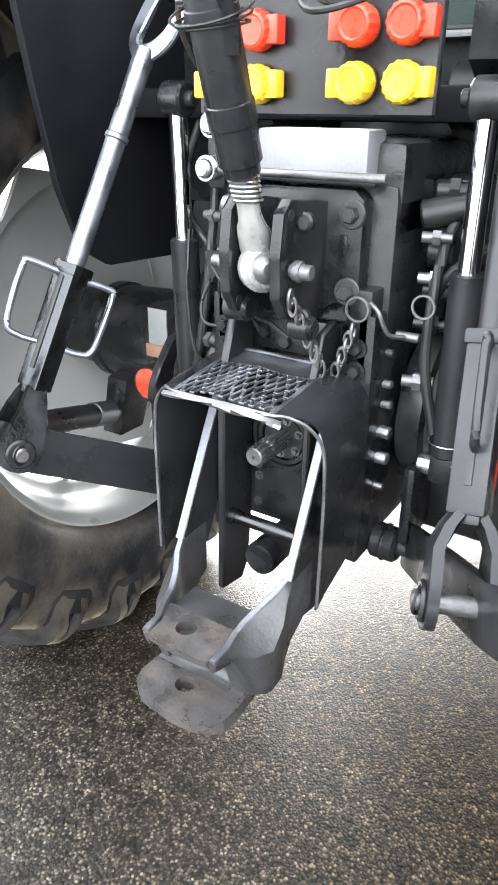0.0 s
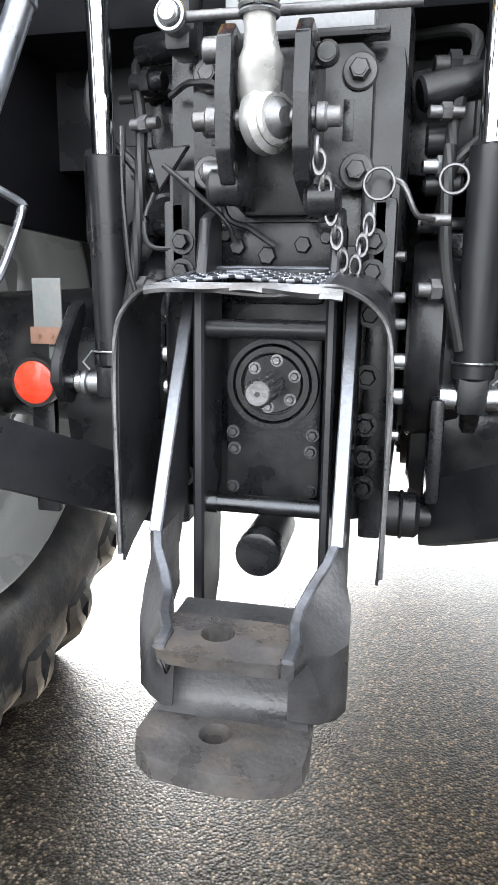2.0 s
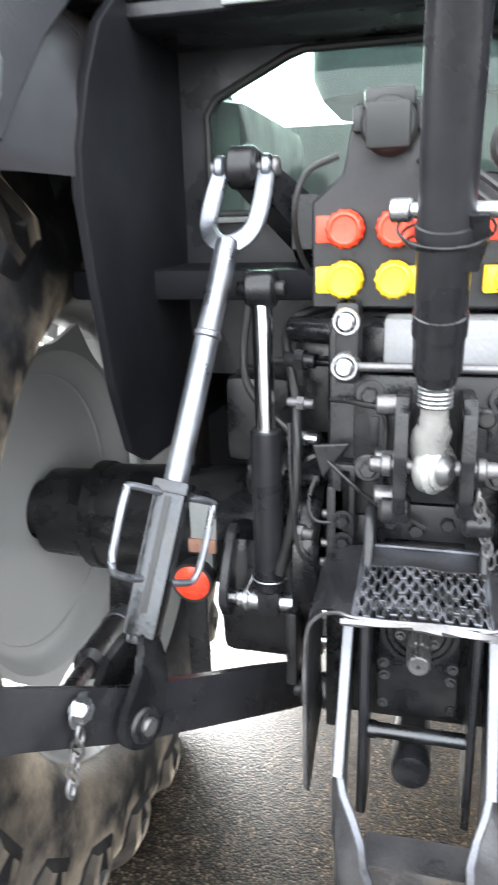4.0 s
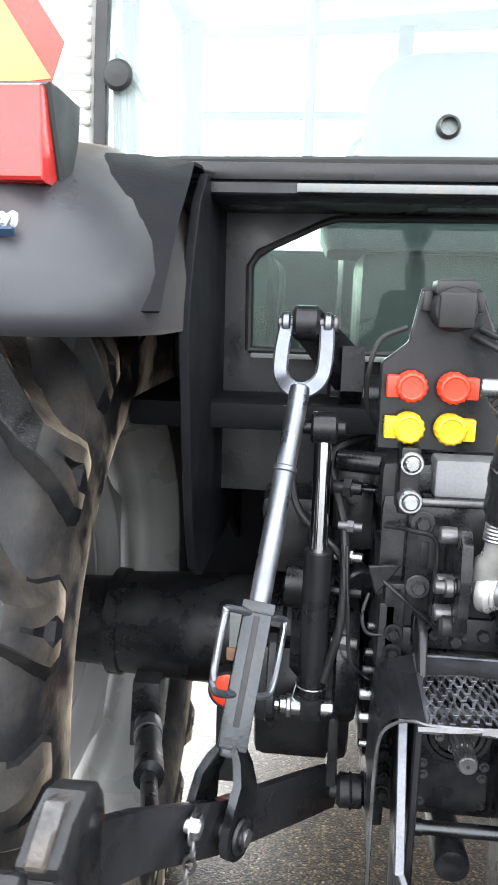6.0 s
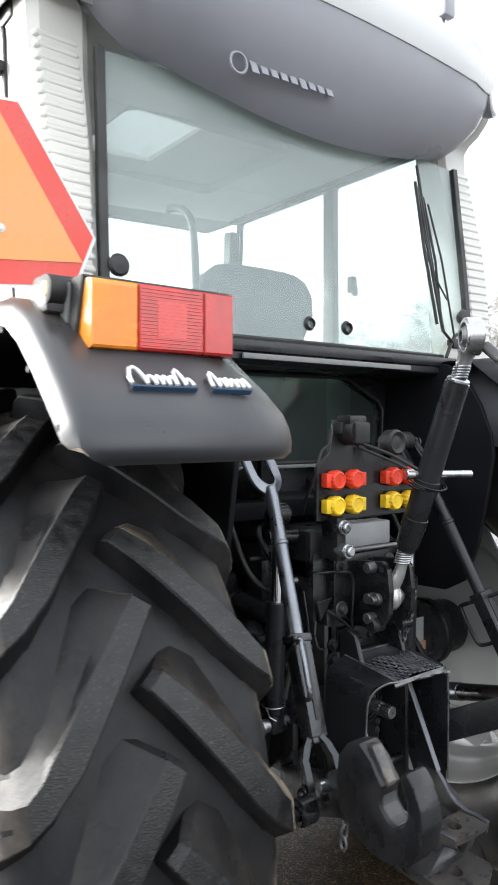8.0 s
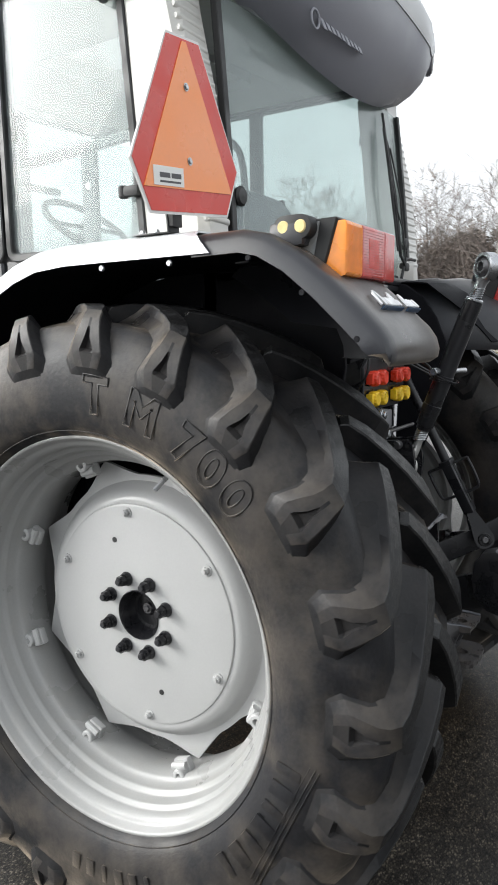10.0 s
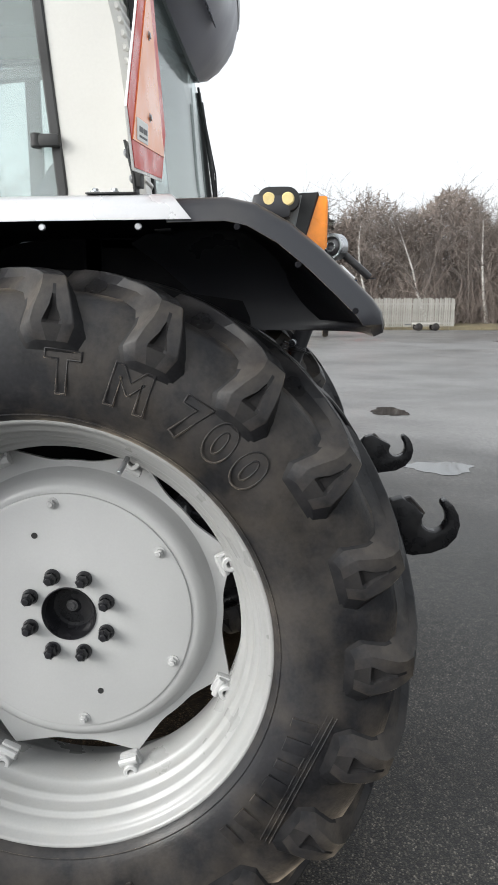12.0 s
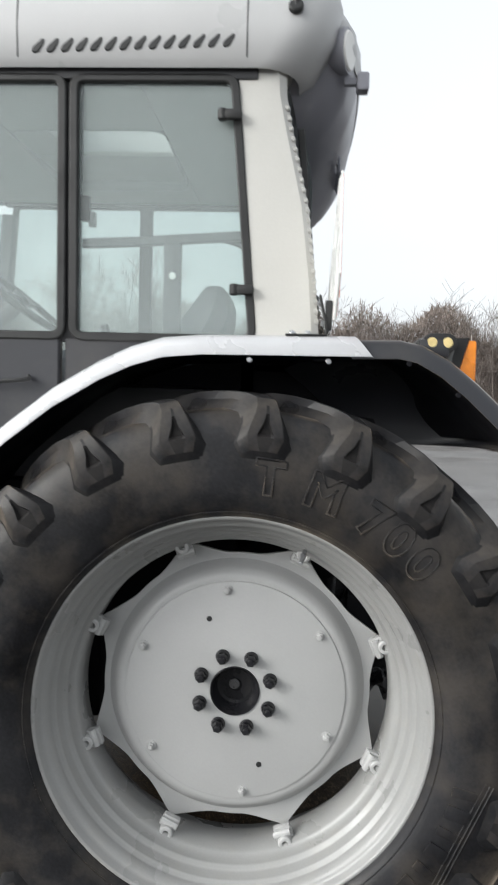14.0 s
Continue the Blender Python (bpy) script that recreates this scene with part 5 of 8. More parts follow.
part("steering_wheel", Mesh().torus((0, 0.93, 1.95), 0.19, 0.014, 'z', 40, 8, Matrix.Rotation(radians(38), 3, 'X')).bar([(-0.18, 0.93, 1.95), (0.18, 0.93, 1.95)], 0.04, 0.012).cyl((0, 0.94, 1.94), (0, 0.91, 1.97), 0.04, ch=0.006), GASKET, dash)

# warning sign on the left mudguard
sgp = [(-1.098, 1.880), (-1.045, 1.776), (-0.750, 1.776), (-0.697, 1.880), (-0.839, 2.139), (-0.957, 2.139)]
def tilt_sign(x, z, d=0.0):
    a = radians(5.5)
    dx, dz = x + 0.905, z - 1.925
    return (-0.905 + dx * math.cos(a) - dz * math.sin(a), -0.232 - d - 0.03 * dz, 1.925 + dx * math.sin(a) + dz * math.cos(a))
def plate(poly, d0, d1):
    m = Mesh()
    n = len(poly)
    m.add([tilt_sign(x, z, d0) for x, z in poly] + [tilt_sign(x, z, d1) for x, z in poly],
          [tuple(range(n)), tuple(range(2 * n - 1, n - 1, -1))] + [(i, n + i, n + (i + 1) % n, (i + 1) % n) for i in range(n)])
    return m
sign = part("warning_sign", plate(sgp, 0.0, 0.004), SIGNEDGE, tractor, "orange slow-vehicle triangle with red reflective borders", 30)
part("sign_red_border", plate([(-0.8975 + (x + 0.8975) * 0.965, 1.957 + (z - 1.957) * 0.968) for x, z in sgp], 0.003, 0.0055), SIGNRED, sign, "", 30)
part("sign_orange_centre", plate([(-1.062, 1.829), (-0.733, 1.829), (-0.890, 2.128), (-0.905, 2.128)], 0.0052, 0.0075), SIGNOR, sign, "", 30)
st = part("sign_sticker", plate([(-1.030, 1.833), (-0.926, 1.833), (-0.926, 1.872), (-1.030, 1.872)], 0.0073, 0.0088), STICKER, sign, "", 30)
tb = Mesh()
for x0, x1, z0, z1 in ((-1.010, -0.975, 1.849, 1.859), (-0.970, -0.936, 1.849, 1.859), (-1.010, -0.938, 1.839, 1.843)):
    pm = plate([(x0, z0), (x1, z0), (x1, z1), (x0, z1)], 0.0086, 0.0094)
    tb.add(pm.v, pm.f)
part("sticker_print", tb, INK, sign, "", 30)
for z in (1.889, 2.039):
    q = tilt_sign(-0.899, z, 0.007)
    part("sign_bolt", Mesh().hexbolt(q, (0, -1, 0), 0.006, 0.005), ZINC, sign)
part("sign_bracket", Mesh().box((-0.930, -0.163, 1.7360), (0.030, 0.104, 0.0035), 0.001).bar([(-0.930, -0.214, 1.737), (-0.930, -0.212, 1.765), (-0.930, -0.196, 1.836)], 0.005, 0.040, (1, 0, 0), 0.001).box((-0.930, -0.219, 1.785), (0.034, 0.016, 0.075), 0.002), GASKET, sign, "black angle bracket bolted to the mudguard")
for at, way in (((-0.930, -0.128, 1.739), (0, 0, 1)), ((-0.930, -0.168, 1.739), (0, 0, 1)), ((-0.930, -0.208, 1.765), (0, 1, 0.2)), ((-0.930, -0.198, 1.815), (0, 1, 0.2))):
    part("bracket_bolt", Mesh().hexbolt(at, way, 0.007, 0.008), ZINC, sign)

# ---- gearbox, axle and hydraulics at the back
hs = Mesh()
hs.box((0, 0.10, 0.90), (0.30, 0.84, 0.58), 0.03)
hs.box((0, -0.24, 0.78), (0.24, 0.18, 0.36), 0.02)
hs.box((0, 0.75, 0.86), (0.36, 1.10, 0.56), 0.04)
hs.box((0, -0.16, 1.17), (0.30, 0.30, 0.14), 0.02)
hs.lathe([(-0.16, 0.0), (-0.16, 0.165), (-0.30, 0.165), (-0.31, 0.135), (-0.40, 0.124), (-0.66, 0.112), (-0.665, 0.118), (-0.69, 0.118), (-0.695, 0.10), (-0.80, 0.095), (-0.80, 0.0)], (0, 0, AX), 'x', 40)
hs.lathe([(0.16, 0.0), (0.16, 0.165), (0.30, 0.165), (0.31, 0.135), (0.40, 0.124), (0.66, 0.112), (0.665, 0.118), (0.69, 0.118), (0.695, 0.10), (0.80, 0.095), (0.80, 0.0)], (0, 0, AX), 'x', 40)
gear = part("gearbox_housing", hs, CAST, tractor, "black painted cast gearbox and rear axle housing")
for s in (-1, 1):
    # plain box added below the cab to block light under the tractor
    part("under_cab_block", Mesh().box((s * 0.385, 0.86, 0.92), (0.40, 0.86, 0.74), 0.05), INNER, tractor, "black block below the cab, added to stop light from the front")
    for k in range(10):
        a = 2 * math.pi * k / 10 + 0.2
        part("flange_bolt", Mesh().hexbolt((s * 0.665, 0.107 * math.cos(a), AX + 0.107 * math.sin(a)), (-s, 0, 0), 0.008, 0.010), CAST, gear)
        part("flange_bolt", Mesh().hexbolt((s * 0.163, 0.14 * math.cos(a), AX + 0.14 * math.sin(a)), (-s, 0, 0), 0.008, 0.010), CAST, gear)
# power take-off: cover, ring, shaft
pc = Mesh()
pc.prism([(-0.062, 0.648), (-0.045, 0.632), (0.045, 0.632), (0.062, 0.648), (0.062, 0.850), (0.045, 0.866), (-0.045, 0.866), (-0.062, 0.850)], 'y', -0.352, -0.325, 0.006, 2)
pto = part("pto_cover", pc, CAST, tractor, "black cover plate of the power take-off")
rg = Mesh()
rg.lathe([(-0.345, 0.040), (-0.362, 0.040), (-0.362, 0.047), (-0.356, 0.049), (-0.362, 0.051), (-0.362, 0.058), (-0.345, 0.060)], (0.0, 0, 0.787), 'y', 48)
rg.lathe([(-0.345, 0.0), (-0.358, 0.0), (-0.360, 0.036), (-0.345, 0.040)], (0.0, 0, 0.787), 'y', 40)
part("pto_ring", rg, CAST, pto)
for k in range(6):
    a = 2 * math.pi * k / 6 + 0.35
    part("cover_bolt", Mesh().hexbolt((0.030 * math.cos(a), -0.358, 0.787 + 0.030 * math.sin(a)), (0, -1, 0), 0.0055, 0.007), STEEL, pto)
for x, z in ((-0.052, 0.722), (0.052, 0.722), (-0.050, 0.700), (0.050, 0.700), (-0.052, 0.648), (0.052, 0.648), (-0.050, 0.852), (0.050, 0.852)):
    part("cover_bolt", Mesh().hexbolt((x, -0.352, z), (0, -1, 0), 0.006, 0.007), CASTWORN, pto)
sh = Mesh()
prof = []
for k in range(36):
    a = 2 * math.pi * k / 36
    prof.append((math.cos(a) * (0.0172 if k % 3 else 0.0150), math.sin(a) * (0.0172 if k % 3 else 0.0150)))
sh.sweep([(0, -0.35, 0.787), (0, -0.415, 0.787), (0, -0.418, 0.787), (0, -0.424, 0.787), (0, -0.427, 0.787), (0, -0.444, 0.787), (0, -0.448, 0.787)], prof, scales=[1, 1, 0.85, 0.85, 1, 1, 0.88])
sh.cyl((0, -0.440, 0.787), (0, -0.4505, 0.787), 0.0152, seg=28, ch=0.002)
pts_ = part("pto_shaft", sh, STEEL, pto, "splined steel stub shaft")
part("centre_hole", Mesh().cyl((0, -0.4495, 0.787), (0, -0.4512, 0.787), 0.0032, seg=12), GASKET, pts_)
part("lower_plug", Mesh().lathe([(-0.30, 0.0), (-0.30, 0.028), (-0.36, 0.029), (-0.415, 0.030), (-0.424, 0.028), (-0.426, 0.022), (-0.424, 0.0)], (-0.003, 0, 0.582), 'y', 36), CAST, pto, "black round plug on the underside")

# bracket plate of the top link
bp_ = Mesh()
bp_.prism([(-0.106, 1.026), (-0.066, 1.016), (-0.04, 0.99), (0.04, 0.99), (0.066, 1.016), (0.110, 1.026), (0.110, 1.165), (0.095, 1.178), (-0.095, 1.178), (-0.106, 1.165)], 'y', -0.350, -0.315, 0.006, 2)
cheek = {}
for x in (-0.035, 0.046):
    cheek[x] = Mesh().prism([(-0.345, 0.995), (-0.40, 0.998), (-0.455, 1.015), (-0.475, 1.045), (-0.478, 1.10), (-0.470, 1.155), (-0.452, 1.172), (-0.42, 1.168), (-0.38, 1.165), (-0.345, 1.16)], 'x', x - 0.0085, x + 0.0085, 0.003, 2)
tb_ = part("top_link_bracket", bp_, CAST, tractor, "black cast top link bracket bolted to the housing")
for m in cheek.values():
    part("bracket_cheek", m, CAST, tb_)
for x, z in ((-0.083, 1.150), (0.094, 1.146), (-0.083, 1.041), (0.094, 1.039)):
    part("bracket_bolt", Mesh().hexbolt((x, -0.350, z), (0, -1, 0), 0.0125, 0.017).cyl((x, -0.349, z), (x, -0.356, z), 0.0205, seg=24, ch=0.002).cyl((x, -0.3655, z), (x, -0.3685, z), 0.0075, seg=12), CASTWORN, tb_)
for x in (-0.035, 0.046):
    for z in (1.155, 1.080, 1.030):
        if x < 0:
            part("bracket_boss", Mesh().cyl((x - 0.034, -0.425, z), (x - 0.007, -0.425, z), 0.0135, ch=0.002), STEEL, tb_)
    for z in (1.152, 1.030):
        part("bracket_hole", Mesh().cyl((x - 0.0095, -0.452, z), (x + 0.0095, -0.452, z), 0.0075, seg=16), GASKET, tb_)
for z in (1.143, 1.016):
    ear = part("bracket_ear", Mesh().cyl((0.066, -0.426, z), (0.066, -0.440, z), 0.0128, seg=20, ch=0.003).box((0.057, -0.428, z), (0.016, 0.016, 0.024), 0.003), CAST, tb_)
    part("ear_hole", Mesh().cyl((0.067, -0.4395, z), (0.067, -0.4412, z), 0.0078, seg=16), GASKET, ear)
part("bracket_boss", Mesh().cyl((-0.062, -0.43, 1.014), (-0.020, -0.43, 1.014), 0.020, ch=0.005), CAST, tb_)
part("bracket_boss", Mesh().cyl((0.046, -0.43, 1.000), (0.085, -0.43, 1.000), 0.018, ch=0.005), CAST, tb_)
pin = Mesh().cyl((-0.075, -0.445, 1.080), (0.085, -0.445, 1.080), 0.0105, ch=0.002).cyl((-0.060, -0.445, 1.080), (-0.046, -0.445, 1.080), 0.015, ch=0.002).cyl((0.058, -0.445, 1.080), (0.070, -0.445, 1.080), 0.0145, ch=0.002)
part("bracket_pin", pin, STEEL, tb_, "zinc plated cross pin")
for x in (-0.076, 0.082):
    part("cast_mark", Mesh().box((x, -0.3505, 1.095), (0.012, 0.003, 0.045), 0.001), CAST, tb_)
# small fittings under the bracket
sm = Mesh()
for x, z, r in ((-0.050, 0.955, 0.011), (0.032, 0.957, 0.011), (-0.012, 0.944, 0.012), (-0.065, 0.968, 0.008), (0.060, 0.965, 0.008)):
    sm.hexbolt((x, -0.335, z), (0, -1, 0), r, 0.014)
sm.box((0, -0.325, 0.955), (0.17, 0.03, 0.06), 0.010)
sm.box((0.0, -0.33, 0.905), (0.12, 0.03, 0.04), 0.010)
part("valve_plate", sm, CAST, tractor, "black valve plate with bolts")

# ladder frame of the hitch: inner side plates and cross bars
ld = Mesh()
for x0, x1 in ((-0.083, -0.069), (0.073, 0.085)):
    ld.prism([(-0.435, 0.50), (-0.375, 0.49), (-0.355, 0.52), (-0.345, 0.62), (-0.345, 0.985), (-0.365, 0.998), (-0.40, 0.985), (-0.430, 0.90)], 'x', x0, x1, 0.003, 1)
lad = part("hitch_frame", ld, BLACK, tractor, "black flat-bar frame of the towing hitch")
part("cross_bar", Mesh().cyl((-0.070, -0.412, 0.858), (0.074, -0.412, 0.858), 0.0115, ch=0.001), BLACK, lad)
part("cross_bar", Mesh().cyl((-0.070, -0.412, 0.643), (0.074, -0.412, 0.643), 0.0115, ch=0.001).cyl((-0.070, -0.412, 0.643), (-0.056, -0.412, 0.643), 0.0135), SLEEVE, lad, "dark worn cross bar")
for s in (-1, 1):
    out = Mesh()
    out.box((s * 0.128, -0.30, 0.80), (0.030, 0.11, 0.42), 0.006)
    out.box((s * 0.118, -0.33, 0.985), (0.034, 0.05, 0.12), 0.005)
    part("side_plate", out, CAST, lad)
    for z in (0.960, 0.925, 0.875, 0.80, 0.74, 0.70, 0.66):
        part("plate_bolt", Mesh().hexbolt((s * 0.118, -0.357, z), (0, -1, 0), 0.0105, 0.012), CAST, lad)
    for z, L in ((0.945, 0.012), (0.895, 0.016), (0.862, 0.02), (0.815, 0.026), (0.770, 0.024), (0.718, 0.02)):
        part("side_stud", Mesh().cyl((s * 0.135, -0.305, z), (s * (0.150 + L * 0.5), -0.305, z), 0.0105 if z > 0.74 and z < 0.85 else 0.007, ch=0.002), ZINC if z < 0.83 else STEEL, lad)

# outer hitch arms: flat bars down to the kink, then thick cheeks that close in on the clevis
def lean(y):
    return 0.012 * max(0.0, min(1.0, (-0.52 - y) / 0.12))


for s in (-1, 1):
    arm = Mesh()
    path = [(s * 0.099, -0.378, 0.905), (s * 0.101, -0.430, 0.800), (s * 0.103, -0.508, 0.634)]
    arm.loft([[(x - s * 0.0075, y, z), (x + s * 0.0075, y, z), (x + s * 0.0075, y + 0.062, z - 0.036), (x - s * 0.0075, y + 0.062, z - 0.036)] for x, y, z in path])
    aa = part("hitch_arm", arm, BLACK, lad, "black steel hitch arm with a worn bright edge", 30)
    part("worn_edge", Mesh().bar([(x, y - 0.0035, z + 0.001) for x, y, z in path], 0.0155, 0.006, (0, -0.86, 0.5), 0.0015), BARE, aa)
    ck = Mesh()
    secs = [(-0.450, 0.095, 0.111, 0.640, 0.638, 0.545), (-0.508, 0.095, 0.111, 0.636, 0.632, 0.512), (-0.530, 0.088, 0.113, 0.622, 0.612, 0.492), (-0.556, 0.074, 0.120, 0.606, 0.588, 0.478), (-0.585, 0.063, 0.118, 0.594, 0.562, 0.476), (-0.612, 0.060, 0.100, 0.588, 0.562, 0.486),
            (-0.640, 0.062, 0.080, 0.586, 0.580, 0.556), (-0.672, 0.060, 0.072, 0.584, 0.580, 0.558)]
    if s < 0:
        secs = [(y, xi - (0.012 if y < -0.62 else 0.0), xo - (0.016 if y < -0.52 else 0.0), zi, zo, zb) for y, xi, xo, zi, zo, zb in secs]
    ck.loft([[(s * xi + lean(y), y, zi), (s * (xi + 0.012) + lean(y), y, zi + 0.002), (s * xo + lean(y), y, zo), (s * xo + lean(y), y, zb + 0.012), (s * (xo - 0.010) + lean(y), y, zb), (s * xi + lean(y), y, zb)] for y, xi, xo, zi, zo, zb in secs])
    cheek_ = part("clevis_cheek", ck, CASTWORN, lad, "", 40)
    part("worn_edge", Mesh().bar([(s * (xi + 0.006) + lean(y), y - 0.001, zi + 0.001) for y, xi, xo, zi, zo, zb in secs[1:]], 0.011, 0.005, (0, -0.3, 0.95), 0.0015), BARE, cheek_)
def holed(poly, hole, r, z0, z1, n=24, under=0.011):
    """A plate with a round hole, in plan."""
    m = Mesh()
    hp = circle2(r, n, hole)
    bm = bmesh.new()
    top = []
    for z in (z0, z1):
        o_ = [bm.verts.new((x, y + (under if z == z0 and y < -0.62 else 0.0), z)) for x, y in poly]
        i_ = [bm.verts.new((x, y, z)) for x, y in hp]
        es = [bm.edges.new((a, b)) for ring in (o_, i_) for a, b in zip(ring, ring[1:] + ring[:1])]
        bmesh.ops.triangle_fill(bm, use_beauty=True, edges=es)
        top.append((o_, i_))
    for r0, r1 in zip(top[0], top[1]):
        for i in range(len(r0)):
            j = (i + 1) % len(r0)
            bm.faces.new((r0[i], r0[j], r1[j], r1[i]))
    return m.from_bm(bm)
cl = part("clevis", holed([(-0.052, -0.600), (-0.052, -0.660), (-0.044, -0.676), (0.02, -0.681), (0.070, -0.678), (0.078, -0.664), (0.076, -0.600)], (0.004, -0.634), 0.0165, 0.567, 0.584, under=0.006), CLEVIS, lad, "worn steel drawbar clevis with pin holes", 30)
part("clevis_tongue", holed([(-0.070, -0.52), (-0.072, -0.60), (-0.074, -0.652), (-0.068, -0.672), (-0.05, -0.688), (-0.02, -0.693), (0.02, -0.697), (0.055, -0.694), (0.080, -0.684), (0.093, -0.668), (0.096, -0.640), (0.092, -0.58), (0.088, -0.52)], (0.003, -0.640), 0.0165, 0.456, 0.480, under=0.002), CLEVIS, cl, "rounded lower clevis tongue", 30)
# cast throat between the two plates: it slopes from under the upper plate down on to the tongue
throat = Mesh()
throat.loft([[(x, y, z) for x, y, z in ((x0, -0.53, z0), (x0, yf, z0), (x1, yf, z0), (x1, -0.53, z0))] for x0, x1, yf, z0 in ((-0.071, 0.091, -0.618, 0.4795), (-0.070, 0.090, -0.608, 0.4815), (-0.070, 0.090, -0.601, 0.487), (-0.069, 0.089, -0.596, 0.496), (-0.067, 0.087, -0.594, 0.512), (-0.064, 0.084, -0.592, 0.540), (-0.060, 0.082, -0.594, 0.568))])
part("clevis_body", throat, CASTWORN, cl, "", 40)

# guard over the shaft
gd_ = Mesh()
sect = []
for a in range(0, 91, 15):
    sect.append((0.098 + 0.050 * math.sin(radians(a)), 0.868 + 0.046 * math.cos(radians(a))))
half = [(0.082, 0.9175)] + sect + [(0.150, 0.80), (0.151, 0.72), (0.150, 0.66), (0.148, 0.625)]
for s in (-1, 1):
    rows_ = []
    for y, dz, lowz in ((-0.535, -0.008, 0), (-0.50, -0.003, 1), (-0.45, 0.003, 2), (-0.40, 0.008, 3), (-0.365, 0.010, 4)):
        row = []
        for i, (x, z) in enumerate(half):
            zz = z + dz
            back = 0.034 * max(0.0, min(1.0, (x - 0.085) / 0.05)) * (1 - lowz / 4)      # the sides stand back from the lip
            if i >= len(half) - 3:
                zz = z + dz - (-0.010 * lowz + 0.026) * (i - len(half) + 4) / 3
            row.append((s * x, y + back, zz))
        rows_.append(row if s < 0 else row[::-1])
    gd_.shell(rows_, 0.0035)
gu = part("shaft_guard", gd_, BLACK, tractor, "black sheet-metal guard over the power take-off", 50)
me_ = Mesh()
for y, dz, w in ((-0.537, 0.908, 0.006), (-0.368, 0.928, 0.010)):
    me_.bar([(-0.084, y, dz), (-0.04, y - (0.004 if w < 0.008 else 0), dz + 0.001), (0.02, y, dz + 0.0005), (0.084, y, dz)], w, 0.0045)
for x in (-0.083, 0.083):
    me_.bar([(x, -0.537, 0.909), (x, -0.368, 0.929)], 0.006, 0.004)
wob = random.Random(9)
def on_guard(u, v):
    """A point of the guard's top, u across, v from the front lip back."""
    return (-0.083 + 0.166 * u, -0.537 + 0.169 * v, 0.906 + 0.021 * v + (0.010 * (1 - (2 * u - 1) ** 2) + 0.0022 * math.sin(13 * u + 2)) * (1 - v) + 0.0014 * math.sin(9 * u + 7 * v))
cells, strands, amp = 10, 7, 0.036
for j in range(strands):
    v0, pts = 0.05 + 0.098 * j, []
    for i in range(2 * cells + 1):
        up_ = amp if (i + j) % 2 else -amp
        jit = wob.uniform(-0.012, 0.012)
        for du in (-0.30, 0.30):
            u = min(1.0, max(0.0, (i + du) / (2 * cells)))
            pts.append(on_guard(u, v0 + up_ + jit))
    me_.bar(pts, 0.0046, 0.0034, b=0.0006)
me_.shell([[on_guard(u / 8, v) for v in ((0.70, 0.85, 1.0))] for u in range(9)], 0.003)
part("guard_mesh", me_, BARE, gu, "expanded metal mesh in the top of the guard")
lipm = Mesh()
lip_ = [(0.150, -0.504, 0.60), (0.151, -0.504, 0.72), (0.151, -0.504, 0.80), (0.146, -0.505, 0.862), (0.128, -0.512, 0.890), (0.104, -0.526, 0.905), (0.085, -0.538, 0.908)]
lipm.tube(smooth_path([(-x, y, z) for x, y, z in lip_] + [(-0.05, -0.540, 0.906), (-0.01, -0.5405, 0.902), (0.03, -0.542, 0.900), (0.06, -0.540, 0.903)] + lip_[::-1], 4), 0.0028, 6)
part("guard_edge", lipm, STEEL, gu, "worn front edge of the guard")
tab = Mesh()
rag = random.Random(4)
rows_ = []
for i in range(19):
    u = i / 18
    x = -0.098 + 0.200 * u
    z = 0.9075 - 0.004 * abs(2 * u - 1) ** 3
    dz = 0.003 + 0.006 * u ** 2 + rag.uniform(0, 0.0008)
    rows_.append([(x, -0.5405 - 0.003 * math.sin(9 * u), z + 0.002), (x, -0.545 - 0.003 * math.sin(11 * u), z - dz * 0.5), (x, -0.543 - 0.004 * math.sin(14 * u), z - dz)])
tab.shell(rows_, 0.0022)
part("crumpled_lip", tab, STEEL, gu, "crumpled bright front lip of the guard")

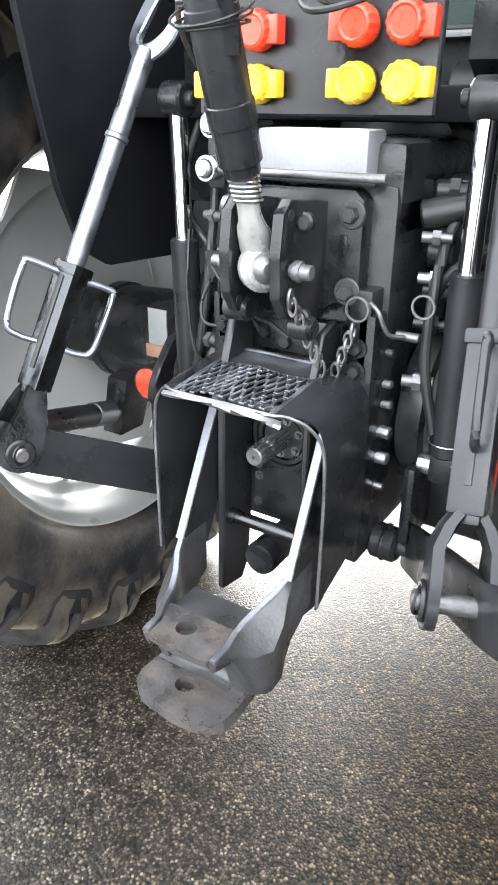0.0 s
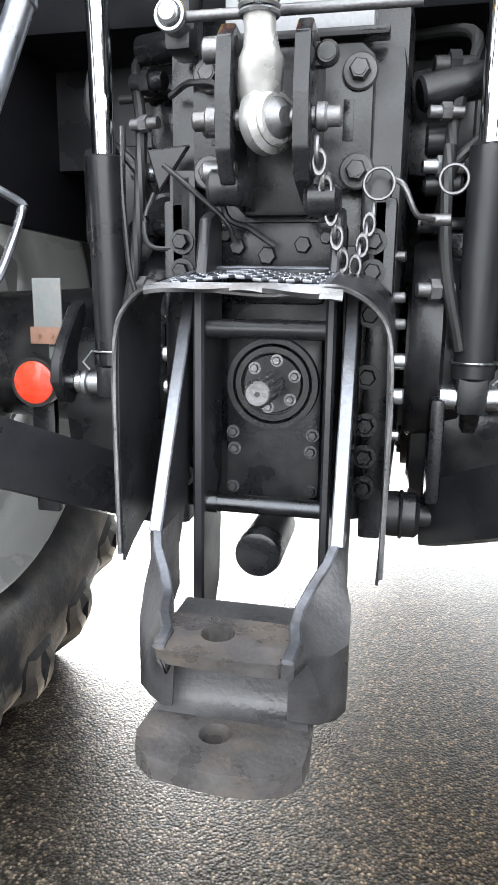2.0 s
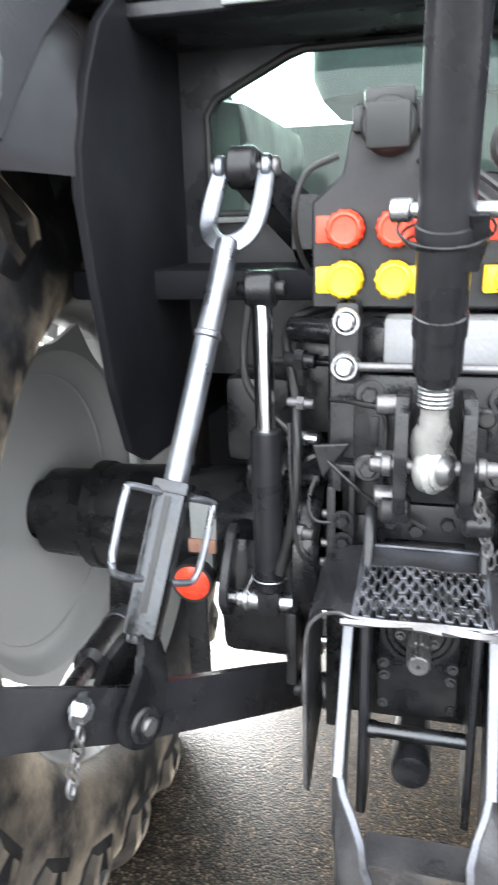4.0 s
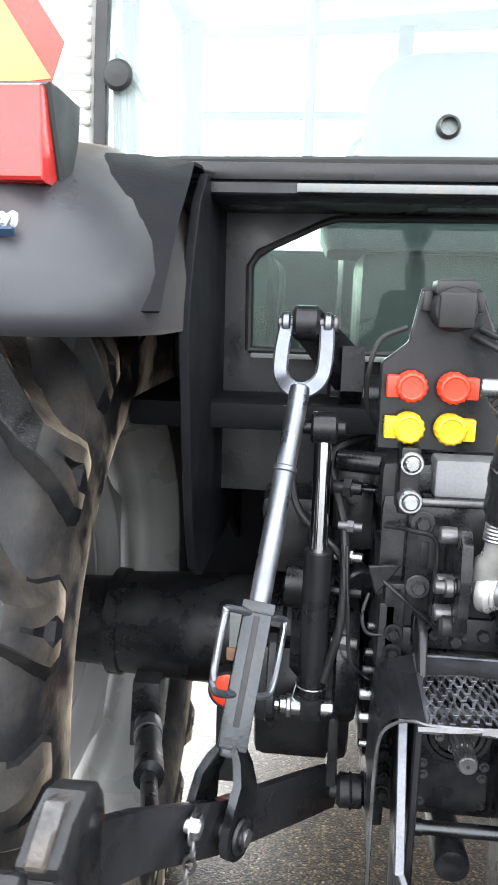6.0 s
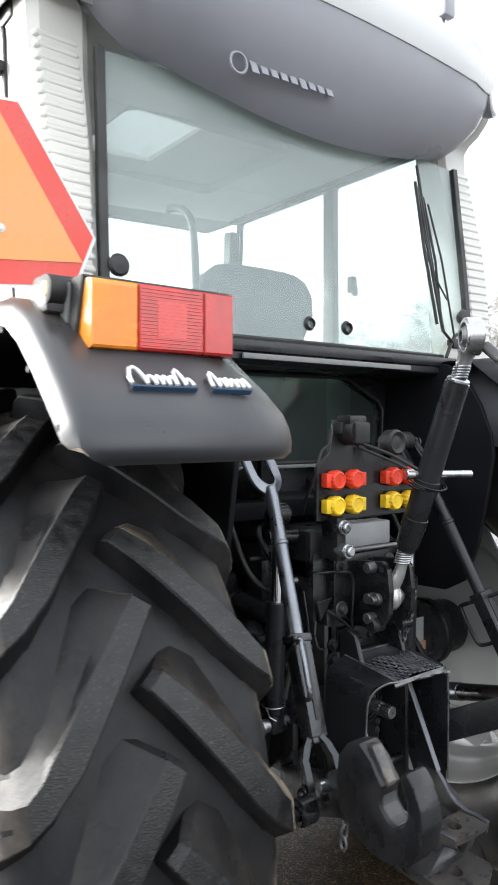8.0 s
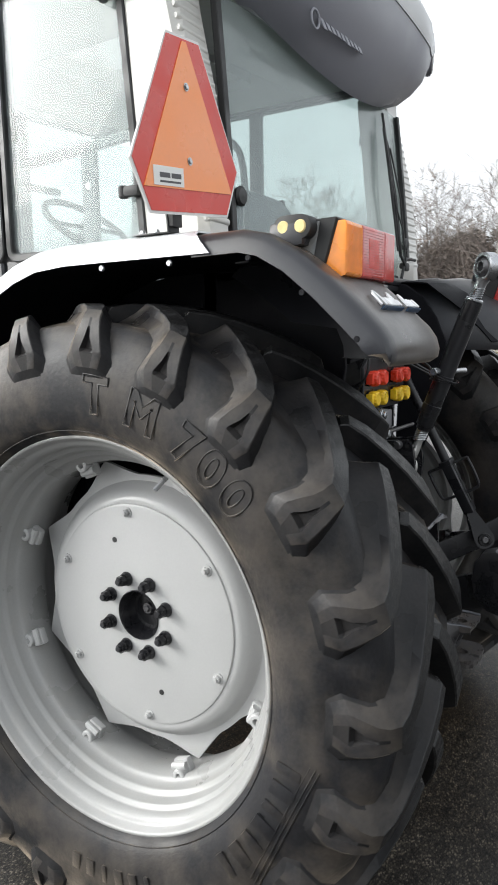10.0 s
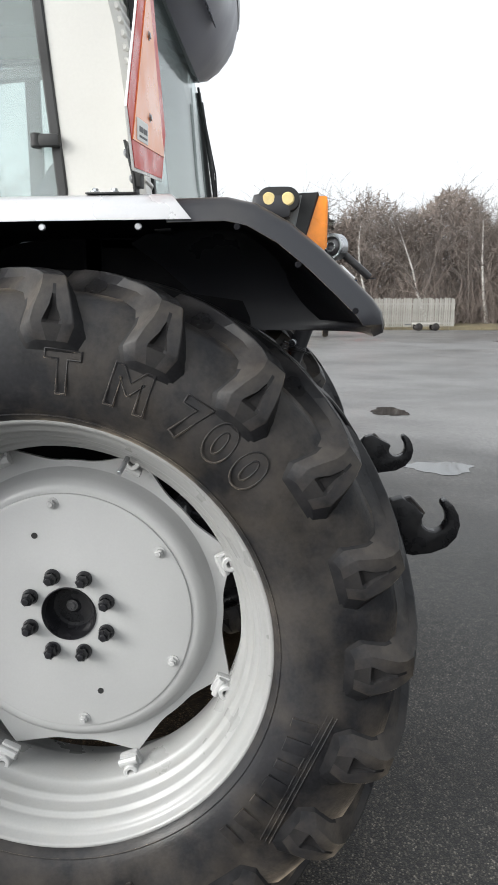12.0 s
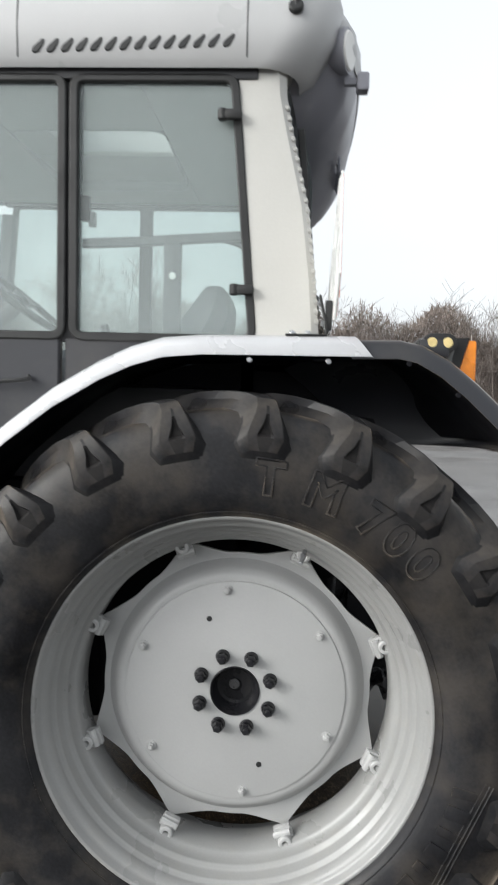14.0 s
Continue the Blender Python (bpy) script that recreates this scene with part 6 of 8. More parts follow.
# lift cylinders
for s in (-1, 1):
    x = s * 0.247
    body = Mesh().cyl((x, -0.283, 0.800), (x, -0.293, 1.075), 0.0245, seg=28, ch=0.003)
    body.cyl((x, -0.283, 0.792), (x, -0.283, 0.815), 0.027, ch=0.004)
    body.box((x, -0.283, 0.775), (0.040, 0.044, 0.055), 0.010)
    lc = part("lift_cylinder", body, BLACK, tractor, "black hydraulic lift cylinder with a bright chrome rod")
    part("piston_rod", Mesh().cyl((x, -0.293, 1.07), (x, -0.300, 1.272), 0.0155, seg=28), CHROME, lc, "polished chrome piston rod")
    part("rod_eye", Mesh().cyl((x - 0.022, -0.301, 1.290), (x + 0.022, -0.301, 1.290), 0.027, ch=0.004).cyl((x - 0.036, -0.301, 1.290), (x + 0.036, -0.301, 1.290), 0.012, ch=0.002), CAST, lc)
    part("cylinder_pin", Mesh().cyl((s * 0.205, -0.283, 0.768), (s * 0.305, -0.283, 0.768), 0.0165, ch=0.003).cyl((s * 0.292, -0.283, 0.768), (s * 0.315, -0.283, 0.768), 0.011, ch=0.002).cyl((s * 0.282, -0.283, 0.768), (s * 0.292, -0.283, 0.768), 0.021, ch=0.002), ZINC, lc)
    part("wire_clip", Mesh().torus((x, -0.283, 0.815), 0.0285, 0.0016, 'z', 20, 6).tube([(x + s * 0.028, -0.29, 0.815), (x + s * 0.034, -0.31, 0.80), (x + s * 0.02, -0.318, 0.79)], 0.0014, 6), ZINC, lc)
    part("hydraulic_hose", Mesh().tube(smooth_path([(x - s * 0.02, -0.30, 0.83), (x - s * 0.045, -0.30, 0.95), (x - s * 0.045, -0.27, 1.1), (x - s * 0.02, -0.2, 1.22), (s * 0.15, -0.12, 1.25)], 6), 0.008, 10), GASKET, lc)
    # cranked lever plate beside the cylinder
    part("lever_plate", Mesh().prism([(-0.300, 0.74), (-0.32, 0.77), (-0.315, 0.80), (-0.295, 0.83), (-0.255, 0.875), (-0.23, 0.885), (-0.225, 0.865), (-0.26, 0.81), (-0.262, 0.75), (-0.28, 0.735)], 'x', s * 0.312, s * 0.330, 0.003, 1), BLACK, tractor)
    part("rockshaft_arm", Mesh().loft([[(s * (0.20 + dx), y, z + dz) for dx, dz in ((-0.02, -h), (0.02, -h), (0.02, h), (-0.02, h))] for y, z, h in ((0.02, 1.30, 0.06), (-0.10, 1.335, 0.05), (-0.20, 1.38, 0.04))] ).cyl((s * 0.10, 0.0, 1.30), (s * 0.24, 0.0, 1.30), 0.055, ch=0.006), CAST, tractor)
    part("rockshaft_end", Mesh().loft([[(s * (0.21 + k * 0.072 + dx), -0.15 - 0.085 * k, 1.375 + 0.082 * k + dz) for dx, dz in ((-0.018, -h), (0.018, -h), (0.018, h), (-0.018, h))] for k, h in ((0.0, 0.04), (0.5, 0.034), (1.0, 0.026))]).cyl((s * 0.262, -0.238, 1.459), (s * 0.308, -0.238, 1.459), 0.030, ch=0.006), CAST, tractor)

# lift rods with turnbuckle, and the lower links
def lift_rod(s):
    A = Vector((s * 0.290, -0.326, 1.350))
    B = Vector((s * 0.375, -0.602, 0.765))
    d = (B - A)
    P = lambda t: A + d * t
    side = Vector((1, 0, 0))
    fk = Mesh()
    lean_ = Vector((0.006, 0.085, 0.105))          # from the stem to the pin of the fork
    F = lambda x, u: A + Vector((x, 0, 0)) + lean_ * u
    fk.bar(smooth_path([F(-0.034, 1.0), F(-0.037, 0.6), F(-0.033, 0.24), F(-0.013, 0.05), F(0.013, 0.05), F(0.033, 0.24), F(0.037, 0.6), F(0.034, 1.0)], 5), 0.026, 0.012, (0, 1, 0), 0.003)
    fk.cyl(F(0, 0.08), P(0.03), 0.017, ch=0.003)
    for e in (-1, 1):
        fk.cyl(F(e * 0.028, 1.03), F(e * 0.043, 1.03), 0.019, ch=0.003)
    ft = part("lift_rod", fk, ROD if s < 0 else CAST, tractor, "adjustable lift rod with a forked top end" )
    part("fork_pin", Mesh().cyl(F(-0.050, 1.03), F(0.050, 1.03), 0.011, ch=0.002).cyl(F(0.043, 1.03), F(0.054, 1.03), 0.015, ch=0.003), STEEL, ft)
    part("upper_spindle", Mesh().cyl(P(0.02), P(0.200), 0.0165, seg=20, ch=0.002).cyl(P(0.190), P(0.206), 0.0190, ch=0.002).cyl(P(0.20), P(0.56), 0.0165, seg=20), ROD if s < 0 else BLACK, ft, "plated threaded spindle")
    ax_ = d.normalized()
    upv = Vector((0, -1, 0))
    upv = (upv - ax_ * upv.dot(ax_)).normalized()
    sd = ax_.cross(upv)
    rot = Matrix((sd, upv, ax_)).transposed()
    part("turnbuckle_box", Mesh().box(P(0.68), (0.044, 0.038, d.length * 0.32), 0.004, rot).box(P(0.53), (0.05, 0.044, 0.018), 0.004, rot), SLEEVE if s < 0 else BLACK, ft, "square turnbuckle sleeve")
    part("turnbuckle_slot", Mesh().box(P(0.67) + upv * 0.0192, (0.009, 0.004, d.length * 0.24), 0.0015, rot), GASKET, ft)
    fore = Vector((0.55, 0.83, 0) if s < 0 else (-0.2, 0.98, 0))
    fore = (fore - ax_ * fore.dot(ax_)).normalized()
    for e in (-1, 1):
        hp = [P(0.545) + fore * e * 0.02, P(0.545) + fore * e * 0.070, P(0.56) + fore * e * 0.074, P(0.63) + fore * e * 0.075, P(0.71) + fore * e * 0.070, P(0.725) + fore * e * 0.048, P(0.725) + fore * e * 0.02]
        part("crank_handle", Mesh().tube(smooth_path(hp, 5), 0.0055, 10), ROD if s < 0 else BLACK, ft, "bent rod handle")
    # the lower fork straddles the link: two plates along it
    sdl = Vector((0.89, 0.45 * s, 0))
    sdl = (sdl - ax_ * sdl.dot(ax_)).normalized()
    upl = sdl.cross(ax_)
    lf = Mesh()
    for e in (-1, 1):
        side_ = [(0.832, 0.015), (0.86, 0.019), (0.90, 0.024), (0.95, 0.031), (0.99, 0.035), (1.02, 0.033), (1.043, 0.022), (1.050, 0.007)]
        outline = side_ + [(t, -u) for t, u in side_[::-1]]
        gap_ = lambda t: e * (0.010 + 0.022 * max(0.0, min(1.0, (t - 0.835) / 0.045)))
        lf.loft([[P(t) + upl * u + sdl * (gap_(t) + h) for t, u in outline] for h in (-0.0065, -0.005, 0.005, 0.0065)])
    lf.box(P(0.842), (0.034, 0.030, 0.02), 0.005, rot)
    part("lower_fork", lf, SLEEVE if s < 0 else BLACK, ft)
    for e in (-1, 1):
        part("fork_boss", Mesh().cyl(P(1.0) + sdl * e * 0.037, P(1.0) + sdl * e * 0.044, 0.025, ch=0.003).torus(P(1.0) + sdl * e * 0.044, 0.016, 0.0022, 'x', 24, 6), CAST, ft)
    part("link_pin", Mesh().cyl(P(1.0) - sdl * 0.052, P(1.0) + sdl * 0.052, 0.0125, ch=0.003), STEEL, ft)



def lower_link(s):
    lk = Mesh()
    rings = []
    sway, out = (0.0, 0.025) if s < 0 else (0.072, 0.0)
    for x, y, z, h in ((0.205, -0.275, 0.604, 0.045), (0.250 + sway * 0.1, -0.36, 0.646, 0.046), (0.375 + sway * 0.5, -0.602, 0.765, 0.043), (0.445 + sway * 0.8 + out * 0.4, -0.74, 0.850, 0.044), (0.475 + sway + out, -0.825, 0.890, 0.046)):
        rings.append([(s * (x - 0.011), y, z - h), (s * (x + 0.011), y, z - h), (s * (x + 0.013), y, z - h * 0.8), (s * (x + 0.013), y, z + h * 0.8), (s * (x + 0.011), y, z + h), (s * (x - 0.011), y, z + h), (s * (x - 0.013), y, z + h * 0.8), (s * (x - 0.013), y, z - h * 0.8)])
    lk.loft(rings)
    lo = part("lower_link", lk, BLACK, tractor, "black forged lower link arm with a claw end")
    part("link_ball", Mesh().cyl((s * 0.142, -0.285, 0.605), (s * 0.192, -0.285, 0.605), 0.031, ch=0.006).cyl((s * 0.120, -0.285, 0.605), (s * 0.215, -0.285, 0.605), 0.015).torus((s * 0.167, -0.285, 0.605), 0.031, 0.003, 'x', 28, 6), CAST, lo, "black pivot bushing")
    hk = [(-0.812, 0.945), (-0.832, 0.972), (-0.862, 0.982), (-0.892, 0.966), (-0.910, 0.946), (-0.922, 0.938), (-0.914, 0.922), (-0.916, 0.905), (-0.932, 0.892), (-0.952, 0.890), (-0.970, 0.900), (-0.981, 0.922), (-0.977, 0.946), (-0.964, 0.966), (-0.966, 0.979),
          (-0.978, 0.984), (-0.995, 0.970), (-1.010, 0.945), (-1.016, 0.915), (-1.008, 0.880), (-0.985, 0.850), (-0.945, 0.829), (-0.895, 0.818), (-0.845, 0.826), (-0.814, 0.858), (-0.806, 0.90)]
    if s > 0:
        hk = [(y - 0.030 * (1 if y < -0.9 else 0.3), z) for y, z in hk]
    else:
        hk = [(y + 0.020, z + 0.011) for y, z in hk]
    def toe(m):
        """Turns the hook outwards towards its tip."""
        m.v = [(x + s * (out + 0.19 * max(0.0, -0.829 - y) * (1 if out else 0)), y, z) for x, y, z in m.v]
        return m
    part("claw", toe(Mesh().prism(hk, 'x', s * (0.452 + sway), s * (0.498 + sway), 0.007, 2)), CAST, lo, "black cast hook end of the lower link")
    lat = [(-0.862, 0.978), (-0.885, 0.986), (-0.905, 0.966), (-0.926, 0.940), (-0.919, 0.930), (-0.900, 0.940), (-0.878, 0.962)]
    if s < 0:
        lat = [(y + 0.020, z + 0.011) for y, z in lat]
    part("claw_latch", toe(Mesh().prism(lat, 'x', s * (0.464 + sway), s * (0.486 + sway), 0.003, 1)), CLEVIS, lo, "worn steel locking latch")
    part("claw_throat", toe(Mesh().prism([(y + (0.020 if s < 0 else -0.02), z + (0.011 if s < 0 else 0)) for y, z in ((-0.9165, 0.9215), (-0.9185, 0.905), (-0.934, 0.8935), (-0.952, 0.8915), (-0.952, 0.885), (-0.920, 0.885), (-0.910, 0.905))], 'x', s * (0.460 + sway), s * (0.490 + sway), 0.001)), CASTWORN, lo, "worn throat of the hook")
    ch = part("arm_bolt", Mesh().cyl((s * (0.385 + sway), -0.675, 0.822), (s * (0.450 + sway), -0.665, 0.826), 0.011, ch=0.002).hexbolt((s * (0.398 + sway), -0.673, 0.822), (-s, -0.1, 0), 0.016, 0.012), ZINC, lo)
    lnk = Mesh()
    for k in range(5):
        lnk.torus((s * (0.395 + sway + 0.004 * k), -0.685 - 0.002 * k, 0.795 - 0.019 * k), 0.010, 0.0028, 'y' if k % 2 else 'x', 12, 6, squash=(0.75, 1.25))
    part("check_chain", lnk, STEEL, lo)


def stabiliser(s):
    """Side check bar between the axle and the lower link: a sleeve with a bright collar and an eye at each end."""
    A, B = Vector((s * 0.590, -0.115, 0.615)), Vector((s * 0.462, -0.640, 0.775))
    d = (B - A).normalized()
    st_ = part("stabiliser", Mesh().tube([A, A.lerp(B, 0.08), A.lerp(B, 0.10), A.lerp(B, 0.62), A.lerp(B, 0.64), B], 1, 18, [0.016, 0.016, 0.026, 0.026, 0.014, 0.014]), CAST, tractor, "black telescopic check bar between axle and lower link")
    part("collar", Mesh().cyl(A.lerp(B, 0.12), A.lerp(B, 0.26), 0.0285, ch=0.003), ROD, st_, "bright worn collar")
    part("end_eye", Mesh().cyl(B + Vector((-0.020, 0, 0)), B + Vector((0.020, 0, 0)), 0.026, ch=0.004).hexbolt(B + Vector((-s * -0.02, 0, 0)), (s, 0, 0), 0.014, 0.012), CAST, st_)
    part("anchor", Mesh().prism([(-0.16, 0.57), (-0.08, 0.57), (-0.03, 0.69), (-0.03, 0.72), (-0.13, 0.70)], 'x', s * 0.560, s * 0.620, 0.006, 2), CAST, st_)


for s in (-1, 1):
    lift_rod(s)
    lower_link(s)
    stabiliser(s)

# the top link, standing in its bracket
tl0, tl1 = Vector((0.003, -0.445, 1.085)), Vector((0.004, -0.660, 1.670))
T = lambda t: tl0 + (tl1 - tl0) * t
tl = Mesh()
stp = ((0.200, 0.019), (0.202, 0.0235), (0.222, 0.0245), (0.226, 0.0285), (0.298, 0.0285), (0.30, 0.0305), (0.34, 0.0305), (0.342, 0.0285), (0.478, 0.0285), (0.48, 0.031), (0.50, 0.031), (0.502, 0.0285), (0.885, 0.0285), (0.888, 0.0165), (0.95, 0.0165))
tl.tube([T(t) for t, r in stp], 1, 28, [r for t, r in stp])
top = part("top_link", tl, BLACK, tractor, "black top link tube standing upright, held by a cross pin")
bl = Mesh()
bc, bn = Vector((0.010, -0.445, 1.079)), Vector((0.80, -0.60, 0.0))
bl.cyl(bc - bn * 0.018, bc + bn * 0.008, 0.0345, seg=36, ch=0.006).cyl(bc + bn * 0.006, bc + bn * 0.013, 0.028, seg=32, ch=0.003)
bl.loft([[(cx + w * math.cos(a), cy + 0.8 * w * math.sin(a), z) for a in [2 * math.pi * i / 16 for i in range(16)]] for cx, cy, z, w in ((-0.002, -0.444, 1.085, 0.019), (-0.002, -0.447, 1.103, 0.0240), (0.000, -0.454, 1.120, 0.0245), (0.002, -0.460, 1.133, 0.0240), (0.003, -0.466, 1.142, 0.0190), (0.003, -0.472, 1.155, 0.0165), (0.003, -0.478, 1.172, 0.0165))])
be = part("ball_end", bl, PALEZINC, top, "bright plated ball end")
ball = Mesh().tube([bc + bn * d for d in (0.008, 0.014, 0.019, 0.0225, 0.0235)], 1, 24, [0.0225, 0.0205, 0.0165, 0.011, 0.010])
part("socket_ball", ball, STEEL, be)
th = Mesh()
for k in range(7):
    th.torus(T(0.145 + 0.010 * k), 0.0185, 0.0028, 'z', 20, 6)
part("thread", th, ZINC, top)
e1 = T(1.0)
rc = e1 + Vector((0.003, -0.010, 0.034))
turn_ring = Matrix.Rotation(radians(-38), 3, 'Z')
def ring_lathe(prof, seg):
    """A turned part of the ring end, its bore looking to the front left."""
    m = Mesh().lathe(prof, (0, 0, 0), 'x', seg, closed=True)
    m.v = [tuple(rc + turn_ring @ Vector(v)) for v in m.v]
    return m
ringm = ring_lathe([(-0.019, 0.0325), (-0.0195, 0.038), (-0.016, 0.0425), (0.016, 0.0425), (0.0195, 0.038), (0.019, 0.0325), (0.011, 0.0305), (-0.011, 0.0305)], 40).tube([T(0.945), T(0.985), T(1.0)], 1, 16, [0.0165, 0.0175, 0.022])
part("ring_end", ringm, ZINC, top, "plated ring end with ball")
part("ring_ball", ring_lathe([(-0.025, 0.0135), (-0.025, 0.018), (-0.021, 0.0205), (-0.016, 0.0245), (-0.008, 0.0295), (0.008, 0.0295), (0.016, 0.0245), (0.021, 0.0205), (0.025, 0.018), (0.025, 0.0135)], 28), STEEL, top)
hl0, hl1 = rc + Vector((0.004, -0.030, -0.022)), Vector((0.018, -0.788, 1.606))
part("hand_lever", Mesh().cyl(hl0, hl1, 0.0125, ch=0.002).torus(hl1 + Vector((0.002, -0.006, -0.004)), 0.015, 0.0018, 'z', 20, 6), CASTWORN, top, "dark grey pull handle with a wire ring")
nk = Mesh()
for k in range(5):
    nk.torus(T(0.905 + 0.010 * k), 0.0172, 0.0026, 'z', 20, 6)
nk.cyl(T(0.886), T(0.902), 0.0265, ch=0.003)
part("thread", nk, ZINC, top, "plated threaded neck with a lock nut")
part("support_pin", Mesh().cyl((-0.050, -0.533, 1.391), (0.133, -0.582, 1.388), 0.0085, ch=0.002).cyl((-0.052, -0.5325, 1.391), (-0.030, -0.538, 1.391), 0.0125, ch=0.002), ZINC, top, "bright cross pin holding the top link")
wr = Mesh()
for k in range(3):
    wr.torus(T(0.47 + 0.012 * k), 0.040 + 0.004 * k, 0.0016, 'z', 32, 6, Matrix.Rotation(radians(12 + 6 * k), 3, 'X'))
part("wire_loop", wr, CAST, top)
part("catch_hook", Mesh().bar([(0.03, -0.55, 1.33), (0.036, -0.56, 1.36), (0.034, -0.575, 1.385)], 0.02, 0.005), CAST, top)

# coupling panel with red and yellow caps
pn = Mesh()
pn.prism([(-0.165, 1.268), (0.195, 1.268), (0.195, 1.405), (0.15, 1.425), (0.01, 1.440), (-0.022, 1.520), (-0.110, 1.520), (-0.125, 1.438), (-0.165, 1.405)], 'y', -0.352, -0.338, 0.003, 1)
panel = part("coupling_panel", pn, BLACK, tractor, "black panel carrying eight hydraulic couplings")
for x in (-0.119, -0.055, 0.092, 0.157):
    for z, mt, lb in ((1.371, RED, "red dust cap"), (1.307, YELLOW, "yellow dust cap")):
        cp = Mesh()
        e = -1 if x in (-0.119, 0.092) else 1
        seg = 56
        rings = []
        for h, r, wv in ((0.0, 0.0235, 0.0), (-0.008, 0.0242, 0.0), (-0.0095, 0.0242, 0.0010), (-0.026, 0.0240, 0.0010), (-0.031, 0.0212, 0.0006), (-0.0325, 0.018, 0.0), (-0.0305, 0.0155, 0.0), (-0.030, 0.004, 0.0)):
            rings.append([(x + (r + wv * math.cos(14 * q)) * math.cos(q), -0.352 + h, z + (r + wv * math.cos(14 * q)) * math.sin(q)) for q in [2 * math.pi * i / seg for i in range(seg)]])
        cp.loft(rings)
        cp.box((x + e * 0.027, -0.366, z), (0.020, 0.022, 0.034), 0.003)
        part("dust_cap", cp, mt, panel, lb)
    part("coupling_collar", Mesh().lathe([(-0.335, 0.021), (-0.356, 0.026), (-0.352, 0.0)], (x, 0, 1.371), 'y', 24).lathe([(-0.335, 0.021), (-0.356, 0.026), (-0.352, 0.0)], (x, 0, 1.307), 'y', 24), GASKET, panel)
sk = Mesh()
sk.lathe([(-0.345, 0.034), (-0.392, 0.034), (-0.40, 0.030), (-0.402, 0.0)], (-0.066, 0, 1.490), 'y', 28)
sk.box((-0.066, -0.37, 1.520), (0.06, 0.05, 0.022), 0.006)
sk.box((-0.066, -0.405, 1.488), (0.052, 0.012, 0.052), 0.008)
skt = part("trailer_socket", sk, GASKET, panel, "black round trailer socket with a hinged lid")
for x in (-0.104, -0.028):
    part("socket_ear", Mesh().box((x, -0.362, 1.50), (0.014, 0.03, 0.03), 0.004), GASKET, skt)
part("spare_socket", Mesh().lathe([(-0.335, 0.018), (-0.352, 0.020), (-0.356, 0.033), (-0.385, 0.034), (-0.392, 0.028), (-0.386, 0.018), (-0.388, 0.0)], (0.085, 0, 1.462), 'y', 28).box((0.085, -0.345, 1.435), (0.04, 0.014, 0.05), 0.004), GASKET, panel, "black round socket cap")
cb = Mesh()
for dx in (0,):
    cb.tube(smooth_path([(-0.13 - dx, -0.36, 1.46), (-0.17 - dx, -0.37, 1.44), (-0.185 - dx, -0.37, 1.39), (-0.18 - dx, -0.33, 1.33), (-0.15, -0.28, 1.28)], 6), 0.004, 8)
cb.tube(smooth_path([(-0.02, -0.36, 1.46), (0.04, -0.41, 1.43), (0.10, -0.47, 1.385), (0.16, -0.45, 1.40), (0.2, -0.36, 1.45)], 6), 0.0045, 8)
cb.tube(smooth_path([(-0.03, -0.36, 1.45), (0.03, -0.42, 1.415), (0.09, -0.48, 1.375), (0.17, -0.44, 1.40), (0.22, -0.34, 1.46)], 6), 0.004, 8)
part("cable", cb, GASKET, panel, "black cables looping off the panel")

# grey valve block, plugs and pipes below the panel
vb = part("valve_block", Mesh().box((0.02, -0.315, 1.222), (0.175, 0.06, 0.062), 0.006), GREYBOX, tractor, "grey cast valve block")
part("valve_flange", Mesh().box((0.02, -0.34, 1.188), (0.21, 0.03, 0.010), 0.003), CAST, vb)
part("locking_bar", Mesh().cyl((-0.10, -0.40, 1.198), (0.16, -0.40, 1.198), 0.006), STEEL, vb)
pg = Mesh()
pg.box((-0.113, -0.355, 1.225), (0.032, 0.06, 0.11), 0.008)
pv = part("plug_block", pg, CAST, tractor)
for z, y in ((1.256, -0.404), (1.199, -0.417)):
    part("test_plug", Mesh().cyl((-0.113, -0.37, z), (-0.113, y + 0.01, z), 0.017, ch=0.003).cyl((-0.113, y + 0.012, z), (-0.113, y - 0.004, z), 0.012, ch=0.003).torus((-0.113, y + 0.008, z), 0.0155, 0.003, 'y', 20, 6), ZINC, pv, "bright hexagon plug")
hb = Mesh()
hb.cyl((-0.26, -0.20, 1.165), (-0.12, -0.22, 1.165), 0.006)
for k in range(4):
    hb.cyl((-0.215 + 0.022 * k, -0.2, 1.165), (-0.205 + 0.022 * k, -0.2, 1.165), 0.012 if k % 2 else 0.009, ch=0.001)
hb.tube(smooth_path([(-0.14, -0.33, 1.135), (-0.10, -0.365, 1.140), (-0.06, -0.37, 1.120), (-0.062, -0.37, 1.00), (-0.03, -0.36, 0.975), (0.0, -0.355, 0.955)], 6), 0.004, 8)
hb.tube(smooth_path([(-0.16, -0.34, 1.02), (-0.17, -0.35, 0.985), (-0.16, -0.355, 0.955), (-0.12, -0.35, 0.952)], 5), 0.0032, 8)
hb.tube(smooth_path([(-0.14, -0.36, 1.05), (-0.10, -0.375, 1.02), (-0.06, -0.37, 0.985), (-0.05, -0.36, 0.96)], 5), 0.0032, 8)
hb.tube(smooth_path([(-0.20, -0.34, 1.10), (-0.195, -0.355, 1.00), (-0.185, -0.35, 0.90), (-0.15, -0.33, 0.86)], 5), 0.0035, 8)
part("hydraulic_pipe", hb, CAST, tractor, "bent steel hydraulic pipes")
part("spring_bracket", Mesh().prism([(-0.165, 1.07), (-0.11, 1.075), (-0.15, 1.02)], 'y', -0.35, -0.34, 0.002).box((-0.12, -0.34, 0.99), (0.03, 0.03, 0.10), 0.004), CAST, tractor)
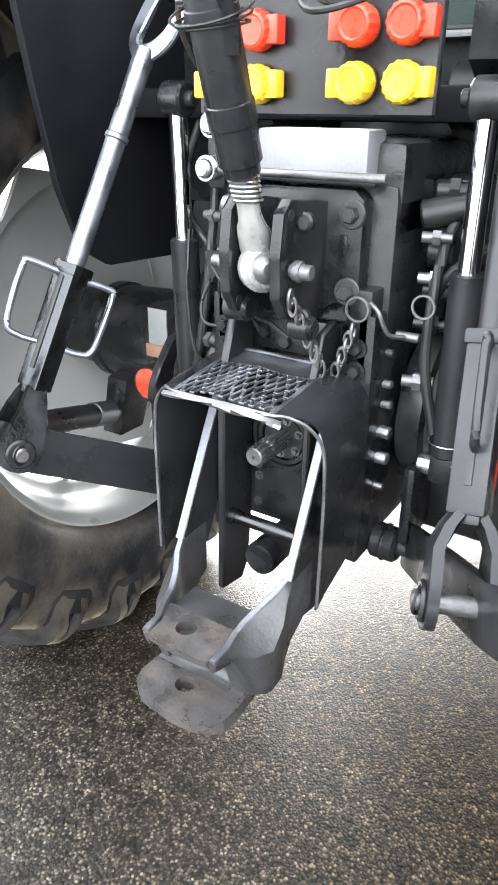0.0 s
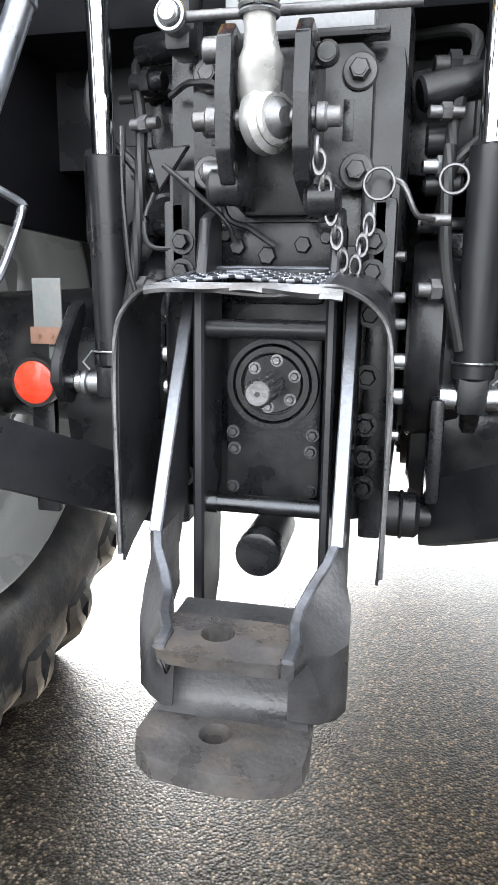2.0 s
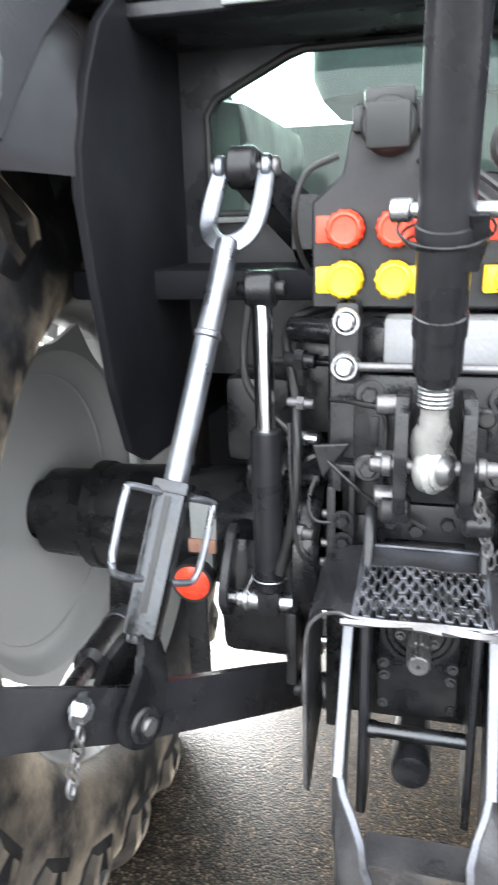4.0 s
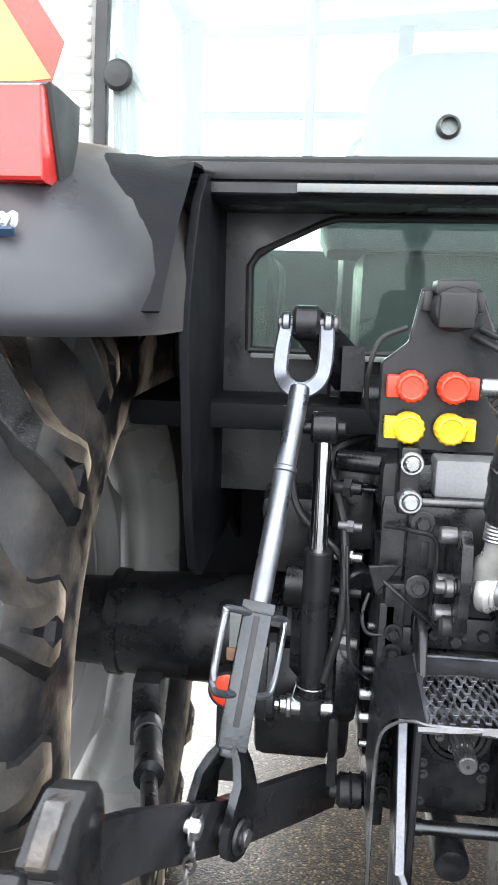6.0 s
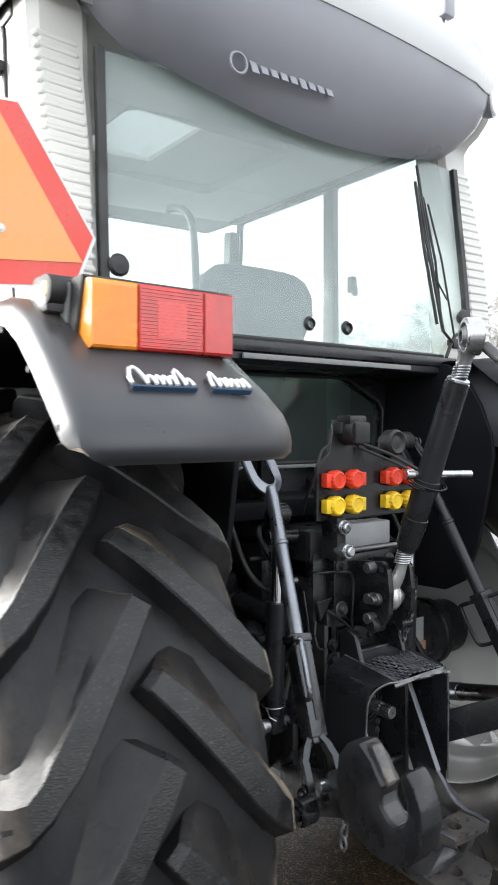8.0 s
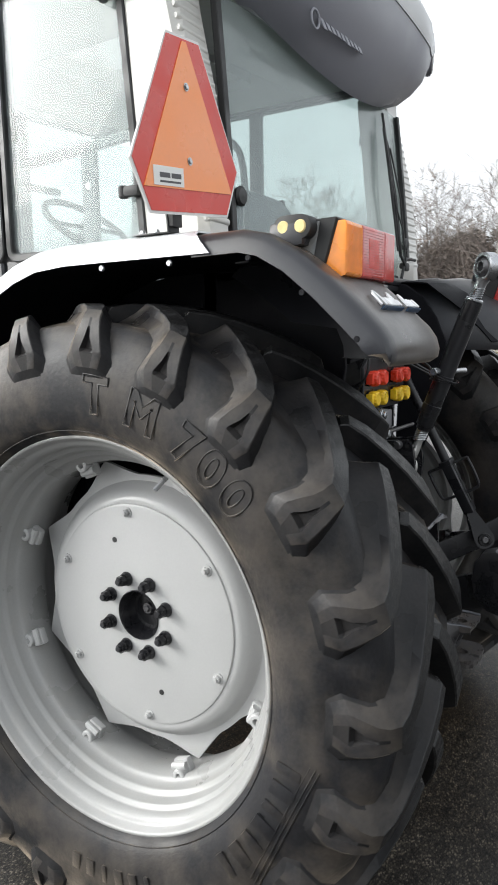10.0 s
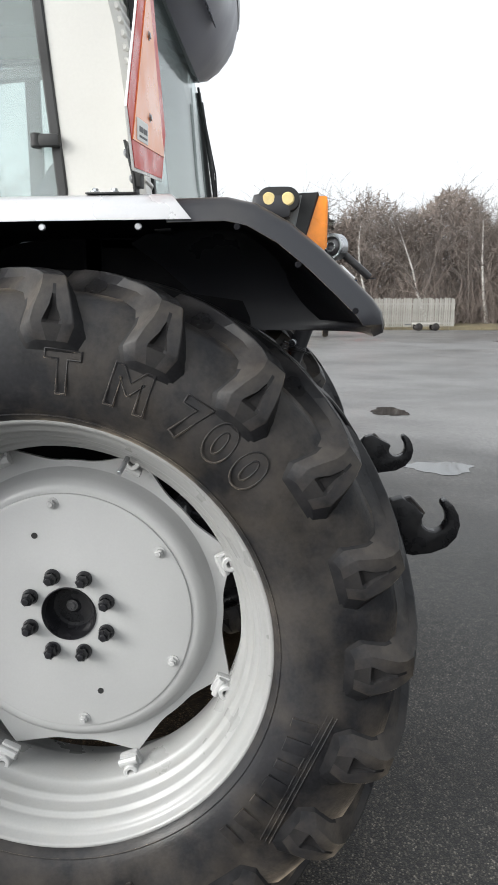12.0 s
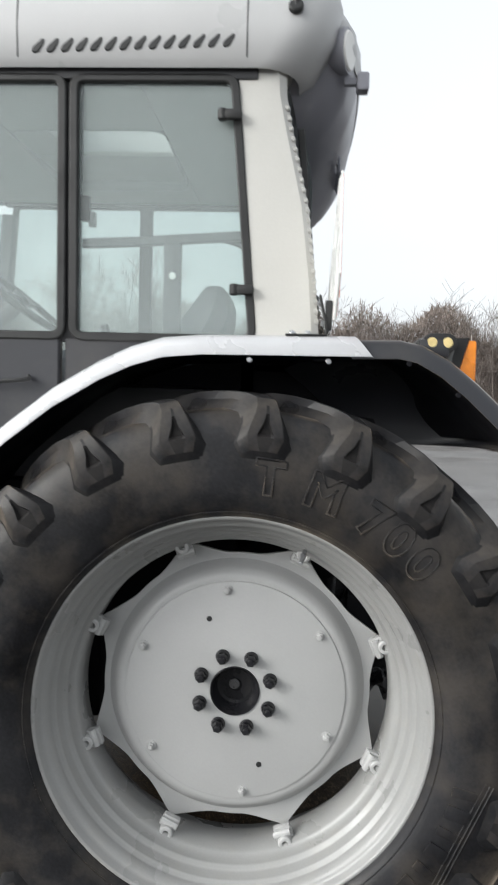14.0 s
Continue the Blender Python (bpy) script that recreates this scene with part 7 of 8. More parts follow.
for (x0, y0, z0), (x1, y1, z1), r in (((-0.24, -0.1, 1.05), (-0.17, -0.26, 1.0), 0.03), ((0.17, -0.24, 1.09), (0.21, -0.24, 1.09), 0.02), ((0.17, -0.25, 1.035), (0.22, -0.25, 1.035), 0.014), ((-0.30, -0.14, 0.95), (-0.20, -0.16, 0.95), 0.05), ((0.20, -0.16, 0.95), (0.30, -0.14, 0.95), 0.05), ((0.16, -0.26, 1.14), (0.24, -0.24, 1.16), 0.022), ((-0.22, -0.22, 1.22), (-0.13, -0.25, 1.22), 0.02)):
    part("hydraulic_fitting", Mesh().cyl((x0, y0, z0), (x1, y1, z1), r, ch=0.004), CAST, tractor)
for at, size in (((-0.18, -0.12, 1.12), (0.08, 0.16, 0.16)), ((0.19, -0.12, 1.12), (0.09, 0.16, 0.14)), ((-0.30, 0.02, 1.04), (0.12, 0.3, 0.16)), ((0.30, 0.02, 1.04), (0.12, 0.3, 0.16))):
    part("hydraulic_body", Mesh().box(at, size, 0.02), CAST, tractor)
for s in (-1, 1):
    for x, y, z, L, r, mt in ((0.168, -0.272, 1.055, 0.050, 0.0085, ZINC), (0.172, -0.285, 1.115, 0.042, 0.0075, STEEL), (0.165, -0.262, 0.985, 0.060, 0.0100, CAST), (0.170, -0.300, 0.905, 0.046, 0.0095, STEEL), (0.175, -0.250, 1.175, 0.05, 0.012, CAST)):
        nip = Mesh().cyl((s * x, y, z), (s * (x + L), y + 0.01, z), r, ch=0.001)
        nip.tube([(s * (x + L * 0.35), y + 0.003, z), (s * (x + L * 0.62), y + 0.006, z)], 1, 6, [r * 1.5, r * 1.5])
        part("hose_fitting", nip, mt, tractor)
    for k, (p0, p1, p2, p3, r) in enumerate((((0.20, -0.26, 1.24), (0.215, -0.30, 1.12), (0.185, -0.30, 1.02), (0.165, -0.26, 0.94), 0.008), ((0.12, -0.30, 1.27), (0.19, -0.29, 1.22), (0.205, -0.27, 1.16), (0.20, -0.25, 1.10), 0.010), ((0.30, -0.16, 1.28), (0.29, -0.24, 1.14), (0.21, -0.27, 1.06), (0.19, -0.22, 0.98), 0.007))):
        if k == 2:
            part("hydraulic_hose", Mesh().tube(smooth_path([(s * a, b, c) for a, b, c in (p0, p1, p2, p3)], 7), r, 10), GASKET, tractor)
# chains and rings
chn = Mesh()
def chain(p0, p1, sag, n, R=0.0088, r=0.0027):
    p0, p1 = Vector(p0), Vector(p1)
    for k in range(n):
        t = (k + 0.5) / n
        p = p0.lerp(p1, t) + Vector((0, -0.004 * (k % 2), -sag * 4 * t * (1 - t)))
        chn.torus(p, R, r, 'y' if k % 2 else 'x', 14, 6, squash=(0.7, 1.3))
chain((0.060, -0.462, 1.052), (0.088, -0.40, 0.930), 0.0, 10)
chain((0.118, -0.372, 0.995), (0.098, -0.385, 0.925), 0.0, 6)
chn.torus((0.122, -0.375, 1.022), 0.017, 0.002, 'y', 28, 6)
part("pin_chain", chn, STEEL, tractor, "plated chain and ring of the lock pins")
lv = Mesh()
lv.tube(smooth_path([(0.135, -0.36, 1.03), (0.15, -0.365, 1.02), (0.165, -0.36, 0.99), (0.185, -0.345, 0.985)], 4), 0.0035, 8)
lv.cyl((0.17, -0.34, 0.985), (0.205, -0.34, 0.985), 0.007, ch=0.001)
lv.torus((0.205, -0.34, 1.03), 0.016, 0.002, 'y', 28, 6)
part("release_rod", lv, STEEL, tractor)
for s in (-1, 1):
    br = Mesh().lathe([(s * 0.165, 0.0), (s * 0.165, 0.135), (s * 0.175, 0.142), (s * 0.205, 0.142), (s * 0.21, 0.128), (s * 0.235, 0.122), (s * 0.24, 0.09), (s * 0.24, 0.0)], (0, -0.16, 0.83), 'x', 36)
    bh = part("brake_housing", br, CAST, tractor)
    part("brake_flange", Mesh().lathe([(s * 0.238, 0.0), (s * 0.238, 0.150), (s * 0.243, 0.157), (s * 0.258, 0.157), (s * 0.263, 0.150), (s * 0.266, 0.10), (s * 0.290, 0.085), (s * 0.290, 0.0)], (0, -0.13, 0.83), 'x', 48), BLACK, bh, "glossy black round brake cover")
    hang = Mesh().box((s * 0.205, -0.27, 0.70), (0.02, 0.10, 0.14), 0.01)
    part("link_hanger", hang, CAST, tractor)
    part("axle_carrier", Mesh().prism([(-0.02, 0.60), (-0.16, 0.585), (-0.22, 0.62), (-0.235, 0.72), (-0.20, 0.84), (0.02, 0.84)], 'x', s * 0.17, s * 0.355, 0.02, 2), CAST, tractor)

# red reflector on its bracket, left and right
for s in (-1, 1):
    bk = Mesh().box((s * 0.383, -0.215, 0.865), (0.048, 0.004, 0.10), 0.002).box((s * 0.383, -0.19, 0.80), (0.02, 0.02, 0.10), 0.003)
    rb = part("reflector_bracket", bk, GREYPLATE, tractor, "grey flat bracket")
    part("bracket_plate", Mesh().box((s * 0.385, -0.2195, 0.828), (0.052, 0.005, 0.026), 0.001).hexbolt((s * 0.375, -0.222, 0.828), (0, -1, 0), 0.003, 0.003).hexbolt((s * 0.396, -0.222, 0.828), (0, -1, 0), 0.003, 0.003), material("rusty_plate_" + ("a" if s < 0 else "b"), (0.24, 0.13, 0.09), 0.6, vary=0.3, scale=30), rb)
    part("bracket_foot", Mesh().box((s * 0.412, -0.185, 0.632), (0.040, 0.016, 0.20), 0.003), BLACK, rb, "black lower leg of the bracket")
    part("reflector_rim", Mesh().lathe([(-0.19, 0.0), (-0.19, 0.036), (-0.218, 0.040), (-0.228, 0.039), (-0.228, 0.034), (-0.222, 0.0)], (s * 0.406, 0, 0.755), 'y', 40), GASKET, rb)
    part("reflector", Mesh().lathe([(-0.222, 0.0345), (-0.229, 0.0335), (-0.231, 0.030), (-0.232, 0.0)], (s * 0.406, 0, 0.755), 'y', 40), REFLECT, rb, "round red-orange reflector")

# badge on the left mudguard: pale flowing shapes on dark plates
def slope(x, u, d=0.0):
    """A point on the sloping rear face of the mudguard, u metres down from the lamp."""
    y0, z0, y1, z1 = -0.607, 1.618, -0.700, 1.530
    L = math.hypot(y1 - y0, z1 - z0)
    ty, tz = (y1 - y0) / L, (z1 - z0) / L
    return (x, y0 + ty * u + tz * d, z0 + tz * u - ty * d)
bd = Mesh()
for x0, x1 in ((-0.838, -0.722), (-0.690, -0.612)):
    n = 10
    pts = [slope(x0 + (x1 - x0) * i / n, 0.084, 0.002) for i in range(n + 1)]
    bd.bar(pts, 0.004, 0.014, (0, -0.69, 0.73))
badge = part("badge_plate", bd, BADGEBLUE, FENDER_L, "dark blue backing of the badge")
sc = Mesh()
def flow(x0, steps):
    """Cursive strokes: tall loop, then low arches."""
    pts = []
    for k, (w, h) in enumerate(steps):
        for q in range(8):
            t = q / 8
            pts.append(slope(x0 + w * (t - 0.18 * math.sin(2 * math.pi * t)), 0.079 - h * 0.5 * (1 - math.cos(2 * math.pi * t)), 0.0065))
        x0 += w
    pts.append(slope(x0, 0.079, 0.0065))
    return pts
sc.tube(flow(-0.838, ((0.028, 0.040), (0.016, 0.020), (0.012, 0.020), (0.012, 0.020), (0.014, 0.020), (0.016, 0.038), (0.014, 0.016))), 0.0034, 6)
sc.tube(flow(-0.688, ((0.015, 0.036), (0.013, 0.020), (0.010, 0.022), (0.013, 0.020), (0.012, 0.020), (0.012, 0.022))), 0.0034, 6)
part("badge_script", sc, BADGEWHITE, badge, "pale flowing raised badge strokes")

# ---------------------------------------------------------------- the yard around
random.seed(11)
grass = Mesh()
n = 40
for i in range(n):
    y0, y1 = -60 + 180 * i / n, -60 + 180 * (i + 1) / n
    e0, e1 = 47.2 + 0.5 * math.sin(i * 1.7), 47.2 + 0.5 * math.sin((i + 1) * 1.7)
    grass.add([(e0, y0, 0.01), (e1, y1, 0.01), (e1 + 2.5, y1, 0.35), (e0 + 2.5, y0, 0.35), (95, y1, 0.6), (95, y0, 0.6)], [(0, 1, 2, 3), (3, 2, 4, 5)])
for i in range(30):
    x0, x1 = -60 + 150 * i / 30, -60 + 150 * (i + 1) / 30
    grass.add([(x0, 68, 0.01), (x1, 68, 0.01), (x1, 71, 0.35), (x0, 71, 0.35), (x1, 110, 0.6), (x0, 110, 0.6)], [(0, 1, 2, 3), (3, 2, 4, 5)])
thing("grass_verge", grass, GRASSM, "low verge of winter grass and dead leaves at the edge of the yard", "grass", kind="structure")
bl_ = Mesh()
for i in range(2600):
    y = random.uniform(-34, 50)
    x = 47.0 + abs(random.gauss(0, 1.2))
    h = random.uniform(0.06, 0.26)
    a = random.uniform(0, 6.28)
    w = 0.02
    bl_.add([(x, y - w, 0.0), (x, y + w, 0.0), (x + 0.1 * math.cos(a), y + 0.12 * math.sin(a), h)], [(0, 1, 2)])
thing("grass_tufts", bl_, BLADES, "tufts of pale winter grass along the verge", "grass", kind="stuff", smooth=0)

# puddles on the yard
for cx, cy, rx, ry in ((8.05, -1.95, 0.45, 0.26), (4.3, -1.95, 0.27, 0.31), (30.0, -11.0, 1.6, 1.4)):
    m = Mesh()
    pts = []
    for k in range(40):
        a = 2 * math.pi * k / 40
        q = 1 + 0.13 * math.sin(3 * a + cx) + 0.07 * math.sin(7 * a + cy) + 0.04 * math.sin(13 * a)
        pts.append((cx + rx * q * math.cos(a), cy + ry * q * math.sin(a), 0.004))
    m.add([(cx, cy, 0.004)] + pts, [(0, 1 + k, 1 + (k + 1) % 40) for k in range(40)])
    thing("puddle", m, WATER, "shallow rain puddle on the asphalt", "puddle", "puddles on the yard", "structure")

# wooden fence
fence = empty("fence", "weathered grey upright-board wooden fence at the edge of the yard", "fence", (48.6, 0, 0))
pal = {}
for h in (2.10, 2.14, 2.18):
    pal[h] = Mesh().prism([(-0.06, 0.05), (0.06, 0.05), (0.06, h - 0.03), (0.045, h), (-0.045, h), (-0.06, h - 0.03)], 'x', -0.012, 0.012).data("board", FENCEWOOD, 30)
y = -11.6
k = 0
while y < 26:
    ob = new("board", pal[(2.10, 2.14, 2.18)[(k * 7 + k // 3) % 3]])
    ob.parent = fence
    ob.matrix_basis = Matrix.Translation((random.uniform(-0.012, 0.012), y, 0)) @ Matrix.Rotation(random.uniform(-0.012, 0.012), 4, 'X')
    y += 0.155
    k += 1
for z in (0.45, 1.75):
    rl = Mesh().box((0.045, 7.2, z), (0.05, 37.8, 0.10), 0.01)
    part("rail", rl, FENCEWOOD, fence)
pst = Mesh().box((0.10, 0, 1.05), (0.10, 0.10, 2.1), 0.01).data("post", FENCEWOOD, 30)
for j in range(16):
    ob = new("post", pst)
    ob.parent = fence
    ob.matrix_basis = Matrix.Translation((0, -11.5 + 2.5 * j, 0))


# ---- trees
def grow(m, p, d, length, r, depth, rng, spread=0.55, up=0.25, kids=(2, 4), seg=3, minr=0.006):
    """Adds a limb and what grows from it."""
    pts, rad = [Vector(p)], [r]
    q, dd = Vector(p), Vector(d).normalized()
    for i in range(seg):
        dd = (dd + Vector((rng.gauss(0, 0.13), rng.gauss(0, 0.13), rng.gauss(0, 0.08) + up * 0.12))).normalized()
        q = q + dd * (length / seg)
        pts.append(q.copy())
        rad.append(max(minr, r * (1 - 0.55 * (i + 1) / seg)))
    m.tube(pts, 1, 5 if r > 0.05 else 3, rad)
    if depth <= 0:
        return
    for _ in range(rng.randint(*kids)):
        t = rng.uniform(0.35, 1.0)
        i = min(seg - 1, int(t * seg))
        a = pts[i].lerp(pts[i + 1], t * seg - i)
        side = Vector((rng.gauss(0, 1), rng.gauss(0, 1), rng.gauss(0, 0.4)))
        nd = (dd * (1 - spread) + side.normalized() * spread + Vector((0, 0, up))).normalized()
        grow(m, a, nd, length * rng.uniform(0.5, 0.75), max(minr, rad[i] * rng.uniform(0.4, 0.6)), depth - 1, rng, spread, up, kids, seg, minr)


def birch(seed, h):
    rng = random.Random(seed)
    tr, cr = Mesh(), Mesh()
    pts, rad = [Vector((0, 0, -0.05))], [0.014 * h]
    q, d = Vector((0, 0, 0)), Vector((rng.gauss(0, 0.12), rng.gauss(0, 0.12), 1)).normalized()
    for i in range(9):
        d = (d + Vector((rng.gauss(0, 0.09), rng.gauss(0, 0.09), 0.1))).normalized()
        q = q + d * (h * 0.78 / 9)
        pts.append(q.copy())
        rad.append(0.0135 * h * (1 - 0.86 * (i + 1) / 9))
    tr.tube(pts, 1, 8, rad)
    for i in range(3, 10):
        for _ in range(rng.randint(2, 3)):
            side = Vector((rng.gauss(0, 1), rng.gauss(0, 1), 0)).normalized()
            grow(cr, pts[i], side * 0.75 + Vector((0, 0, 0.75)), h * rng.uniform(0.14, 0.26) * (1.15 - i * 0.05), max(0.012, rad[i] * 0.5), 3, rng, 0.5, 0.18, (2, 4), 3, 0.008)
    return tr, cr


def conifer(seed, h):
    rng = random.Random(seed)
    tr, cr = Mesh(), Mesh()
    tr.tube([(0, 0, -0.05), (0, 0, h * 0.5), (0.05, 0, h)], 1, 8, [0.016 * h, 0.010 * h, 0.01])
    for _ in range(4200):
        z = h * (1 - rng.random() ** 0.62) * 0.97 + 0.5
        R = (max(0.0, h - z) ** 0.72 * 0.40 + 0.10) * (1 + 0.22 * math.sin(z * 4.3) + 0.12 * math.sin(z * 9.7))
        a = rng.uniform(0, 6.283)
        L = R * rng.random() ** 0.45 * (1 + 0.25 * math.sin(3 * a + z))
        p = Vector((math.cos(a) * L, math.sin(a) * L, z - L * 0.28))
        w = rng.uniform(0.10, 0.22)
        out, s_ = Vector((math.cos(a), math.sin(a), rng.uniform(-0.7, 0.3))), Vector((-math.sin(a), math.cos(a), rng.gauss(0, 0.4)))
        cr.add([p - s_ * w, p + s_ * w, p + out * w * rng.uniform(1.6, 3.0)], [(0, 1, 2)])
    return tr, cr


def plant_tree(kind_, seed, h, at, label):
    e = empty("birch_tree" if kind_ == "b" else "conifer_tree", label, "tree", at, "trees behind the yard")
    tr, cr = (birch if kind_ == "b" else conifer)(seed, h)
    part("trunk", tr, BARKW if kind_ == "b" else TWIG, e)
    part("crown", cr, TWIG if kind_ == "b" else NEEDLE, e, "", 0)
    return e


YTALL = 11.0         # the wood is older and taller beyond here
firsts = {}
for seed in (3, 8, 21, 34):
    firsts[seed] = plant_tree("b", seed, 9.6, (51.5, {3: -6.1, 8: -10.4, 21: -14.6, 34: -18.5}[seed], 0.3), "bare white-barked birch behind the fence")
rng = random.Random(77)
for i, y in enumerate((-24.0, -27.5, -32.0, -21.0, -1.6, 3.2, 7.5, 12.0, 17.0, 22.0, 27.0, 33.0, 38.0, 43.0, 49.0, 55.0, 60.0)):
    copy_thing(firsts[(3, 8, 21, 34)[i % 4]], Matrix.Translation((51.0 + rng.uniform(0, 3), y + rng.uniform(-0.8, 0.8), 0.3)) @ Matrix.Rotation(rng.uniform(0, 6.28), 4, 'Z') @ Matrix.Scale(rng.uniform(0.8, 1.12) * (1.45 if y > YTALL else 1.0), 4))
for i in range(16):
    copy_thing(firsts[(3, 8, 21, 34)[i % 4]], Matrix.Translation((44.0 - 6.0 * i + rng.uniform(-1, 1), 72 + rng.uniform(0, 4), 0.3)) @ Matrix.Rotation(rng.uniform(0, 6.28), 4, 'Z') @ Matrix.Scale(rng.uniform(0.85, 1.15), 4))
spruces = [plant_tree("c", 5, 9.6, (57.5, -2.6, 0.4), "dark green spruce behind the fence"), plant_tree("c", 14, 8.2, (59.0, -4.6, 0.4), "dark green spruce behind the fence")]
for i in range(26):
    y = -4.6 + 0.85 * i + rng.uniform(-0.5, 0.5)
    sc_ = rng.uniform(0.78, 1.0) * min(1.04, 0.86 + 0.045 * (y + 4.6))
    wd = sc_ * rng.uniform(1.7, 2.4)
    copy_thing(spruces[i % 2], Matrix.Translation((57.5 + rng.uniform(-1.2, 4.5), y, 0.2)) @ Matrix.Rotation(rng.uniform(0, 6.28), 4, 'Z') @ Matrix.Diagonal((wd, wd, sc_, 1)))

# the woods behind: one mass of thin stems and twigs
wood = Mesh()
rng = random.Random(5)
for i in range(640):
    if i < 540:
        x, y = 52.5 + abs(rng.gauss(0, 6)), rng.uniform(-46, 66)
    else:
        x, y = rng.uniform(-60, 52), 73 + abs(rng.gauss(0, 6))
    h = rng.uniform(4.5, 9.4) * (1.3 if y > YTALL else 1.0)
    p = [Vector((x, y, 0.2))]
    d = Vector((rng.gauss(0, 0.08), rng.gauss(0, 0.08), 1))
    for k in range(5):
        d = (d + Vector((rng.gauss(0, 0.09), rng.gauss(0, 0.09), 0))).normalized()
        p.append(p[-1] + d * h / 5)
    wood.tube(p, 1, 4, [0.011 * h * (1 - 0.17 * k) for k in range(6)])
    for k in range(1, 6):
        for _ in range(rng.randint(4, 6)):
            side = Vector((rng.gauss(0, 1), rng.gauss(0, 1), rng.uniform(0.2, 1.2))).normalized()
            grow(wood, p[k], side, h * rng.uniform(0.14, 0.26), 0.016, 1, rng, 0.55, 0.2, (4, 6), 2, 0.009)
thing("bare_woods", wood, TWIG, "brown leafless woodland behind the fence", "woodland", kind="stuff", smooth=0)
brush = Mesh()
for i in range(11000):
    if i < 9300:
        x, y = 50.4 + abs(rng.gauss(0, 4)), rng.uniform(-46, 66)
    else:
        x, y = rng.uniform(-60, 52), 72 + abs(rng.gauss(0, 3))
    h = rng.uniform(0.8, 3.2) + (rng.uniform(0, 3.2) if rng.random() < 0.45 else 0)
    d = Vector((rng.gauss(0, 0.35), rng.gauss(0, 0.35), 1)).normalized()
    p = Vector((x, y, 0.2))
    q = p + d * h * 0.55
    e = q + (d + Vector((rng.gauss(0, 0.4), rng.gauss(0, 0.4), 0))).normalized() * h * 0.45
    brush.tube([p, q, e], 1, 3, [0.022, 0.016, 0.008])
    f = q + Vector((rng.gauss(0, 0.5), rng.gauss(0, 0.5), rng.uniform(0.2, 0.9))) * h * 0.4
    brush.tube([q, f], 1, 3, [0.013, 0.007])
for i in range(210000):
    if i < 190000:
        x, y = 53.5 + abs(rng.gauss(0, 4.5)), rng.uniform(-46, 66)
    else:
        x, y = rng.uniform(-60, 52), 74 + abs(rng.gauss(0, 4))
    top_ = 7.4 + 1.2 * math.sin(y * 0.31 + x * 0.2) + 1.0 * math.sin(y * 0.83)
    p = Vector((x, y, 0.2 + top_ * rng.random() ** 0.75 * 1.1))
    d = Vector((rng.gauss(0, 0.5), rng.gauss(0, 0.5), rng.gauss(0.5, 0.4))).normalized() * rng.uniform(0.35, 0.95) * (1.4 if x > 57 else 1.0)
    w = Vector((rng.gauss(0, 1), rng.gauss(0, 1), rng.gauss(0, 1))).normalized() * rng.uniform(0.025, 0.06) * (1.7 if x > 57 else 1.0)
    brush.add([p - w, p + w, p + d], [(0, 1, 2)])
thing("undergrowth", brush, UNDERB, "dense brown undergrowth and brambles under the trees", "undergrowth", kind="stuff", smooth=0)
lv_ = Mesh()
for i in range(500):
    c_ = Vector((53 + rng.gauss(0, 0.7), 29.0 + rng.gauss(0, 1.2), 5.4 + rng.gauss(0, 1.1)))
    s1 = Vector((rng.gauss(0, 1), rng.gauss(0, 1), rng.gauss(0, 1))).normalized() * 0.11
    s2 = Vector((rng.gauss(0, 1), rng.gauss(0, 1), rng.gauss(0, 1))).normalized() * 0.09
    lv_.add([c_ - s1, c_ + s2, c_ + s1, c_ - s2], [(0, 1, 2, 3)])
thing("dry_oak_leaves", lv_, RUSTLEAF, "rust-brown dry leaves still hanging on a tree", "leaves", kind="stuff", smooth=0)

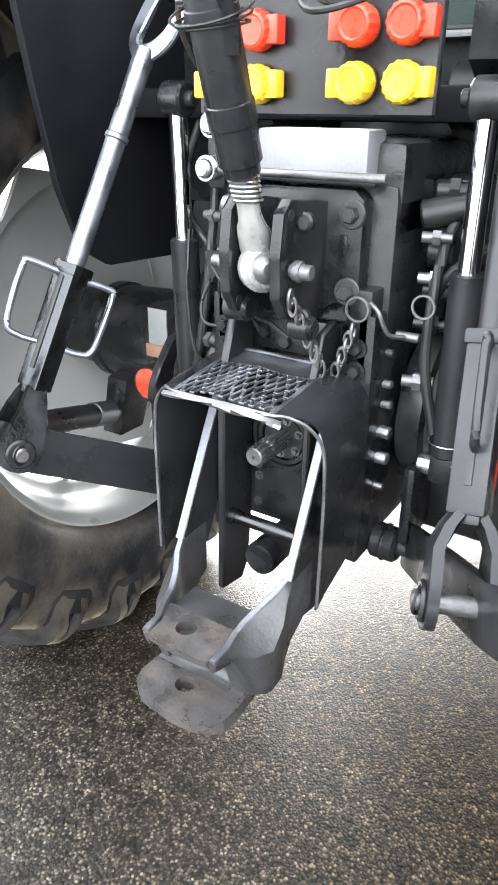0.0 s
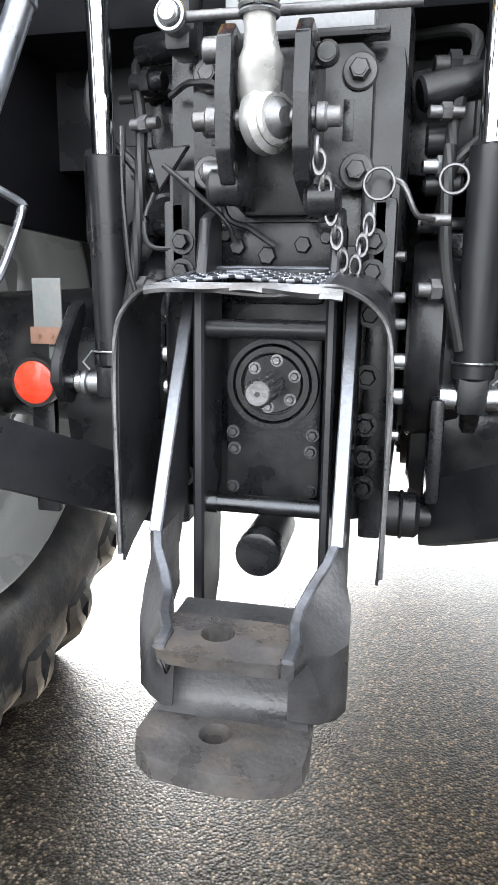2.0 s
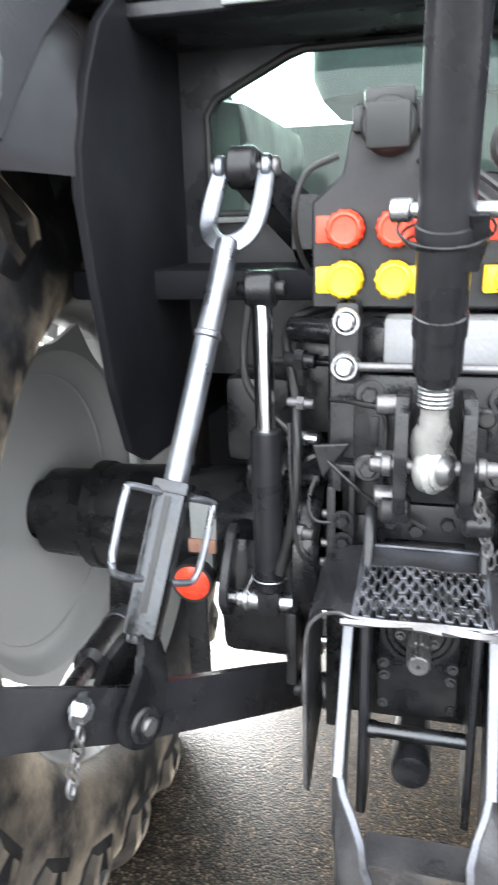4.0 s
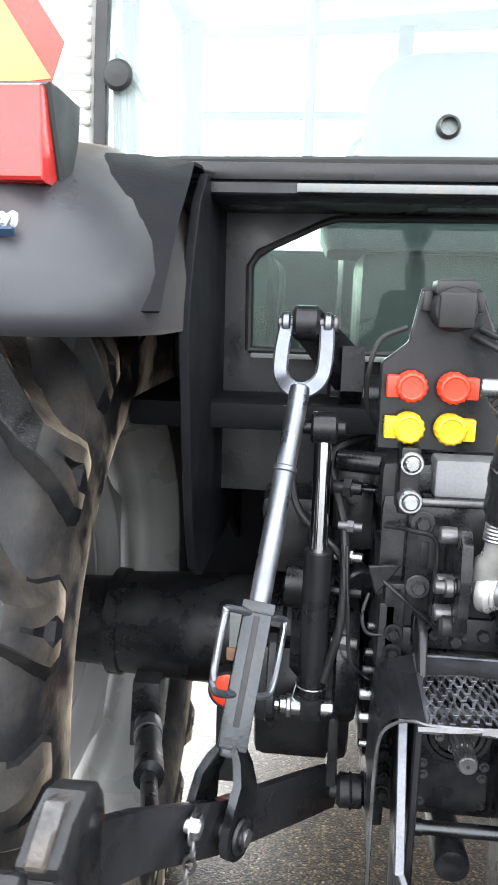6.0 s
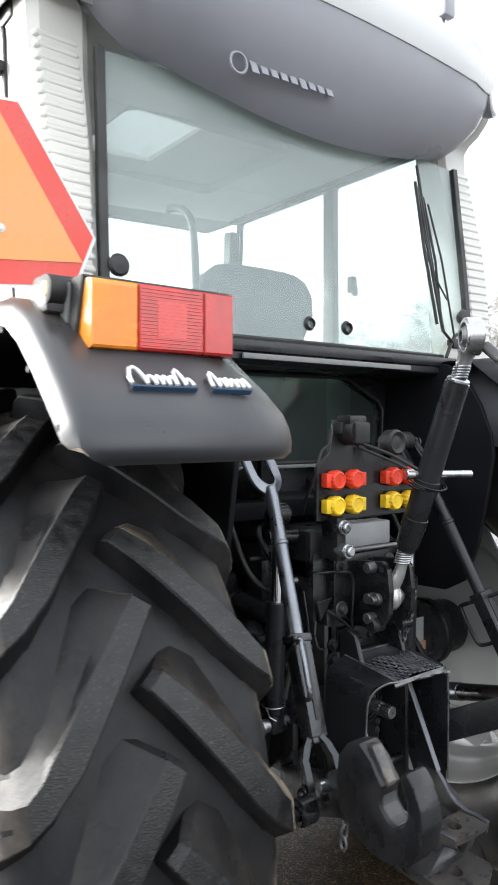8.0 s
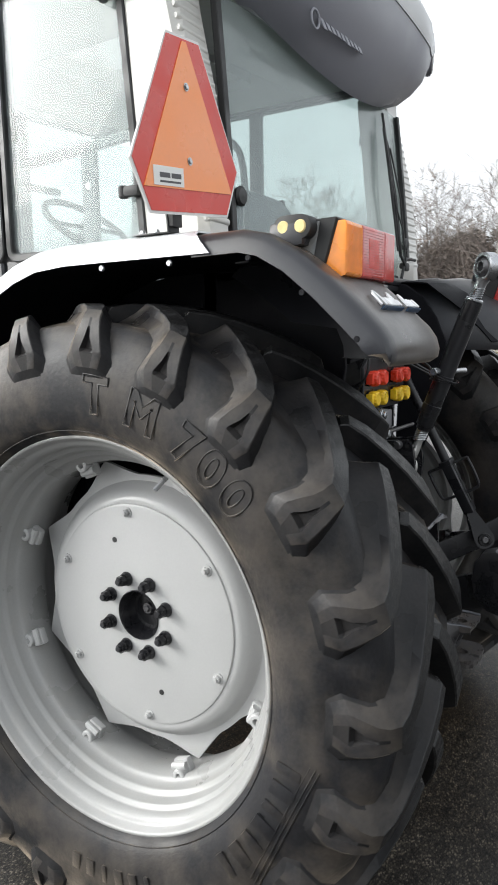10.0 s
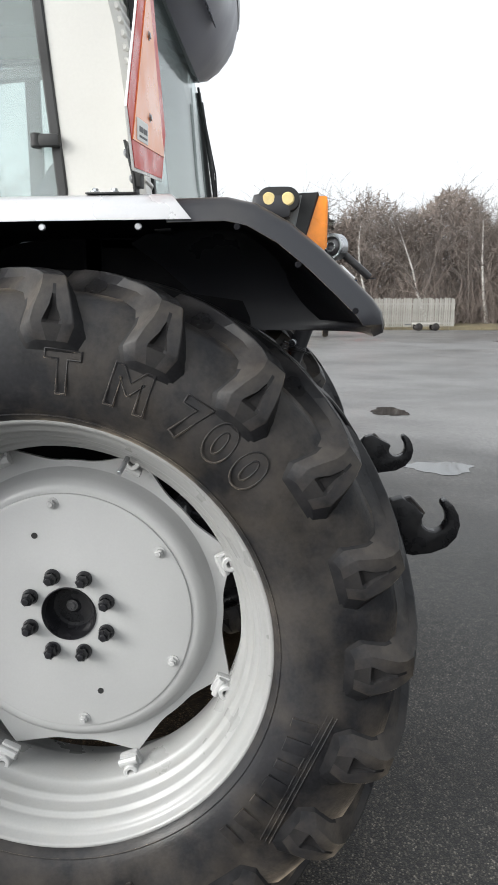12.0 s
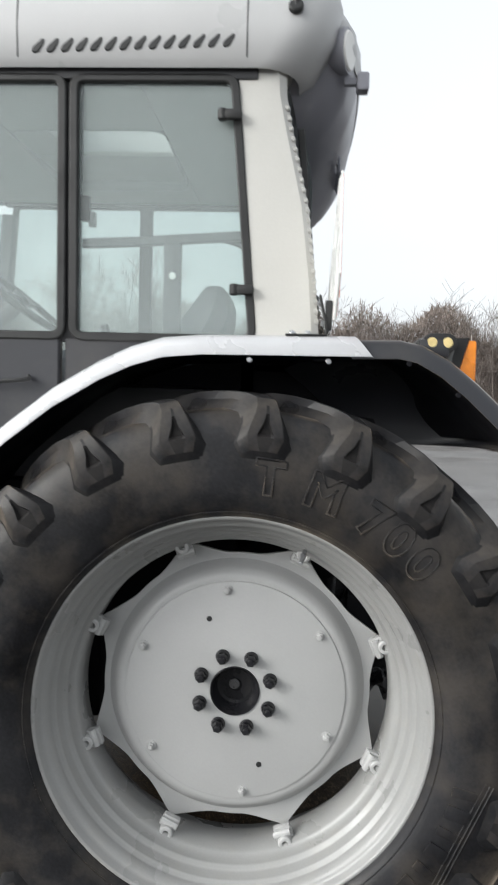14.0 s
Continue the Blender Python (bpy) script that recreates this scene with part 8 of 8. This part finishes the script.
# ---- machines parked by the fence
def sprayer(at):
    e = empty("field_sprayer", "green trailed field sprayer with folded booms parked by the fence", "sprayer", at)
    part("tank", Mesh().loft([rounded(0.62, -0.8, 0.8, 0.3, 0.75), rounded(0.72, -0.9, 0.9, 0.35, 1.1), rounded(0.70, -0.9, 0.9, 0.35, 1.6), rounded(0.5, -0.7, 0.7, 0.3, 1.8)]), TANKYEL, e, "pale yellowish plastic tank")
    fr_ = Mesh().box((-0.95, 0, 0.75), (0.10, 1.7, 0.12), 0.02).box((-0.95, -0.62, 1.25), (0.08, 0.08, 1.1), 0.01).box((-0.95, 0.62, 1.25), (0.08, 0.08, 1.1), 0.01).box((-0.95, 0, 1.78), (0.08, 1.5, 0.08), 0.01)
    fr_.box((-0.92, 0, 1.15), (0.06, 0.5, 0.5), 0.02).box((-0.92, 0.4, 0.95), (0.08, 0.2, 0.35), 0.02)
    part("boom_frame", fr_, MACHGREEN, e)
    bm_ = Mesh()
    for sy in (-1, 1):
        for z in (1.75, 1.95, 2.2):
            bm_.bar([(-0.9, sy * 0.1, z), (-0.9, sy * 1.35, z + 0.12)], 0.05, 0.05)
        for k in range(6):
            y0 = sy * (0.15 + 0.2 * k)
            bm_.bar([(-0.9, y0, 1.77 + 0.02 * k), (-0.9, y0 + sy * 0.2, 2.22 + 0.02 * k)], 0.03, 0.03)
        bm_.bar([(-0.9, sy * 1.3, 1.9), (0.9, sy * 1.42, 2.7)], 0.06, 0.10)
        for z in (1.35, 1.55):
            bm_.bar([(-1.0, sy * 0.05, z), (-1.0, sy * 1.2, z + 0.05)], 0.04, 0.04)
        for k in range(5):
            bm_.bar([(-1.0, sy * (0.1 + 0.24 * k), 1.3), (-1.0, sy * (0.1 + 0.24 * k), 2.35)], 0.035, 0.035)
        for k in range(5):
            bm_.bar([(-0.9 + 0.35 * k, sy * (1.32 + 0.02 * k), 1.5 + 0.15 * k), (-0.75 + 0.35 * k, sy * (1.32 + 0.02 * k), 2.2 + 0.12 * k)], 0.03, 0.03)
    rb = random.Random(6)
    for k in range(46):
        y0, z0 = rb.uniform(-1.35, 1.35), rb.uniform(1.05, 2.55)
        bm_.bar([(-1.04 + rb.uniform(0, 0.3), y0, z0), (-1.04 + rb.uniform(0, 0.3), y0 + rb.uniform(-0.5, 0.5), z0 + rb.uniform(-0.35, 0.35))], 0.028, 0.028)
    part("boom", bm_, MACHGREEN, e, "folded green lattice booms")
    for sy in (-1, 1):
        w = part("wheel", Mesh().lathe([(-0.14, 0.30), (-0.16, 0.45), (-0.14, 0.60), (0, 0.64), (0.14, 0.60), (0.16, 0.45), (0.14, 0.30)], (0.1, sy * 0.85, 0.64), 'y', 28, closed=True), RUBBER, e)
        part("rim", Mesh().lathe([(-0.08, 0.0), (-0.10, 0.31), (0.10, 0.31), (0.08, 0.0)], (0.1, sy * 0.85, 0.64), 'y', 24), MACHRED, w)
    part("sign_triangle", Mesh().prism([(-0.22, 1.62), (0.22, 1.62), (0.0, 1.98)], 'x', -1.04, -1.02), SIGNOR, e, "orange warning triangle")
    part("drawbar", Mesh().bar([(0.8, 0, 0.7), (2.0, 0, 0.55), (2.6, 0, 0.45)], 0.12, 0.12).box((2.3, 0.15, 0.25), (0.08, 0.08, 0.5), 0.01), MACHGREEN, e)


def cultivator(at):
    e = empty("cultivator", "red mounted cultivator with white tines by the fence", "cultivator", at)
    part("main_beam", Mesh().box((0, 0, 1.05), (0.14, 2.6, 0.14), 0.02).box((0.6, 0, 1.05), (0.12, 2.4, 0.12), 0.02).box((0.3, 0.45, 1.05), (0.7, 0.1, 0.1), 0.01).box((0.3, -0.45, 1.05), (0.7, 0.1, 0.1), 0.01), MACHRED, e)
    for k in range(5):
        y_ = -1.0 + 0.5 * k
        part("spring_leg", Mesh().bar([(-0.25, y_, 1.35), (-0.3, y_, 0.9), (-0.2, y_ + 0.05, 0.35)], 0.09, 0.09, (0, 1, 0)), SIGNEDGE if k % 2 else MACHRED, e)
    part("upper_beam", Mesh().bar([(-0.1, -1.2, 1.25), (-0.1, -0.6, 1.5), (-0.1, 0.0, 1.85), (-0.1, 0.6, 1.5), (-0.1, 1.2, 1.25)], 0.07, 0.07, (1, 0, 0)), MACHRED, e)
    part("lower_beam", Mesh().box((-0.2, 0, 0.62), (0.12, 2.0, 0.12), 0.02).box((-0.3, 0.0, 0.45), (0.2, 0.5, 0.3), 0.03), MACHRED, e)
    part("headstock", Mesh().bar([(0, -0.42, 1.1), (0.1, -0.12, 1.62), (0.1, 0.12, 1.62), (0, 0.42, 1.1)], 0.08, 0.08, (1, 0, 0)), MACHRED, e)
    for k in range(7):
        y_ = -1.2 + 0.4 * k
        part("tine", Mesh().tube(smooth_path([(0.1 * (k % 2) * 5, y_, 1.0), (0.1 + 0.5 * (k % 2), y_, 0.75), (-0.12 + 0.5 * (k % 2), y_, 0.4), (-0.2 + 0.5 * (k % 2), y_, 0.02)], 4), 0.035, 8), SIGNEDGE if k % 3 else MACHRED, e)
    for k in range(9):
        y_ = -1.25 + 0.31 * k
        part("spring_tine", Mesh().tube(smooth_path([(-0.12, y_, 1.30), (-0.34, y_, 1.15), (-0.38, y_ + 0.04, 0.75), (-0.22, y_ + 0.04, 0.35), (-0.30, y_, 0.03)], 3), 0.022, 6), STEEL if k % 2 else MACHRED, e)
    for sy in (-1, 1):
        part("side_frame", Mesh().bar([(-0.12, sy * 0.55, 1.80), (-0.14, sy * 1.0, 1.62), (-0.16, sy * 1.3, 1.15), (-0.18, sy * 1.3, 0.75)], 0.04, 0.04, (1, 0, 0)), MACHRED, e)


def trailer(at):
    e = empty("flat_trailer", "low pale flat-bed trailer in front of the fence", "trailer", at)
    part("bed", Mesh().box((0, 0, 0.46), (1.1, 1.7, 0.12), 0.02), FENCEWOOD, e)
    for sy in (-0.55, 0.55):
        part("wheel", Mesh().lathe([(-0.09, 0.0), (-0.09, 0.20), (-0.06, 0.25), (0.06, 0.25), (0.09, 0.20), (0.09, 0.0)], (-0.5, sy, 0.25), 'x', 20), RUBBER, e)
        part("wheel", Mesh().lathe([(-0.09, 0.0), (-0.09, 0.20), (-0.06, 0.25), (0.06, 0.25), (0.09, 0.20), (0.09, 0.0)], (0.5, sy, 0.25), 'x', 20), RUBBER, e)
    part("drawbar", Mesh().bar([(0, 1.0, 0.4), (0, 1.4, 0.38)], 0.08, 0.08), STEEL, e)


sprayer((35.0, -1.3, 0))
cultivator((46.3, -4.9, 0))
trailer((46.2, -9.3, 0))
